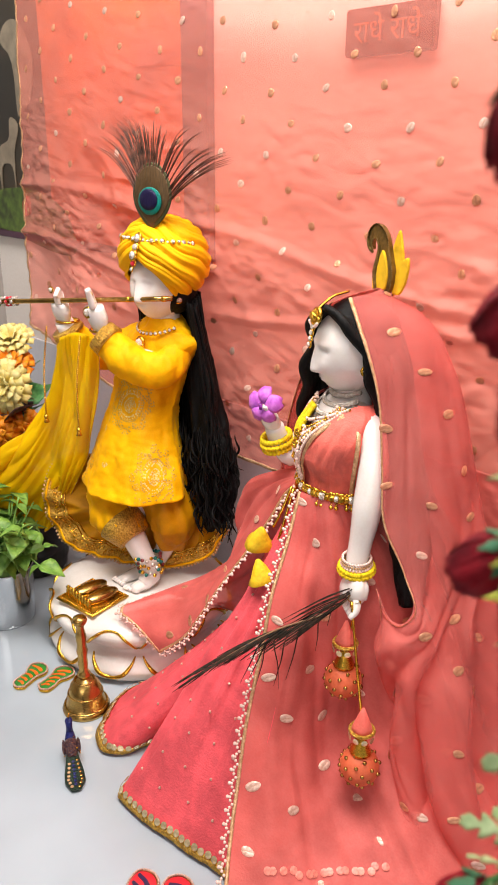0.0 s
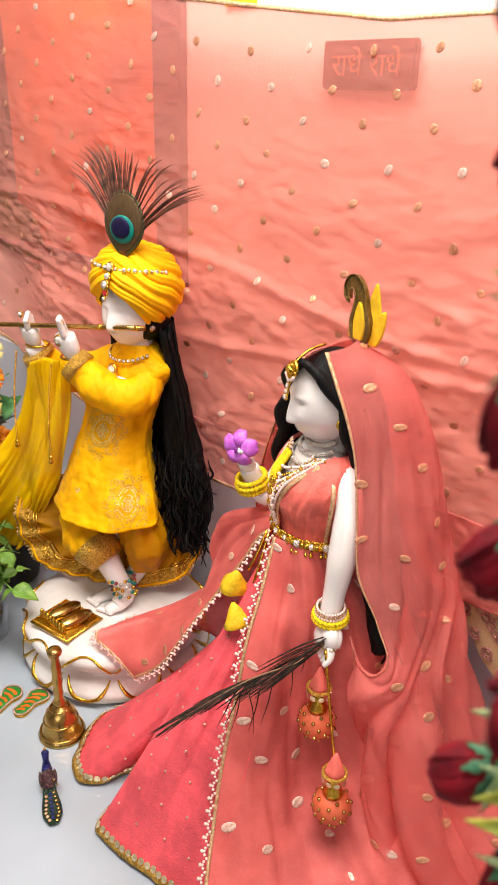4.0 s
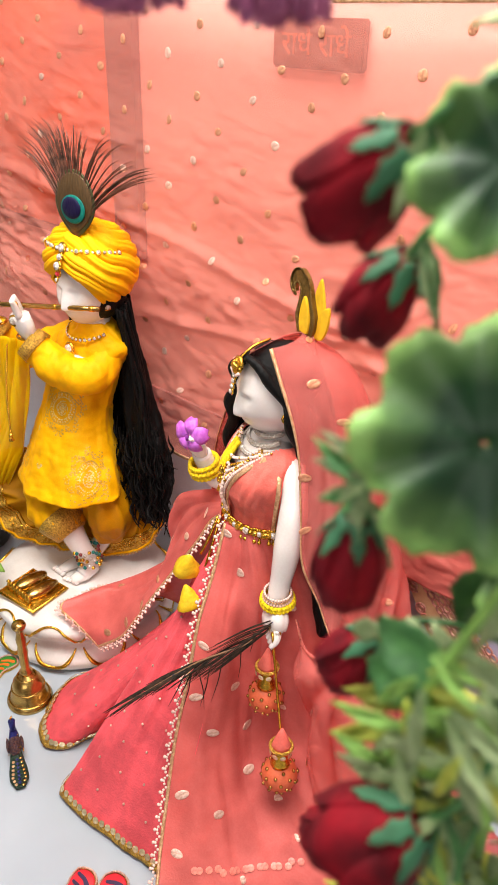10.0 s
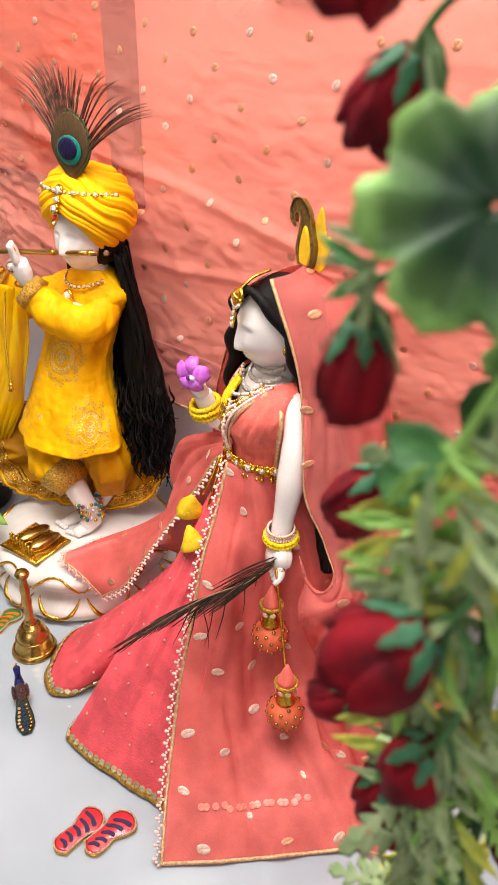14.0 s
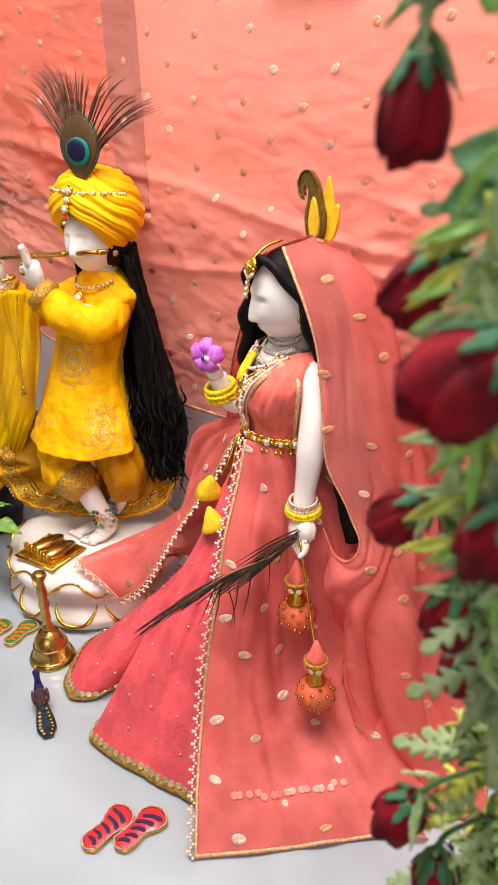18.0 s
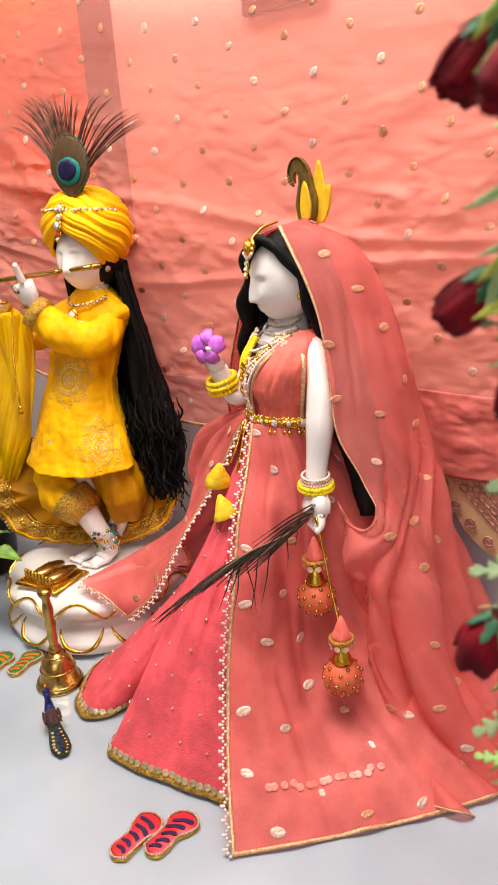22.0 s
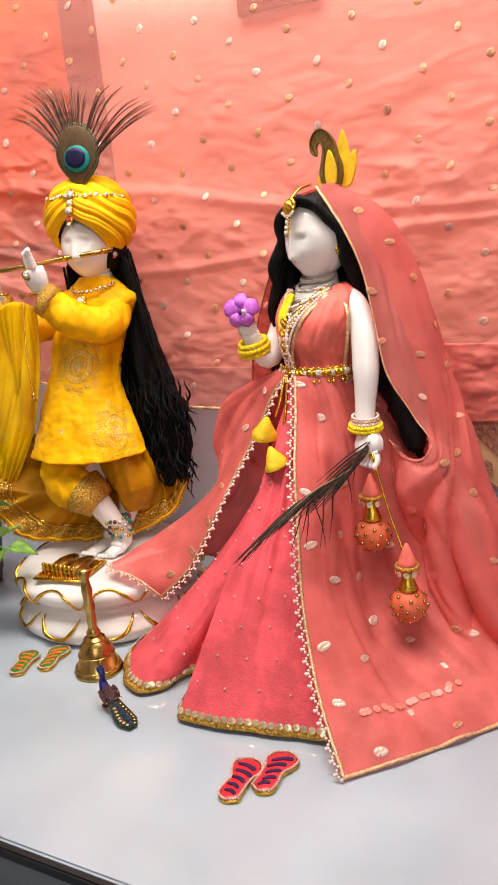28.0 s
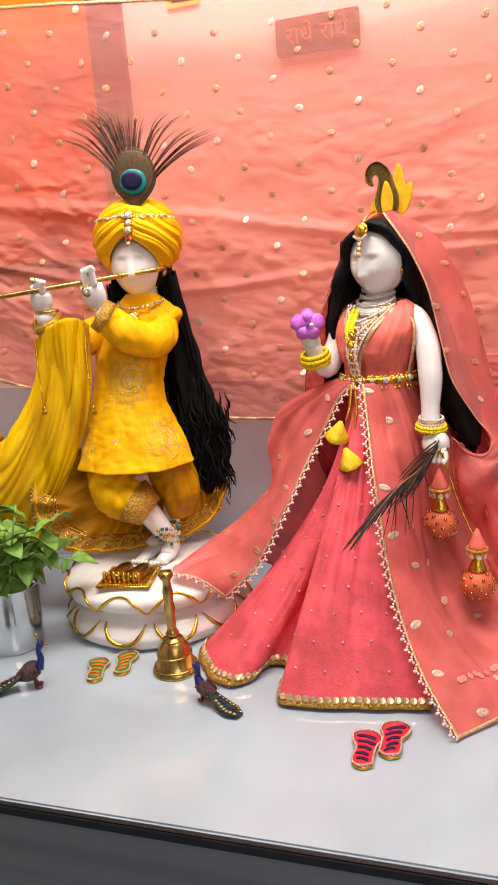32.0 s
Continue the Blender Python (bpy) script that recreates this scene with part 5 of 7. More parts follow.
def pearl_lace(parent, line, out, step=0.0052, r=0.0022):
    """Looped pearl lace along a line, standing out to one side."""
    n = max(4, int(np.sum(np.linalg.norm(np.diff(line, axis=0), axis=1)) / 0.0029))
    g = Geo()
    P = cr(line, n)
    O = cr(out, n)
    for k in range(n):
        g.ball(P[k] + O[k] * (0.0012 + 0.0032 * abs(math.sin(k * math.pi / 4))), 0.0016, 7, 5)
        if k % 4 == 2:
            g.ball(P[k] + O[k] * 0.0066, 0.0019, 7, 5)
    obj("pearl_lace", g, PEARL, parent, "looped pearl lace")


for u, inn in ((0, 2), (-1, -3)):
    way = OG[u] - OG[inn]
    way /= np.linalg.norm(way, axis=1)[:, None]
    pearl_lace(over, OG[u] + ON[u] * 0.001, way)
way = OG[:34, -1] - OG[:34, -3]
way /= np.linalg.norm(way, axis=1)[:, None]
pearl_lace(over, OG[:34, -1] + V(0, 0, 0.003), way)
scatter_dots(over, OG, ON, 0.043, 21, (BUTTI_SILVER, BUTTI), 0.65, 1.4, lambda p: p[2] < 0.325)
# the skirt's sequins showing through the sheer cloth near its corner
under = bpy.data.meshes.new("sequin")
under.from_pydata(seq.v, [], seq.f)
under.materials.append(mat("sequin_under_coral_cloth", "f08474", 0.4, 0.1, var=0.2, scale=300, bump=0.1, rand=0.2))
flat = OG[140:, :, :2].reshape(-1, 2)
for k in range(16):
    t = k / 15
    q = int(np.argmin(np.linalg.norm(flat - np.array((0.212 + 0.069 * t, 0.042 + 0.084 * t)), axis=1)))
    i, j = 140 + q // OG.shape[1], q % OG.shape[1]
    piece("sequin", under, over, frame_at(OG[i, j] + ON[i, j] * 0.0012, ON[i, j], 0))

# veil over the head and the train
veil = empty("veil", "sheer coral veil gathered at the hand and trailing over the shelf", "veil")
VG = drape([
    [(0.108, 0.222, 0.521), (0.088, 0.233, 0.500), (0.068, 0.243, 0.46), (0.045, 0.25, 0.415), (0.025, 0.258, 0.37), (0.01, 0.265, 0.31), (0.01, 0.278, 0.25), (0.03, 0.3, 0.16), (0.06, 0.325, 0.08), (0.08, 0.345, 0.01)],
    [(0.112, 0.25, 0.527), (0.08, 0.275, 0.5), (0.055, 0.288, 0.45), (0.035, 0.295, 0.4), (0.025, 0.3, 0.35), (0.02, 0.305, 0.3), (0.03, 0.315, 0.22), (0.05, 0.33, 0.12), (0.09, 0.348, 0.01)],
    [(0.118, 0.27, 0.53), (0.105, 0.302, 0.505), (0.09, 0.317, 0.45), (0.085, 0.325, 0.38), (0.085, 0.33, 0.3), (0.09, 0.335, 0.2), (0.1, 0.342, 0.1), (0.13, 0.35, 0.01)],
    [(0.125, 0.272, 0.532), (0.145, 0.305, 0.505), (0.165, 0.322, 0.45), (0.18, 0.33, 0.38), (0.19, 0.335, 0.3), (0.2, 0.34, 0.2), (0.22, 0.345, 0.1), (0.26, 0.352, 0.01)],
    [(0.131, 0.262, 0.532), (0.168, 0.288, 0.505), (0.2, 0.3, 0.45), (0.222, 0.305, 0.38), (0.24, 0.31, 0.3), (0.258, 0.318, 0.2), (0.29, 0.328, 0.1), (0.35, 0.342, 0.008)],
    [(0.133, 0.25, 0.531), (0.168, 0.262, 0.505), (0.2, 0.268, 0.45), (0.226, 0.27, 0.38), (0.246, 0.268, 0.3), (0.262, 0.266, 0.22), (0.285, 0.27, 0.14), (0.325, 0.282, 0.06), (0.40, 0.30, 0.006)],
    [(0.131, 0.236, 0.53), (0.158, 0.24, 0.5), (0.185, 0.24, 0.445), (0.21, 0.237, 0.385), (0.234, 0.232, 0.32), (0.256, 0.225, 0.25), (0.272, 0.215, 0.19), (0.292, 0.208, 0.13), (0.33, 0.212, 0.065), (0.425, 0.23, 0.006)],
    [(0.128, 0.231, 0.529), (0.15, 0.23, 0.4995), (0.179, 0.227, 0.44), (0.199, 0.22, 0.38), (0.216, 0.213, 0.325), (0.244, 0.208, 0.27), (0.262, 0.19, 0.228), (0.258, 0.178, 0.195), (0.268, 0.176, 0.15), (0.295, 0.176, 0.09), (0.345, 0.178, 0.035), (0.415, 0.182, 0.006)],
    [(0.1265, 0.228, 0.5285), (0.146, 0.2245, 0.4993), (0.1755, 0.2205, 0.439), (0.193, 0.213, 0.376), (0.207, 0.205, 0.327), (0.234, 0.206, 0.278), (0.255, 0.186, 0.238), (0.238, 0.174, 0.215), (0.222, 0.176, 0.205), (0.226, 0.184, 0.165), (0.25, 0.178, 0.105), (0.3, 0.158, 0.042), (0.37, 0.142, 0.006)],
    [(0.125, 0.226, 0.528), (0.142, 0.221, 0.499), (0.172, 0.216, 0.438), (0.188, 0.207, 0.374), (0.2, 0.199, 0.328), (0.226, 0.202, 0.282), (0.246, 0.19, 0.252), (0.237, 0.183, 0.242), (0.216, 0.187, 0.244), (0.2, 0.197, 0.26), (0.198, 0.208, 0.24), (0.203, 0.208, 0.19), (0.222, 0.2, 0.12), (0.265, 0.168, 0.055), (0.33, 0.13, 0.006)],
], 190, 130, lambda U, W: ((0.007 + 0.028 * np.clip(W * 1.8 - 0.75, 0, 1)) * np.clip(W * 2.2 - 0.15, 0, 1) * billow(U, W, 12, 6.6, 2.4, 1.1) + 0.0024 * billow(U, W, 31, 2.4, 4.0, 0.8) * np.clip(W * 3, 0, 1)) * np.clip((1 - U) * 11, 0, 1) * np.clip(U * 11, 0, 1) * (1 - 0.75 * np.exp(-((W - 0.5) / 0.09) ** 2) * (U > 0.7)))
VG[:, :, 2] -= 0.007 * np.clip((VG[:, :, 2] - 0.48) / 0.045, 0, 1)
obj("cloth", Geo().grid(VG, 0.0008), VEIL, veil)
VN = normals(VG)
if VN[160, 40] @ V(0.8, -0.3, 0) < 0:
    VN = -VN
sg = 1 if VN[160, 40] @ normals(VG)[160, 40] > 0 else -1
for e in ("u0", "u1", "v1"):
    obj("gold_edge", ribbon(VG, e, 0.0036 if e[0] == "u" else 0.0026, 0.0006 * sg), PALEGOLD, veil, "gold ribbon edge")
scatter_dots(veil, VG, VN, 0.046, 31, (BUTTI_SILVER, BUTTI), 0.35, 1.3, lambda p: p[1] < 0.325)

# hair of the robed statue
wig2 = strands("wig", "long black wig parted in the middle under the veil", [(0.072, 0.25, 0.485), (0.085, 0.278, 0.495), (0.115, 0.288, 0.5), (0.14, 0.272, 0.49), (0.142, 0.243, 0.48)],
               [(0.045, 0.262, 0.33), (0.06, 0.29, 0.30), (0.12, 0.3, 0.25), (0.185, 0.275, 0.22), (0.225, 0.235, 0.225)], 170, 0.003, 0.0045, 15, (0.004, 0.012, 0.004))
for pts, rad, sd in (([(0.13, 0.275, 0.49), (0.152, 0.266, 0.45), (0.174, 0.254, 0.39), (0.196, 0.24, 0.33), (0.214, 0.228, 0.285), (0.224, 0.217, 0.243)], [0.008, 0.018, 0.022, 0.023, 0.021, 0.011], 3),
                     ([(0.085, 0.265, 0.49), (0.07, 0.268, 0.45), (0.06, 0.27, 0.4), (0.054, 0.272, 0.35), (0.052, 0.272, 0.31)], [0.008, 0.015, 0.018, 0.017, 0.008], 6)):
    g = Geo()
    g.tube(cr(pts, 70), rad, 50, 0.8, up=(0, 1, 0))
    obj("hair_mass", creased(creased(g, 0.0035, 46, sd, 0.2), 0.0015, 120, sd + 3, 0.12), HAIR, wig2)
g = Geo()
g.ball((0.118, 0.254, 0.4815), (0.0405, 0.0395, 0.0365), 28, 20)
obj("crown", g, HAIR, wig2)
for s, pts in ((-1, [(0.105, 0.212, 0.512), (0.088, 0.222, 0.497), (0.077, 0.234, 0.47), (0.066, 0.24, 0.44), (0.058, 0.245, 0.4), (0.052, 0.25, 0.36)]), (1, [(0.109, 0.211, 0.512), (0.134, 0.215, 0.499), (0.15, 0.226, 0.47), (0.154, 0.236, 0.44), (0.16, 0.24, 0.4), (0.172, 0.245, 0.36)])):
    for k in range(7):
        P = cr(pts, 40) + V(0.0, 0.003 * k, -0.0012 * k) + np.array([[0.0028 * math.sin(22 * t + k), 0.0018 * math.cos(19 * t + k), 0] for t in np.linspace(0, 1, 40)])
        g = Geo()
        g.tube(P, [0.0035, 0.006, 0.0065, 0.0055, 0.003], 8)
        obj("front_lock", g, HAIR, wig2)

# crest above the veil
crest = empty("crest", "yellow felt paisley crest with beaded outline above the veil", "ornament")
FELT = mat("yellow_felt", "edb90f", 0.85, var=0.1, scale=120, bump=0.4, fine=1500)
KM = pose(0.131, 0.2815, 0.519, 90, 0, -16)
leafs = ([(-0.029, 0.001), (-0.028, 0.019), (-0.02, 0.022), (-0.015, 0.002)], [(0.0, 0.012), (0.002, 0.048), (0.0085, 0.06), (0.0125, 0.05), (0.012, 0.014)], [(0.004, 0.001), (0.012, 0.028), (0.0235, 0.037), (0.0225, 0.014), (0.013, 0.001)])
for k, l in enumerate(leafs):
    o = [(p[0], p[1]) for p in cr([(*p, 0) for p in (*l, l[0])], 30)[:-1]]
    obj("petal", Geo().slab(o, 0.0028, KM @ pose(0, 0, -0.003 + 0.001 * k)), FELT, crest, smooth=False)
body = [(-0.017, 0.003), (-0.0205, 0.018), (-0.0165, 0.034), (-0.015, 0.046), (-0.02, 0.0505), (-0.0255, 0.046), (-0.025, 0.0395), (-0.03, 0.041), (-0.032, 0.05), (-0.026, 0.061), (-0.016, 0.0635), (-0.005, 0.056), (0.003, 0.037), (0.0085, 0.018), (0.004, 0.003), (-0.007, -0.001)]
ANTIQUE = mat("antique_dark_gold", "7a6030", 0.35, 0.7, var=0.3, scale=300, bump=0.2)
rim_line = cr([(*p, 0) for p in (*body, body[0])], 96)[:-1]
obj("paisley", Geo().add([np.array(KM @ Vector((p[0], p[1], h))) for h in (0.001, 0.0055) for p in rim_line], [tuple(range(94, -1, -1)), tuple(range(95, 190))] + [(k, (k + 1) % 95, 95 + (k + 1) % 95, 95 + k) for k in range(95)]), ANTIQUE, crest, "dark gold paisley with beaded outline", smooth=False)
drop = cr([(*p, 0) for p in ((-0.011, 0.005), (-0.0125, 0.018), (-0.0055, 0.041), (0.0034, 0.018), (0.0005, 0.005), (-0.011, 0.005))], 30)[:-1]
obj("felt_drop", Geo().slab([(p[0], p[1]) for p in drop], 0.003, KM @ pose(0, 0, 0.0056)), FELT, crest, smooth=False)
g = Geo()
mid = rim_line.mean(0) * 0.3 + V(-0.007, 0.016, 0) * 0.7
for k, p in enumerate(rim_line):
    tail = min(1.0, max(0.0, (p[1] - 0.03) / 0.02))
    inner = p + (mid - p) * (0.24 * (1 - tail))
    for sc in (0.0, 0.5, 1.0):
        q = p + (inner - p) * sc
        g.ball(np.array(KM @ Vector((q[0], q[1], 0.006))), 0.00115, 6, 5)
tagged(obj("bead_outline", g, ANTIQUE, crest), "dark gold bead outline", kind="stuff")
obj("pin", Geo().tube([np.array(KM @ Vector(p)) for p in ((0, 0.004, -0.003), (0, -0.012, -0.006), (0, -0.03, -0.012))], 0.0012, 6), GOLD, crest)

# jewellery of the robed statue
belt = empty("waist_belt", "gold and crystal waist belt with hanging beads", "jewellery")
for k, s in enumerate(np.linspace(-0.95, 1.8, 27)):
    a = s
    p = rp(0.052 * math.sin(a), 0.045 * math.cos(a), 0.3285 + 0.0015 * math.sin(a))
    n = RS * math.sin(a) + RF * math.cos(a)
    stone(belt, p, n, 0.0042 if k % 2 else 0.0034, GOLD if k % 3 else DIAMOND)
    if k % 3 != 1:
        g = Geo()
        g.ball(p - V(0, 0, 0.0065), 0.0016, 7, 5)
        g.ball(p - V(0, 0, 0.0095) + n * 0.001, 0.0024, 8, 6)
        g.ball(p + V(0, 0, 0.0055), 0.0016, 7, 5)
        obj("hanging_bead", g, GOLD, belt)
g = Geo()
g.tube([rp(0.0505 * math.sin(a), 0.0435 * math.cos(a), 0.3285) for a in np.linspace(0, 2 * math.pi, 49)], 0.0022, 6)
obj("chain", g, GOLD, belt)

neck2 = empty("necklace", "layered pearl and crystal necklaces on the robed statue", "jewellery")
for row, (r, z, m, step) in enumerate(((0.0195, 0.441, DIAMOND, 21), (0.0215, 0.4355, DIAMOND, 23), (0.024, 0.4295, DIAMOND, 25), (0.0275, 0.4235, DIAMOND, 27))):
    for s in np.linspace(-1.5, 1.5, step):
        p = rp(r * math.sin(s) * 1.05, (r * 0.85 * math.cos(s)) - 0.004 + 0.0045 * max(0, row - 1), z - 0.008 * (1 + math.cos(s)) / 2 * (1 + row * 0.4))
        n = RS * math.sin(s) + RF * math.cos(s) + V(0, 0, 0.4)
        n /= np.linalg.norm(n)
        if m is PEARL:
            obj("pearl", Geo().ball(p, 0.0024, 8, 6), PEARL, neck2)
        else:
            stone(neck2, p, n, 0.0027, setting=False)
for k in range(5):
    row = cr([chest(-0.03 + 0.003 * k, 0.416), chest(-0.02 + 0.002 * k, 0.405 - 0.006 * k), chest(-0.006, 0.399 - 0.0085 * k), chest(0.014 - 0.002 * k, 0.405 - 0.006 * k), chest(0.034 - 0.003 * k, 0.417)], 38 - 2 * k)
    for q, p in enumerate(row):
        gold = k in (1, 3) or q % 5 == 2
        obj("gold_bead" if gold else "pearl", Geo().ball(p, 0.0014 if gold else 0.0019, 7, 5), GOLD if gold else PEARL, neck2)
for k in range(4):
    for q, p in enumerate(cr([chest(-0.014 + 0.005 * k, 0.392), chest(-0.013 + 0.004 * k, 0.362), chest(-0.0125 + 0.0035 * k, 0.334)], 22)):
        gold = k in (1, 2) and q % 3
        obj("gold_bead" if gold else "pearl", Geo().ball(p + RS * 0.0008 * math.sin(1.9 * q + k), 0.0015 if gold else 0.002, 7, 5), GOLD if gold else PEARL, neck2)
for side, z, r in ((-0.007, 0.372, 0.004), (-0.006, 0.384, 0.0035), (-0.007, 0.36, 0.003)):
    stone(neck2, chest(side, z, 0.005), RF, r, GOLD)
YTHREAD = mat("yellow_thread", "f8d208", 0.8, var=0.15, scale=300, bump=0.6)
g = Geo()
for dx in (-0.012, -0.005):
    g.tube(cr([chest(dx - 0.004, 0.412), chest(dx - 0.004, 0.392), chest(-0.009, 0.358)], 16), [0.0025, 0.004, 0.0018], 8)
obj("yellow_ribbon", g, YTHREAD, neck2, "yellow thread ribbon")
maang = empty("forehead_ornament", "gold head ornament with pearl drops in the parting", "jewellery")
for k in range(9):
    p = V(0.1005, 0.2065, 0.4975) + RS * (-0.008 + 0.002 * k) + V(0, 0, -0.004 * math.sin(math.pi * k / 8))
    obj("pearl", Geo().ball(p, 0.0018, 7, 5), PEARL, maang)
stone(maang, V(0.1015, 0.207, 0.504), V(-0.4, -0.87, 0.3), 0.0062, GOLD)
for k in range(4):
    stone(maang, V(0.1003 - 0.0006 * k, 0.2055 - 0.0008 * k, 0.4935 - 0.0055 * k), RF, 0.0026)
g = Geo()
g.tube(cr([(0.102, 0.208, 0.508), (0.109, 0.222, 0.5205), (0.114, 0.24, 0.5245)], 14), 0.0013, 6)
obj("chain", g, GOLD, maang)
nose = empty("earring", "pearl and crystal earring", "jewellery")
stone(nose, V(0.148, 0.231, 0.4555), V(0.8, -0.55, 0.2), 0.0045)


def bangle(name, label, c, axis, r, rows):
    o = empty(name, label, "bangle")
    M = frame_at(c, axis)
    for k, (dz, rr, m, num, br) in enumerate(rows):
        for a in np.linspace(0, 2 * math.pi, num, endpoint=False):
            obj("bead", Geo().ball(np.array(M @ Vector(((r + rr) * math.cos(a), (r + rr) * math.sin(a), dz))), br, 7, 5), m, o)


bangle("bracelet", "yellow thread and crystal bangles on the lowered wrist", (0.1765, 0.1945, 0.279), (0.05, -0.1, 1), 0.013, ((0.006, 0.0005, PEARL, 30, 0.0015), (0.003, 0.001, PALEGOLD, 30, 0.0015), (0.0, 0.0015, PEARL, 32, 0.0015), (-0.0035, 0.003, YTHREAD, 26, 0.0027), (-0.007, 0.0035, YTHREAD, 26, 0.0028)))
bangle("bracelet", "twisted yellow thread bangles on the raised wrist", (0.034, 0.231, 0.357), (-0.1, -0.3, 1), 0.0125, ((0.004, 0.003, YTHREAD, 24, 0.003), (-0.002, 0.0045, YTHREAD, 24, 0.0032), (-0.008, 0.004, YTHREAD, 24, 0.003)))
for p in ((0.186, 0.1765, 0.2515), (0.1925, 0.1775, 0.249)):
    o = empty("finger_ring", "crystal ring on the statue's hand", "jewellery", "finger rings")
    stone(o, V(*p), V(0.5, -0.85, 0.1), 0.0026)

# orchid in the raised hand
orchid = empty("orchid", "purple orchid blossom held in the raised hand", "flower")
OM = look((0.031, 0.214, 0.398), (0.10, -0.10, 0.45))
for a, ln, wd in ((90, 0.018, 0.0072), (18, 0.019, 0.0085), (162, 0.019, 0.0085), (235, 0.017, 0.0072), (305, 0.017, 0.0072)):
    pts = []
    for i in range(9):
        t = i / 8
        w = 1.15 * wd * math.sqrt(max(0.03, 1 - ((t - 0.54) / 0.5) ** 2))
        pts.append([np.array(OM @ pose(0, 0, 0, 0, 0, a) @ Vector((0.002 + ln * t, w * s, -0.003 - 0.004 * math.sin(math.pi * t) + 0.003 * s * s + 0.004 * t * t))) for s in np.linspace(-1, 1, 7)])
    obj("petal", Geo().grid(np.array(pts), 0.0007), PURPLE, orchid)
obj("lip", Geo().ball(np.array(OM @ Vector((0, -0.001, -0.007))), (0.0022, 0.0022, 0.0035), 10, 8), mat("deep_purple", "7a1f86", 0.5, var=0.2), orchid)
obj("stem", Geo().tube(cr([np.array(OM @ Vector((0, 0, 0.0))), (0.031, 0.222, 0.39), (0.033, 0.228, 0.37)], 8), 0.0014, 6), STEM, orchid)

# tassels at the waist
FELTB = mat("yellow_bell_cloth", "edc013", 0.7, var=0.12, scale=90, bump=0.4)
waist = empty("waist_tassel", "gold cord with two yellow cloth bells at the waist", "tassel")
obj("cord", Geo().tube(cr([(0.083, 0.203, 0.326), (0.082, 0.188, 0.3), (0.078, 0.182, 0.285)], 12), 0.0017, 6), GOLD, waist)
obj("cord", Geo().tube(cr([(0.088, 0.2, 0.326), (0.09, 0.183, 0.29), (0.086, 0.176, 0.262)], 12), 0.0017, 6), GOLD, waist)
for c, tl in (((0.071, 0.17, 0.277), (8, 18)), ((0.083, 0.158, 0.247), (5, -14))):
    g = Geo()
    g.lathe([(0.0008, 0.013), (0.0025, 0.0125), (0.0075, 0.004), (0.0125, -0.006), (0.0175, -0.0135), (0.0165, -0.0145), (0.011, -0.006), (0.003, 0.002)], seg=24, ripple=lambda w, z: 1 + 0.1 * math.sin(3 * w) * (z < 0))
    obj("cloth_bell", g, FELTB, waist, at=pose(*c, tl[0], tl[1], 0) @ Matrix.Scale(0.88, 4))

# beaded balls under the lowered hand
def kalira(label, top, ball, r):
    o = empty("ball_tassel", label, "tassel", "hanging ball tassels")
    CB = mat("coral_ball_cloth", "d8643f", 0.6, var=0.12, scale=60, bump=0.3)
    T, B = V(*top), V(*ball)
    cap = B + V(0, 0, r)
    obj("cord", Geo().tube(cr([T, T * 0.5 + cap * 0.5 + V(0.002, 0, 0), cap + V(0, 0, 0.03)], 14), 0.0014, 6), GOLD, o)
    obj("ball", Geo().ball(B, (r, r, r * 0.97), 28, 18), CB, o, "coral cloth ball")
    n = 46
    for k in range(n):
        z = 1 - 2 * (k + 0.5) / n
        a = k * 2.39996
        q = math.sqrt(1 - z * z)
        obj("gold_bead", Geo().ball(B + r * V(q * math.cos(a), q * math.sin(a), z * 0.97) * 1.02, 0.0021, 8, 6), BRASS, o)
    g = Geo()
    g.lathe([(0.0105, -0.002), (0.0098, 0.001), (0.0065, 0.009), (0.004, 0.018), (0.0025, 0.024)], cap, 18)
    obj("gold_cap", g, GOLD, o)
    top2 = cap + V(0, 0, 0.023)
    g = Geo()
    g.lathe([(0.0105, 0.0), (0.0088, 0.006), (0.0055, 0.015), (0.0015, 0.025)], top2, 18, lambda w, z: 1 + 0.05 * math.sin(5 * w))
    obj("cloth_cone", g, CORALSILK, o)
    g = Geo()
    g.tube([top2 + V(0.0112 * math.cos(a), 0.0112 * math.sin(a), 0.001) for a in np.linspace(0, 2 * math.pi, 25)], 0.0018, 6)
    obj("brocade_band", g, GOLDTRIM, o)
    for a in np.linspace(0, 2 * math.pi, 9, endpoint=False):
        piece("coin", seqm, o, frame_at(top2 + V(0.0118 * math.cos(a), 0.0118 * math.sin(a), -0.005), V(math.cos(a), math.sin(a), 0)) @ Matrix.Diagonal((0.85, 0.85, 1, 1)))


kalira("coral ball tassel with gold beads hanging from the hand", (0.185, 0.178, 0.25), (0.186, 0.172, 0.162), 0.0185)
kalira("longer coral ball tassel with gold beads and coins", (0.189, 0.174, 0.25), (0.228, 0.15, 0.097), 0.019)

# loose peacock feather in the lowered hand
pf = empty("peacock_feather", "dark peacock feather held in the lowered hand", "feather")
DARKBARB = mat("dark_green_barb", "3c2a1e", 0.7, 0.0, var=0.4, scale=200, bump=0.1, hex2="16160f", spec=0.25)
h0, h1 = V(0.184, 0.174, 0.252), V(0.105, 0.042, 0.185)
ax = h1 - h0
quill = cr([h0 + V(0.004, 0.008, 0.012), h0, h0 + ax * 0.5 + V(0, 0, 0.006), h1], 30)
obj("quill", Geo().tube(quill, [0.0011, 0.0011, 0.0008, 0.0004], 6), mat("brown_quill", "7a5638", 0.5, var=0.2, scale=80, bump=0.1), pf)
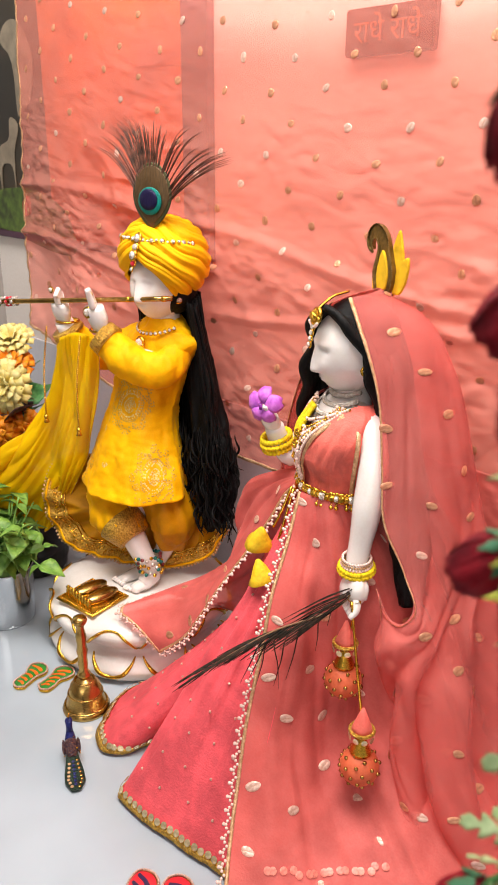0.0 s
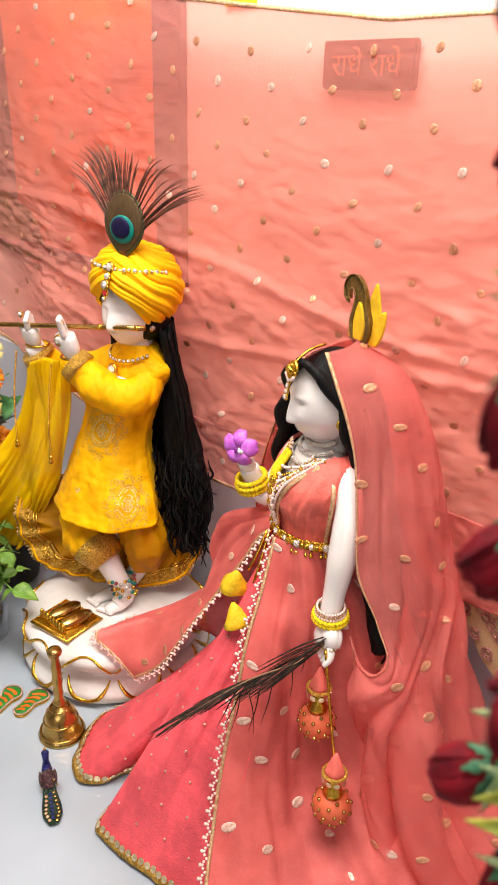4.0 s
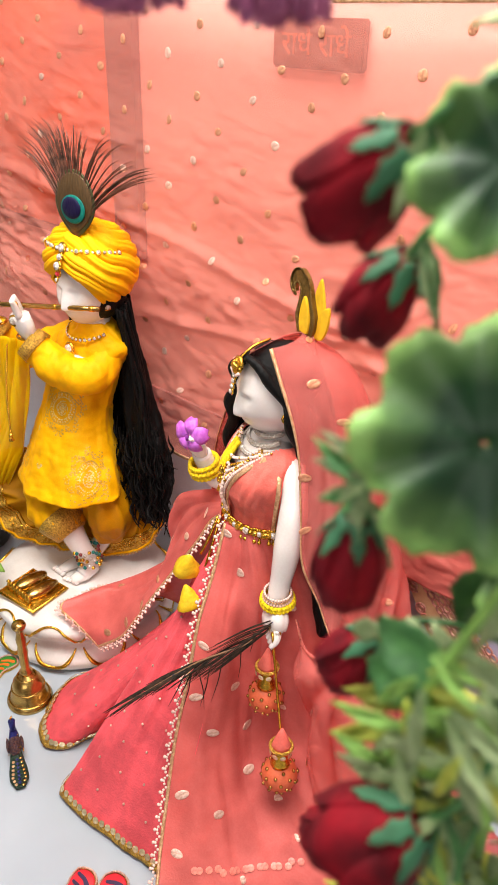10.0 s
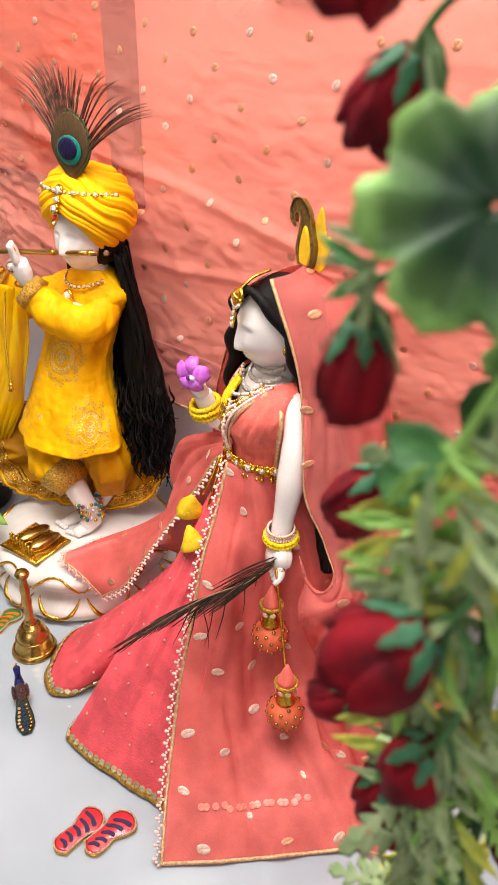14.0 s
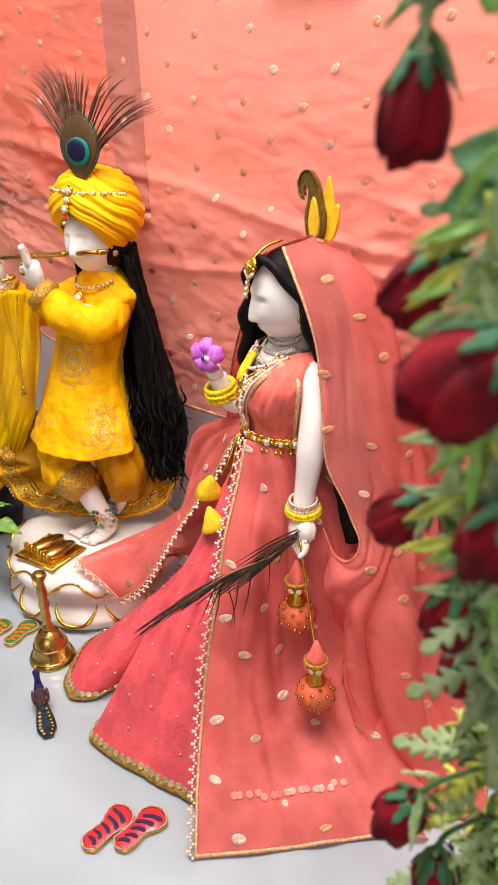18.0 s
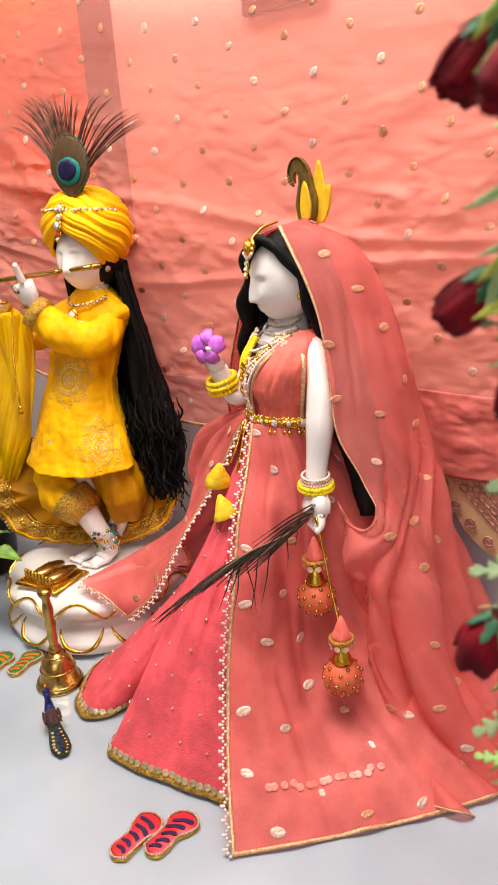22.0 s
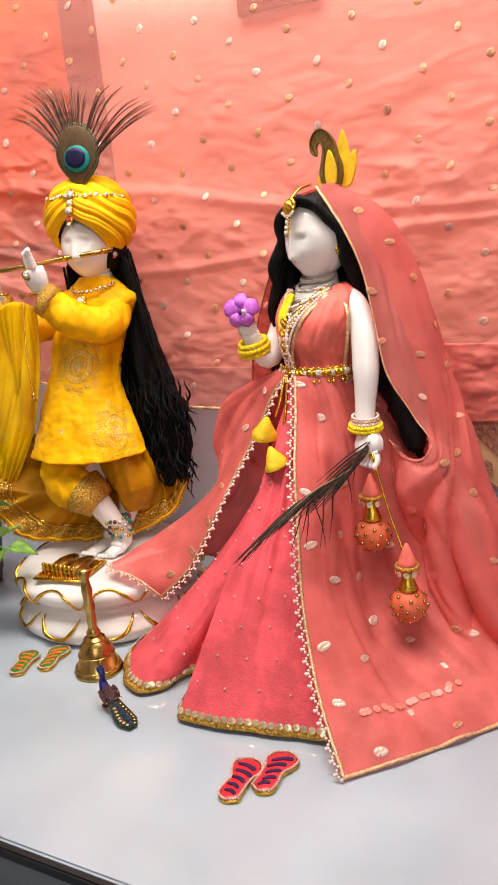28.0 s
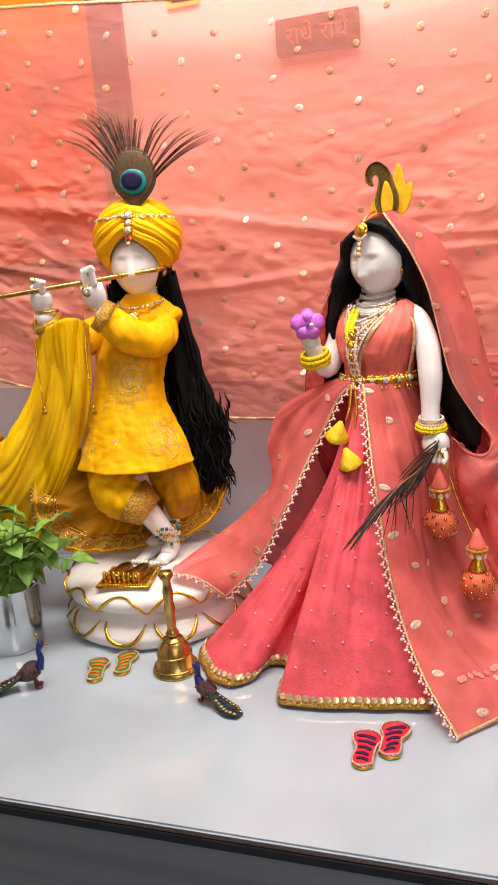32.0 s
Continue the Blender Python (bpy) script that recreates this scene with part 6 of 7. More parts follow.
rg = random.Random(77)
d = ax / np.linalg.norm(ax)
sd = np.cross(d, V(0, 0, 1))
for k in range(110):
    t = (k + rg.random()) / 110 * 0.9
    a = quill[int(t * 29)]
    ln = 0.062 * (1.15 - 0.6 * t) * rg.uniform(0.8, 1.1)
    side = (1 if k % 2 else -1) * 0.2 * (1 - 0.35 * t) * rg.uniform(0.55, 1.1)
    way = d + sd * side + V(0, 0, rg.uniform(-0.05, 0.02))
    obj("barb", Geo().tube(cr([a, a + (d + sd * side * 1.5) * ln * 0.35, a + way * ln + V(0, 0, -0.003)], 8), [0.0004, 0.0006, 0.0005, 0.0002], 5), DARKBARB, pf)
for k in range(8):
    a = quill[int(rg.uniform(1, 15))]
    e = a + d * rg.uniform(0.015, 0.05) + V(rg.uniform(-0.008, 0.01), rg.uniform(-0.012, 0.0), rg.uniform(-0.06, -0.025))
    obj("barb", Geo().tube(cr([a, a + d * 0.022 + V(0, 0, -0.004), a * 0.4 + e * 0.6 + d * 0.008, e], 14), [0.0005, 0.0007, 0.0006, 0.0002], 5), DARKBARB, pf)
obj("eye", Geo().ball(h0 + ax * 0.62 + V(0, 0, 0.003), (0.009, 0.003, 0.002), 14, 8, look((0, 0, 0), tuple(ax)) @ pose(0, 0, 0, 0, 90, 0)), mat("dim_blue_eye", "1d2442", 0.4, 0.3, var=0.3), pf)

# ---- small things on the shelf ----
bell = empty("hand_bell", "brass hand bell with turned handle standing on the shelf", "bell", at=(-0.127, 0.068, 0))
obj("cup", Geo().lathe([(0.0285, 0.0), (0.029, 0.003), (0.0265, 0.006), (0.0225, 0.013), (0.0205, 0.024), (0.018, 0.034), (0.012, 0.041), (0.007, 0.044), (0.005, 0.046)], seg=40), BRASS, bell)
obj("handle", Geo().lathe([(0.005, 0.044), (0.0078, 0.047), (0.0085, 0.05), (0.0065, 0.053), (0.0052, 0.058), (0.0062, 0.064), (0.0055, 0.075), (0.0068, 0.083), (0.0054, 0.092), (0.0066, 0.103), (0.005, 0.112), (0.0047, 0.118), (0.0078, 0.122), (0.0092, 0.126), (0.0076, 0.1295), (0.002, 0.131)], seg=28), BRASS, bell)
for z, r in ((0.0075, 0.0262), (0.0235, 0.0208), (0.0415, 0.0122)):
    obj("ring", Geo().tube([V(r * math.cos(a), r * math.sin(a), z) for a in np.linspace(0, 2 * math.pi, 41)], 0.0011, 6), BRASS, bell)


def sole(w=1.0):
    return [(p[0], p[1]) for p in cr([(-0.010, -0.024, 0), (0.0, -0.029, 0), (0.010, -0.024, 0), (0.011, -0.012, 0), (0.009, 0.0, 0), (0.014, 0.012, 0), (0.015, 0.022, 0), (0.004, 0.03, 0), (-0.010, 0.027, 0), (-0.016, 0.016, 0), (-0.011, 0.002, 0), (-0.010, -0.012, 0), (-0.010, -0.024, 0)], 48)[:-1]]


def footprint(label, base, stripe, at, mirror):
    """A small enamelled sole: tray, beaded rim, curved stripes."""
    o = empty("footprint_charm", label, "ornament", "footprint charms")
    k = -1 if mirror else 1
    out = [(x * k, y) for x, y in sole()]
    obj("tray", Geo().slab(out, 0.0045), GOLD, o)
    obj("enamel", Geo().slab([(x * 0.86, y * 0.9) for x, y in out], 0.0014, pose(0, 0, 0.0043)), base, o)
    for i, (cx, cy, ln, an) in enumerate(((0.0, 0.017, 0.021, 20), (-0.001, 0.008, 0.019, 22), (0.0, -0.001, 0.015, 24), (0.001, -0.010, 0.013, 24), (0.0, -0.018, 0.012, 24))):
        M = pose(cx * k, cy, 0.0058, 0, 0, an * k)
        obj("stripe", Geo().slab([np.array((M @ Vector((q[0], q[1], 0)))[:2]) for q in cr([(-ln / 2, -0.001, 0), (0, 0.0028, 0), (ln / 2, 0.001, 0), (ln / 2, -0.001, 0), (0, -0.0012, 0), (-ln / 2, -0.0028, 0), (-ln / 2, -0.001, 0)], 20)[:-1]], 0.0008, pose(0, 0, 0.0058)), stripe, o, smooth=False)
    g = Geo()
    for p in cr([(x * 0.95, y * 0.96, 0.0055) for x, y in (*out, out[0])], 60)[:-1]:
        g.ball(p, 0.0014, 6, 5)
    obj("bead_rim", g, SILVER, o)
    o.matrix_basis = at


S1 = Matrix.Diagonal((0.92, 0.92, 1, 1))
footprint("green and orange enamel footprint charm with beaded rim", GREEN, ORANGE, pose(-0.196, 0.066, 0, 0, 0, 12) @ S1, False)
footprint("green and orange enamel footprint charm with beaded rim", GREEN, ORANGE, pose(-0.224, 0.045, 0, 0, 0, 20) @ S1, True)
footprint("red and dark blue enamel footprint charm with beaded rim", RED, INK, pose(0.149, -0.028, 0, 0, 0, -4), False)
footprint("red and dark blue enamel footprint charm with beaded rim", RED, INK, pose(0.124, -0.048, 0, 0, 0, 2), True)

# gold plate with a pair of raised feet on the lotus
plate = empty("gold_plate", "square gold plate with raised slippers and bead row", "plate", at=(-0.216, 0.142, 0.0825))
PM = pose(0, 0, 0, 0, 0, 8)
obj("tray", Geo().slab([tuple((PM @ Vector((x, y, 0)))[:2]) for x, y in ((-0.036, -0.032), (0.036, -0.032), (0.036, 0.032), (-0.036, 0.032))], 0.004), GOLD, plate)
for s in (-1, 1):
    obj("slipper", Geo().ball((0.013 * s, 0.006, 0.008), (0.0115, 0.026, 0.008), 18, 12), BRASS, plate, "polished brass slipper")
for k in range(8):
    g = Geo()
    g.lathe([(0.0032, 0.0), (0.0025, 0.004), (0.0036, 0.007), (0.002, 0.01), (0.0032, 0.0125), (0.0008, 0.015)], (-0.0245 + 0.007 * k, -0.021, 0.004), 10)
    obj("finial", g, GOLD, plate)
g = Geo()
for t in np.linspace(-0.033, 0.033, 20):
    for q in ((t, -0.029), (t, 0.029), (-0.033, t * 0.88), (0.033, t * 0.88)):
        g.ball(np.array(PM @ Vector((*q, 0.0045))), 0.0014, 6, 5)
obj("beading", g, GOLD, plate)


def peacock(label, at):
    """A small enamelled metal bird ornament: body, neck, head, tail, feet."""
    o = empty("peacock_ornament", label, "ornament", "peacock ornaments")
    BLUE = mat("peacock_blue", "1d2368", 0.3, 0.2, var=0.25, scale=300, bump=0.4)
    BODY = mat("peacock_bronze", "6b4636", 0.35, 0.4, var=0.4, scale=400, bump=0.7, hex2="2c2038")
    TAIL = mat("peacock_green", "27402a", 0.35, 0.3, var=0.4, scale=350, bump=0.7, hex2="15211c")
    WINE = mat("wine_enamel", "55162a", 0.3, var=0.2, scale=100)
    g = Geo()
    g.tube(cr([(0.0, -0.012, 0.022), (0.0, -0.004, 0.021), (0.0, 0.012, 0.018), (0.0, 0.022, 0.016)], 14), [0.006, 0.0105, 0.0095, 0.005], 16)
    obj("body", g, BODY, o)
    g = Geo()
    g.tube(cr([(0, -0.011, 0.024), (0, -0.0155, 0.034), (0, -0.0135, 0.043), (0, -0.016, 0.049)], 14), [0.0075, 0.0052, 0.004, 0.0048], 14)
    g.ball((0, -0.0175, 0.0505), 0.0052, 12, 9)
    obj("neck", g, BLUE, o)
    obj("beak", Geo().tube([V(0, -0.0215, 0.0505), V(0, -0.0285, 0.0485)], [0.0022, 0.0004], 8), GOLD, o)
    g = Geo()
    for s in (-1, 0, 1):
        g.tube([V(0, -0.0155, 0.055), V(0.001 * s, -0.013 + 0.002 * s, 0.062)], [0.0006, 0.0004], 5)
        g.ball((0.001 * s, -0.013 + 0.002 * s, 0.0625), 0.0013, 6, 5)
    obj("comb", g, GOLD, o)
    g = Geo()
    g.tube(cr([(0, 0.012, 0.019), (0, 0.03, 0.012), (0, 0.05, 0.006), (0, 0.068, 0.0045), (0, 0.078, 0.004)], 18), [0.007, 0.0095, 0.0125, 0.013, 0.006], 16, 0.32)
    obj("tail", g, TAIL, o)
    rg = random.Random(2)
    for k in range(22):
        t = 0.028 + 0.0022 * k
        w = np.interp(t, [0.028, 0.06, 0.078], [0.006, 0.0105, 0.004])
        x = w * (-0.8, 0.0, 0.8)[k % 3]
        z = np.interp(t, [0.012, 0.03, 0.05, 0.068, 0.078], [0.0215, 0.0155, 0.0105, 0.009, 0.007])
        obj("tail_eye", Geo().ball((x, t, z - 0.0012 * abs(x) / 0.01), (0.0022, 0.003, 0.001), 10, 6), (BRASS, BLUE, PALEGOLD)[k % 3], o)
    for s in (-1, 1):
        obj("wing", Geo().ball((0.0095 * s, 0.004, 0.022), (0.0028, 0.013, 0.0065), 12, 8, pose(0, 0, 0, -14, 0, 0)), BODY, o)
        g = Geo()
        g.tube([V(0.004 * s, -0.002, 0.014), V(0.0045 * s, -0.004, 0.002)], [0.0026, 0.0022], 8)
        g.ball((0.0045 * s, -0.007, 0.0022), (0.0036, 0.0065, 0.0022), 10, 6)
        obj("foot", g, WINE, o)
    g = Geo()
    for k in range(26):
        a, z = rg.uniform(0, 6.28), rg.uniform(-0.012, 0.02)
        g.ball((0.0102 * math.cos(a), z, 0.0205 + 0.0098 * math.sin(a)), 0.0011, 6, 5)
    obj("enamel_dots", g, GOLD, o)
    o.matrix_basis = at


peacock("enamelled blue peacock ornament with spotted tail beside the bell", pose(-0.066, 0.009, 0, 0, 0, -117) @ Matrix.Diagonal((0.85, 0.7, 0.82, 1)))
peacock("enamelled blue peacock ornament near the steel tumbler", pose(-0.285, 0.0, 0, 0, 0, 118) @ Matrix.Diagonal((0.95, 0.8, 1.1, 1)))

# steel tumbler with basil
cup = empty("steel_tumbler", "polished steel tumbler used as a plant pot", "tumbler", at=(-0.375, 0.095, 0))
obj("body", Geo().lathe([(0.037, 0.0), (0.0385, 0.002), (0.039, 0.01), (0.0405, 0.05), (0.042, 0.086), (0.0432, 0.0885), (0.0425, 0.09), (0.0405, 0.088), (0.039, 0.05), (0.037, 0.006)], seg=48), BRIGHTSTEEL, cup)
obj("water", Geo().lathe([(0.039, 0.062), (0.001, 0.0622)], seg=32), mat("dark_water", "2c3020", 0.1, var=0.2), cup)
basil = empty("basil_plant", "bunch of fresh green basil in the steel tumbler", "plant")


def leaf_mesh(name, ln, wd, m, fold=0.25, droop=0.25, tooth=0.0):
    """A pointed leaf with a midrib fold, drooping tip and slightly toothed rim."""
    n, k, P = 10, 7, []
    for i in range(n):
        t = i / (n - 1)
        w = wd * math.sin(math.pi * min(1, 0.04 + 0.95 * t) ** 0.85) * (1 + tooth * (i % 2))
        P.append([(w * s, ln * t, fold * w * abs(s) ** 1.4 - droop * ln * t * t + 0.02 * ln * math.sin(9 * t + 3 * s)) for s in np.linspace(-1, 1, k)])
    g = Geo().grid(np.array(P), 0.0006)
    me = bpy.data.meshes.new(name)
    me.from_pydata(g.v, [], g.f)
    me.polygons.foreach_set("use_smooth", [True] * len(me.polygons))
    me.materials.append(m)
    return me


BASIL = [leaf_mesh("leaf", 0.037, 0.0145, LEAF, 0.35, 0.4, 0.06), leaf_mesh("leaf", 0.043, 0.017, LEAF, 0.3, 0.55, 0.06), leaf_mesh("leaf", 0.026, 0.0105, LEAF, 0.35, 0.3, 0.06)]
rg = random.Random(14)
for k in range(24):
    a = rg.uniform(-3.1, 3.1)
    r = rg.uniform(0.03, 0.09)
    tip = V(-0.356 + r * math.cos(a), 0.095 + r * math.sin(a) * 0.8, rg.uniform(0.125, 0.205))
    if k < 4:
        tip = V((-0.285, -0.27, -0.30, -0.262)[k], (0.085, 0.115, 0.06, 0.1)[k], (0.175, 0.15, 0.15, 0.125)[k])
    st = cr([(-0.375 + 0.015 * math.cos(a), 0.095 + 0.015 * math.sin(a), 0.05), (-0.375 + 0.45 * (tip[0] + 0.375), (0.095 + tip[1]) / 2, 0.125), tip], 14)
    obj("stem", Geo().tube(st, [0.0018, 0.0015, 0.001], 6), STEM, basil)
    for j in range(6, 14, 3):
        for s in (0, 1):
            az = math.degrees(a) + 90 * (j % 4 == 1) + 180 * s + rg.uniform(-30, 30)
            piece("leaf", rg.choice(BASIL), basil, Matrix.Translation(st[j]) @ pose(0, 0, 0, rg.uniform(-30, 35), rg.uniform(-25, 25), az) @ Matrix.Diagonal((1, 1, 1, 1)) @ Matrix.Scale(rg.uniform(0.65, 1.0), 4))

# flower vase at the far side
vase = empty("flower_arrangement", "arrangement of cream and orange artificial blooms in a dark pot", "flowers")
obj("pot", Geo().lathe([(0.05, 0.0), (0.056, 0.003), (0.066, 0.07), (0.074, 0.13), (0.077, 0.133), (0.074, 0.136), (0.068, 0.13), (0.06, 0.02)], (-0.49, 0.2, 0), 36), mat("dark_brown_pot", "2a211b", 0.4, var=0.2, scale=20), vase)
CREAM = mat("cream_petal", "e9dc9a", 0.6, var=0.1, scale=80, bump=0.2, hex2="d8c46a")
AMBER = mat("orange_petal", "ef9a12", 0.6, var=0.15, scale=80, bump=0.2, hex2="d8760a")
PLUM = mat("plum_leaf", "4a2a2a", 0.6, var=0.3, scale=80, bump=0.2)


def bloom(c, n, r, m, seed):
    rg, g = random.Random(seed), Geo()
    M = frame_at(c, n)
    for ring, (num, out, lift) in enumerate(((14, 1.0, 0.0), (13, 0.8, 0.25), (10, 0.58, 0.45), (7, 0.36, 0.6))):
        for k in range(num):
            a = 360 * k / num + 13 * ring + rg.uniform(-6, 6)
            P = []
            for i in range(5):
                t = i / 4
                w = r * 0.2 * (0.5 + 0.9 * t - 0.55 * t**3)
                P.append([np.array(M @ pose(0, 0, 0, 0, 0, a) @ Vector((r * out * (0.1 + 0.9 * t), w * s, r * (lift * t + 0.12 * math.sin(3 * t) - 0.1 * s * s + 0.1 * rg.uniform(-0.4, 0.4))))) for s in (-1, 0, 1)])
            g.grid(np.array(P), 0.0006)
    obj("bloom", g, m, vase)


for k, (c, n, r, m) in enumerate((((-0.515, 0.215, 0.372), (0.4, -0.5, 0.9), 0.036, CREAM), ((-0.455, 0.17, 0.322), (0.5, -0.8, 0.25), 0.04, CREAM), ((-0.50, 0.20, 0.34), (0.4, -0.3, 0.8), 0.038, AMBER), ((-0.475, 0.145, 0.262), (0.5, -0.8, 0.1), 0.04, AMBER), ((-0.455, 0.19, 0.245), (0.6, -0.7, 0.1), 0.038, AMBER), ((-0.5, 0.12, 0.222), (0.5, -0.8, 0.1), 0.038, AMBER), ((-0.55, 0.17, 0.30), (0.3, -0.8, 0.4), 0.038, AMBER), ((-0.56, 0.2, 0.35), (0.3, -0.6, 0.6), 0.036, CREAM))):
    bloom(c, n, r, m, k)
    obj("stem", Geo().tube(cr([V(*c) - V(*n) * 0.006, V(*c) * 0.5 + V(-0.49, 0.2, 0.11) * 0.5, (-0.49, 0.2, 0.1)], 10), 0.002, 6), STEM, vase)
FOL = [leaf_mesh("leaf", 0.05, 0.016, PLUM), leaf_mesh("leaf", 0.055, 0.02, LEAFDARK), leaf_mesh("leaf", 0.04, 0.01, LEAFGREY)]
for k in range(60):
    a = rg.uniform(0, 360)
    p = V(-0.49 + rg.uniform(-0.06, 0.05), 0.19 + rg.uniform(-0.06, 0.04), rg.uniform(0.14, 0.3))
    piece("leaf", rg.choice(FOL), vase, Matrix.Translation(p) @ pose(0, 0, 0, rg.uniform(-20, 60), rg.uniform(-30, 30), a))

# ---- rose garland hanging in front of the shelf ----
garland = empty("rose_garland", "hanging garland of dark red fabric roses and mixed leaves", "garland")
spine = cr([(0.50, -0.10, 1.9), (0.497, -0.098, 1.2), (0.494, -0.095, 0.85), (0.50, -0.095, 0.7), (0.503, -0.092, 0.55), (0.508, -0.09, 0.4), (0.505, -0.09, 0.26)], 90)
obj("vine", Geo().tube(spine, 0.0028, 8), STEM, garland)
obj("vine", Geo().tube(spine + np.array([[0.005 * math.sin(0.5 * k), 0.005 * math.cos(0.5 * k), 0] for k in range(90)]), 0.002, 7), LEAFDARK, garland)


def rose_bud(c, axis, h, seed, wide=1.0, flare=0.0):
    """A hanging rose bud of height h: overlapping petals, a jagged green cap and a stem."""
    rg = random.Random(seed)
    M = frame_at(c, axis, rg.uniform(0, 360))
    o = obj("rose", Geo().ball((0, 0, 0.02 * h), (0.2 * h * wide, 0.2 * h * wide, 0.42 * h), 14, 10), ROSE, garland, "dark red fabric rose", at=M)

    def girth(t):
        return h * wide * (0.10 + 0.25 * math.sin(min(1, t * 1.7) * math.pi / 2) - 0.05 * max(0, t - 0.6) / 0.4 + flare * max(0, t - 0.35) ** 1.5)

    for ring, (num, k0, up) in enumerate(((3, 0.72, 0.98), (4, 0.88, 0.94), (5, 1.0, 0.88))):
        for k in range(num):
            a0 = 2 * math.pi * (k + 0.4 * ring) / num + rg.uniform(-0.1, 0.1)
            wid, top, P = 3.6 / num, up + rg.uniform(-0.05, 0.05), []
            for i in range(9):
                t = i / 8
                row = []
                for s in np.linspace(-1, 1, 9):
                    a = a0 + wid * s * (0.75 + 0.25 * math.sin(math.pi * t))
                    r = k0 * girth(t * top) * (1 + 0.05 * s * (1 if k % 2 else -1)) + 0.0006 * math.sin(4 * s + k)
                    z = h * (-0.5 + top * t) - h * 0.1 * s * s * t**2 + 0.02 * h * math.sin(6 * s + 2 * k) * t
                    row.append((r * math.cos(a), r * math.sin(a), z))
                P.append(row)
            obj("petal", Geo().grid(np.array(P), 0.0006), ROSE, o)
    for k in range(6):
        a, P, ln = 2 * math.pi * k / 6, [], rg.uniform(0.28, 0.42)
        for i in range(9):
            t = i / 8
            w = 0.46 * max(0.02, 1 - t**1.4) * (1 + 0.28 * math.sin(15 * t + k))
            r = 1.05 * girth(ln * t) + 0.0008 + 0.03 * h * max(0, t - 0.5)
            P.append([(r * math.cos(a + w * s), r * math.sin(a + w * s), h * (-0.51 + ln * t)) for s in (-1, -0.5, 0, 0.5, 1)])
        obj("sepal", Geo().grid(np.array(P), 0.0006), SEPAL, o)
    e = np.array(M.inverted() @ Vector(spine[np.argmin(np.abs(spine[:, 2] - c[2] - 0.035))]))
    obj("stem", Geo().tube(cr([(0, 0, -h * 0.48), (0, 0, -h * 0.75), e * 0.6 + V(0, 0, -h * 0.5), e], 14), [0.0016, 0.0011, 0.0011], 7), LEAFDARK, o)
    return o


SEPAL = mat("deep_green_sepal", "3f7c58", 0.65, var=0.25, scale=90, bump=0.3, fine=600, hex2="2a5a3a")
# centre, axis, height, width factor, flare
ROSES = [((0.457, -0.1215, 0.654), (-0.05, 0, -1), 0.031, 1.0, 0.0), ((0.4515, -0.102, 0.599), (-0.5, -0.1, -0.8), 0.031, 1.0, 0.0), ((0.491, -0.145, 0.588), (-0.6, -0.2, -0.75), 0.035, 1.2, 0.1), ((0.456, -0.11, 0.515), (-0.65, 0, -0.7), 0.028, 1.05, 0.0), ((0.5, -0.13, 0.532), (-0.3, 0.1, -0.9), 0.031, 1.05, 0.0), ((0.48, -0.112, 0.482), (-0.2, 0, -1), 0.031, 0.95, 0.0), ((0.481, -0.094, 0.446), (-0.2, 0, -1), 0.028, 1.0, 0.0), ((0.47, -0.118, 0.372), (-0.4, 0, -0.9), 0.031, 1.05, 0.0), ((0.486, -0.11, 0.335), (0.0, 0, -1), 0.032, 1.0, 0.0), ((0.4455, -0.114, 0.757), (-0.72, 0.1, -0.62), 0.0305, 1.1, 0.3), ((0.436, -0.088, 0.7195), (-0.5, 0, -0.85), 0.031, 1.0, 0.0), ((0.52, -0.08, 0.66), (0.5, 0.2, -0.8), 0.034, 0.95, 0.0), ((0.53, -0.07, 0.56), (0.5, 0.2, -0.8), 0.034, 0.95, 0.0), ((0.50, -0.06, 0.82), (0, 0.4, -0.9), 0.036, 0.95, 0.0), ((0.525, -0.08, 0.46), (0.4, 0.2, -0.9), 0.034, 0.95, 0.0)]
for k, (c, a, h, wide, flare) in enumerate(ROSES):
    rose_bud(c, a, h, 200 + k, wide, flare)



def lobed_leaf(name, size, m):
    """A broad fabric leaf with a deeply scalloped rim."""
    n, P = 60, []
    rim = []
    for k in range(n):
        a = 2 * math.pi * k / n
        r = size * (0.72 + 0.25 * abs(math.sin(3.5 * a + 0.5)) ** 0.6 + 0.03 * math.sin(21 * a))
        rim.append((r * math.cos(a), r * math.sin(a)))
    G = np.zeros((n, 7, 3))
    for k, (x, y) in enumerate(rim):
        for j in range(7):
            t = 0.03 + 0.97 * j / 6
            a = 2 * math.pi * k / n
            G[k, j] = (x * t, y * t, size * (0.18 * t * t * math.cos(2 * a) + 0.15 * math.sin(7 * a + 1 + 0.6 * math.sin(2 * a)) * t * t))
    g = Geo().grid(G, 0.0008, wrap=True)
    me = bpy.data.meshes.new(name)
    me.from_pydata(g.v, [], g.f)
    me.polygons.foreach_set("use_smooth", [True] * len(me.polygons))
    me.materials.append(m)
    return me


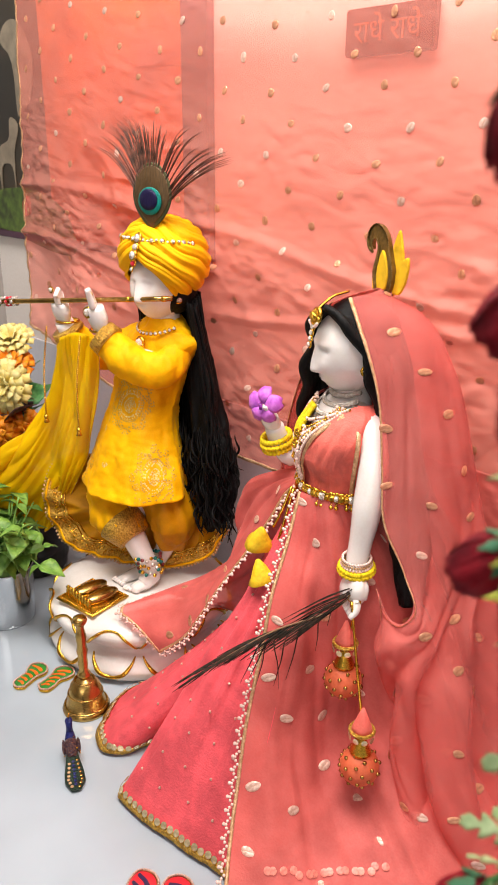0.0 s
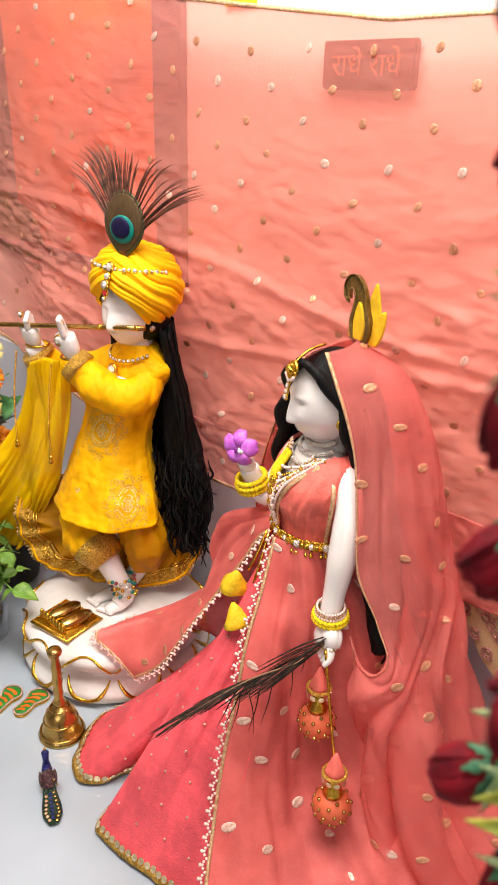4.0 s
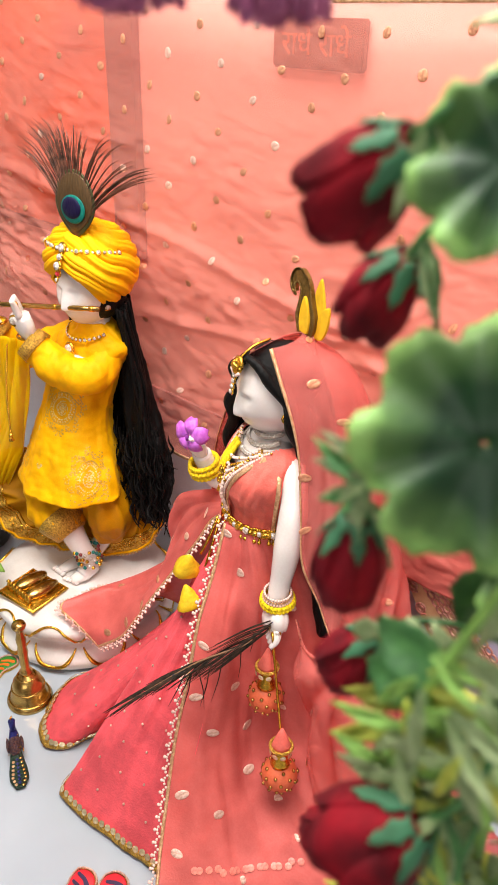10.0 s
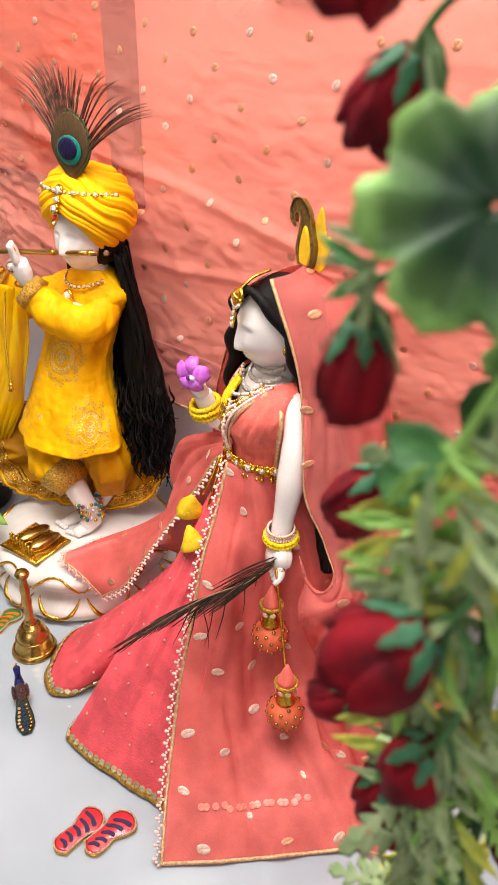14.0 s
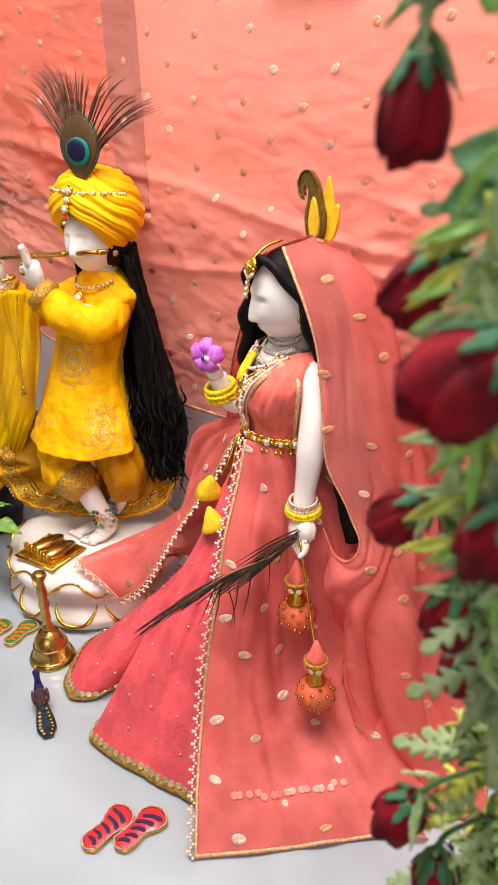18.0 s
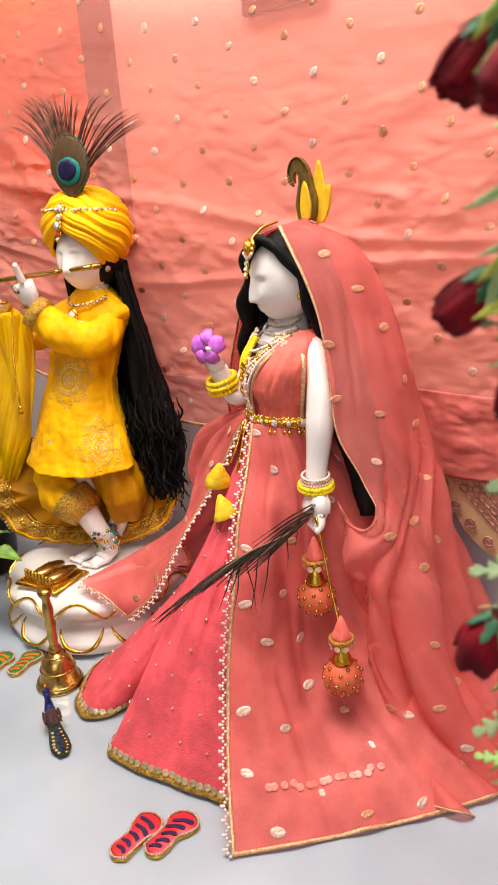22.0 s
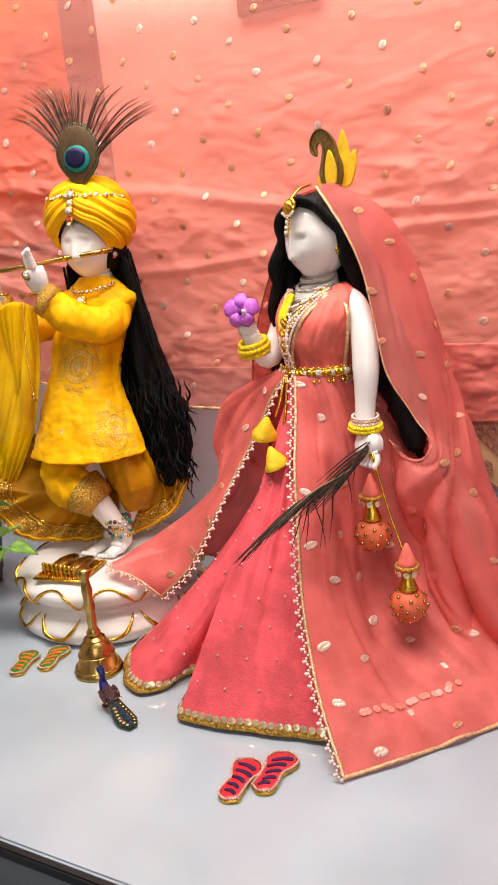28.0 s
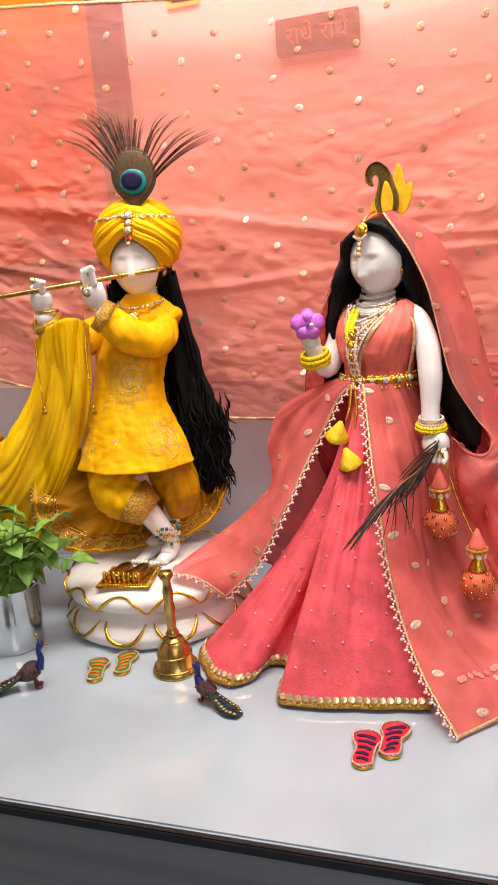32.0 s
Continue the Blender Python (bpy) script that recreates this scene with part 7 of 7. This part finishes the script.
def variegated(name, core, rim, size):
    """Leaf colour running from a dark heart to a pale rim, with veins."""
    m = mat(name, core, 0.5, var=0.2, scale=80, bump=0.3, fine=500)
    nt = m.node_tree
    b = nt.nodes["Principled BSDF"]
    tc, ln, rp_, nz, ad, mx = (nt.nodes.new(t) for t in ("ShaderNodeTexCoord", "ShaderNodeVectorMath", "ShaderNodeValToRGB", "ShaderNodeTexNoise", "ShaderNodeMath", "ShaderNodeMixRGB"))
    ln.operation = "LENGTH"
    nt.links.new(tc.outputs["Object"], ln.inputs[0])
    nz.inputs["Scale"].default_value = 90
    nt.links.new(tc.outputs["Object"], nz.inputs["Vector"])
    ad.operation = "MULTIPLY_ADD"
    ad.inputs[1].default_value = 0.012
    nt.links.new(nz.outputs["Fac"], ad.inputs[0])
    nt.links.new(ln.outputs["Value"], ad.inputs[2])
    mr = nt.nodes.new("ShaderNodeMapRange")
    mr.inputs["From Max"].default_value = size
    nt.links.new(ad.outputs[0], mr.inputs["Value"])
    nt.links.new(mr.outputs[0], rp_.inputs[0])
    els = rp_.color_ramp.elements
    els[0].position, els[0].color = 0.55, (*lin(core), 1)
    mid_el = els.new(0.85)
    mid_el.color = (*(0.7 * p + 0.3 * q for p, q in zip(lin(core), lin(rim))), 1)
    els[2].position, els[2].color = 1.0, (*lin(rim), 1)
    nt.links.new(rp_.outputs[0], b.inputs["Base Color"])
    return m


BIG = variegated("variegated_leaf", "123f1e", "a2d676", 0.0303)
BIGM = lobed_leaf("broad_leaf", 0.026, BIG)
for p, n, spin, k in (((0.49, -0.122, 0.7055), (0.35, -0.8, 0.42), 20, 1.24), ((0.481, -0.117, 0.765), (0.25, -0.85, 0.35), 80, 0.85), ((0.495, -0.11, 0.795), (0.4, -0.8, 0.2), 140, 0.75), ((0.508, -0.118, 0.745), (0.5, -0.7, 0.4), 200, 0.8), ((0.504, -0.1, 0.66), (0.5, -0.8, 0.2), 250, 0.75), ((0.5, -0.085, 0.83), (0.2, -0.9, 0.3), 30, 0.9)):
    piece("broad_leaf", BIGM, garland, frame_at(p, n, spin) @ Matrix.Scale(k, 4))
GOLDLEAF = lobed_leaf("broad_leaf", 0.022, variegated("yellow_rimmed_leaf", "3d7434", "dcd860", 0.022))
for p, n, spin in (((0.492, -0.07, 0.462), (0.5, -0.8, 0.3), 10), ((0.5, -0.085, 0.43), (0.4, -0.8, 0.1), 90), ((0.488, -0.08, 0.395), (0.3, -0.9, 0.3), 150), ((0.512, -0.08, 0.5), (0.5, -0.7, 0.4), 200), ((0.505, -0.075, 0.345), (0.4, -0.8, 0.3), 260)):
    piece("broad_leaf", GOLDLEAF, garland, frame_at(p, n, spin) @ Matrix.Scale(0.85, 4))
obj("vine", Geo().tube(cr([(0.505, -0.125, 0.68), (0.495, -0.135, 0.645), (0.487, -0.132, 0.61), (0.488, -0.115, 0.53), (0.494, -0.1, 0.46)], 24), [0.0014, 0.0017, 0.0012], 7), STEM, garland, "pale green side stem")
GL = [leaf_mesh("leaf", 0.036, 0.0062, LEAFGREY, 0.3, 0.3, 0.25), leaf_mesh("leaf", 0.04, 0.0085, LEAFDARK, 0.3, 0.2, 0.2), leaf_mesh("leaf", 0.03, 0.005, LEAFGREY, 0.3, 0.4, 0.25), leaf_mesh("leaf", 0.034, 0.006, STEM, 0.3, 0.3, 0.2), leaf_mesh("leaf", 0.045, 0.0125, LEAFDARK, 0.3, 0.2, 0.1)]
YLEAF = mat("yellow_green_leaf", "cccc54", 0.55, var=0.3, scale=70, bump=0.3, hex2="8aa23c", rand=0.25)
GL.append(leaf_mesh("leaf", 0.036, 0.008, YLEAF, 0.3, 0.3, 0.2))
NARROW = [leaf_mesh("leaf", 0.034, 0.0027, LEAFGREY, 0.4, 0.15, 0.2), leaf_mesh("leaf", 0.03, 0.0024, STEM, 0.4, 0.2, 0.2), leaf_mesh("leaf", 0.032, 0.003, YLEAF, 0.4, 0.2, 0.2), leaf_mesh("leaf", 0.03, 0.0026, LEAFDARK, 0.4, 0.2, 0.2)]


def sprig_mesh(name, ln, m, seed):
    """A feathery leaf of one piece: narrow lobes swept forward on both sides of the rib."""
    rd, P, n = random.Random(seed), [], 34
    ph = rd.uniform(-0.2, 0.2)
    for i in range(n):
        t = i / (n - 1)
        lobe = abs(math.sin(math.pi * (5 * t + ph))) ** 1.3 if t < 0.86 else 0.8
        w = ln * (0.025 + 0.15 * lobe * math.sin(math.pi * min(1, 0.15 + 0.85 * t)) ** 0.6)
        y = ln * t
        P.append([(w * s, y + 0.75 * w * abs(s), -0.2 * ln * t * t + 0.25 * w * abs(s) - 0.5 * w * s * s) for s in (-1, -0.6, -0.12, 0.12, 0.6, 1)])
    g = Geo().grid(np.array(P), 0.0004)
    me = bpy.data.meshes.new(name)
    me.from_pydata(g.v, [], g.f)
    me.polygons.foreach_set("use_smooth", [True] * len(me.polygons))
    me.materials.append(m)
    return me


SPRIGS = [sprig_mesh("sprig", 0.034, LEAFGREY, 1), sprig_mesh("sprig", 0.04, LEAFGREY, 2), sprig_mesh("sprig", 0.036, STEM, 3), sprig_mesh("sprig", 0.034, LEAFGREY, 4), sprig_mesh("sprig", 0.036, YLEAF, 5)]
rg = random.Random(40)
for k in range(190):
    z = rg.uniform(0.27, 0.95) if k % 3 else rg.uniform(0.27, 0.5)
    if 0.64 < z < 0.8 and k % 2:
        continue
    s = spine[np.argmin(np.abs(spine[:, 2] - z))]
    a, r = rg.uniform(0, 360), rg.uniform(0.0, 0.018)
    me = rg.choice(SPRIGS[2:] + SPRIGS[4:]) if z < 0.45 and rg.random() < 0.6 else rg.choice(SPRIGS[:4] + SPRIGS[:2])
    piece("sprig", me, garland, Matrix.Translation((s[0] + r * math.cos(radians(a)) - 0.008, s[1] + r * math.sin(radians(a)), z)) @ pose(0, 0, 0, rg.uniform(-75, 25), rg.uniform(-40, 40), a - 90) @ Matrix.Scale(rg.uniform(0.6, 0.95), 4))
for k in range(70):
    z = rg.uniform(0.3, 0.95)
    s = spine[np.argmin(np.abs(spine[:, 2] - z))]
    a = rg.uniform(0, 360)
    piece("leaf", rg.choice(GL), garland, Matrix.Translation((s[0] - 0.004, s[1], z)) @ pose(0, 0, 0, rg.uniform(-70, 30), rg.uniform(-30, 30), a - 90) @ Matrix.Scale(rg.uniform(0.6, 0.95), 4))
for k, (c, a, s, *_) in enumerate(ROSES):
    for q in range(6):
        p = V(*c) - V(*a) * s * 0.75
        piece("leaf", NARROW[0] if q % 2 else NARROW[3], garland, Matrix.Translation(p) @ pose(0, 0, 0, rg.uniform(-85, -45), rg.uniform(-25, 25), 60 * q + rg.uniform(-20, 20)) @ Matrix.Scale(rg.uniform(0.5, 0.8), 4))



def leaf_to(p, tip, me, k=1.0):
    """A leaf from p pointing at tip, its face turned up."""
    y = Vector(tip) - Vector(p)
    x = y.cross(Vector((0.25, -0.8, 0.5))).normalized()
    z = x.cross(y).normalized()
    M = Matrix((x, y.normalized(), z)).transposed().to_4x4()
    piece("leaf", me, garland, Matrix.Translation(p) @ M @ Matrix.Scale(k, 4))



# grey-green spray over the upper bud, a dark leaf beside it, and sprays down the stem
for k in range(9):
    a = math.radians(160 + 13 * k + rg.uniform(-6, 6))
    ln = rg.uniform(0.018, 0.03) if k < 5 else rg.uniform(0.012, 0.018)
    st = V(0.466, -0.13, 0.686 + rg.uniform(-0.006, 0.008))
    leaf_to(st, st + V(ln * math.cos(a), rg.uniform(-0.006, 0.006), ln * math.sin(a)), NARROW[0] if k % 3 else NARROW[3], ln / 0.036)
leaf_to((0.497, -0.133, 0.641), (0.464, -0.131, 0.651), GL[4], 0.58)
leaf_to((0.492, -0.134, 0.636), (0.466, -0.132, 0.632), GL[4], 0.5)
side_stem = cr([(0.505, -0.125, 0.68), (0.495, -0.135, 0.645), (0.487, -0.132, 0.61), (0.488, -0.115, 0.53), (0.494, -0.1, 0.46)], 60)
for k in range(230):
    st = side_stem[8 + (k * 51) // 230] + V(rg.uniform(-0.004, 0.02), rg.uniform(-0.008, 0.008), 0)
    a = math.radians(rg.choice((rg.uniform(185, 265), rg.uniform(185, 265), rg.uniform(275, 350))))
    leaf_to(st, st + V(math.cos(a), rg.uniform(-0.4, 0.1), math.sin(a)) * 0.03, NARROW[(0, 1, 2, 0, 1, 0, 2)[k % 7]], rg.uniform(0.4, 0.85))

# mauve tassels on threads above
MAUVE = mat("mauve_fringe_thread", "d884b0", 0.8, var=0.3, scale=200, bump=0.3, hex2="a85a88", rand=0.2)


def fringe_tassel(p):
    o = empty("fringe_tassel", "mauve thread tassel hanging above the shelf", "tassel", "mauve tassels")
    rd, P = random.Random(int(p[0] * 9000)), V(*p)
    obj("cord", Geo().tube([P + V(0, 0, 0.03), V(p[0], p[1], 1.9)], 0.0008, 6), MAUVE, o)
    obj("knot", Geo().ball(P + V(0, 0, 0.028), (0.006, 0.006, 0.005), 12, 8), MAUVE, o)
    for k in range(130):
        a, r = rd.uniform(0, 6.28), 0.0135 * math.sqrt(rd.random())
        e = P + V(r * math.cos(a), r * math.sin(a), rd.uniform(-0.0015, 0.002) + 0.002 * (r / 0.0135) ** 2)
        obj("strand", Geo().tube(cr([P + V(0.2 * r * math.cos(a), 0.2 * r * math.sin(a), 0.026), P + V(0.75 * r * math.cos(a), 0.75 * r * math.sin(a), 0.016), e], 7), 0.0007, 5), MAUVE, o)


fringe_tassel((0.4131, -0.1114, 0.7880))
fringe_tassel((0.3855, -0.1349, 0.7898))
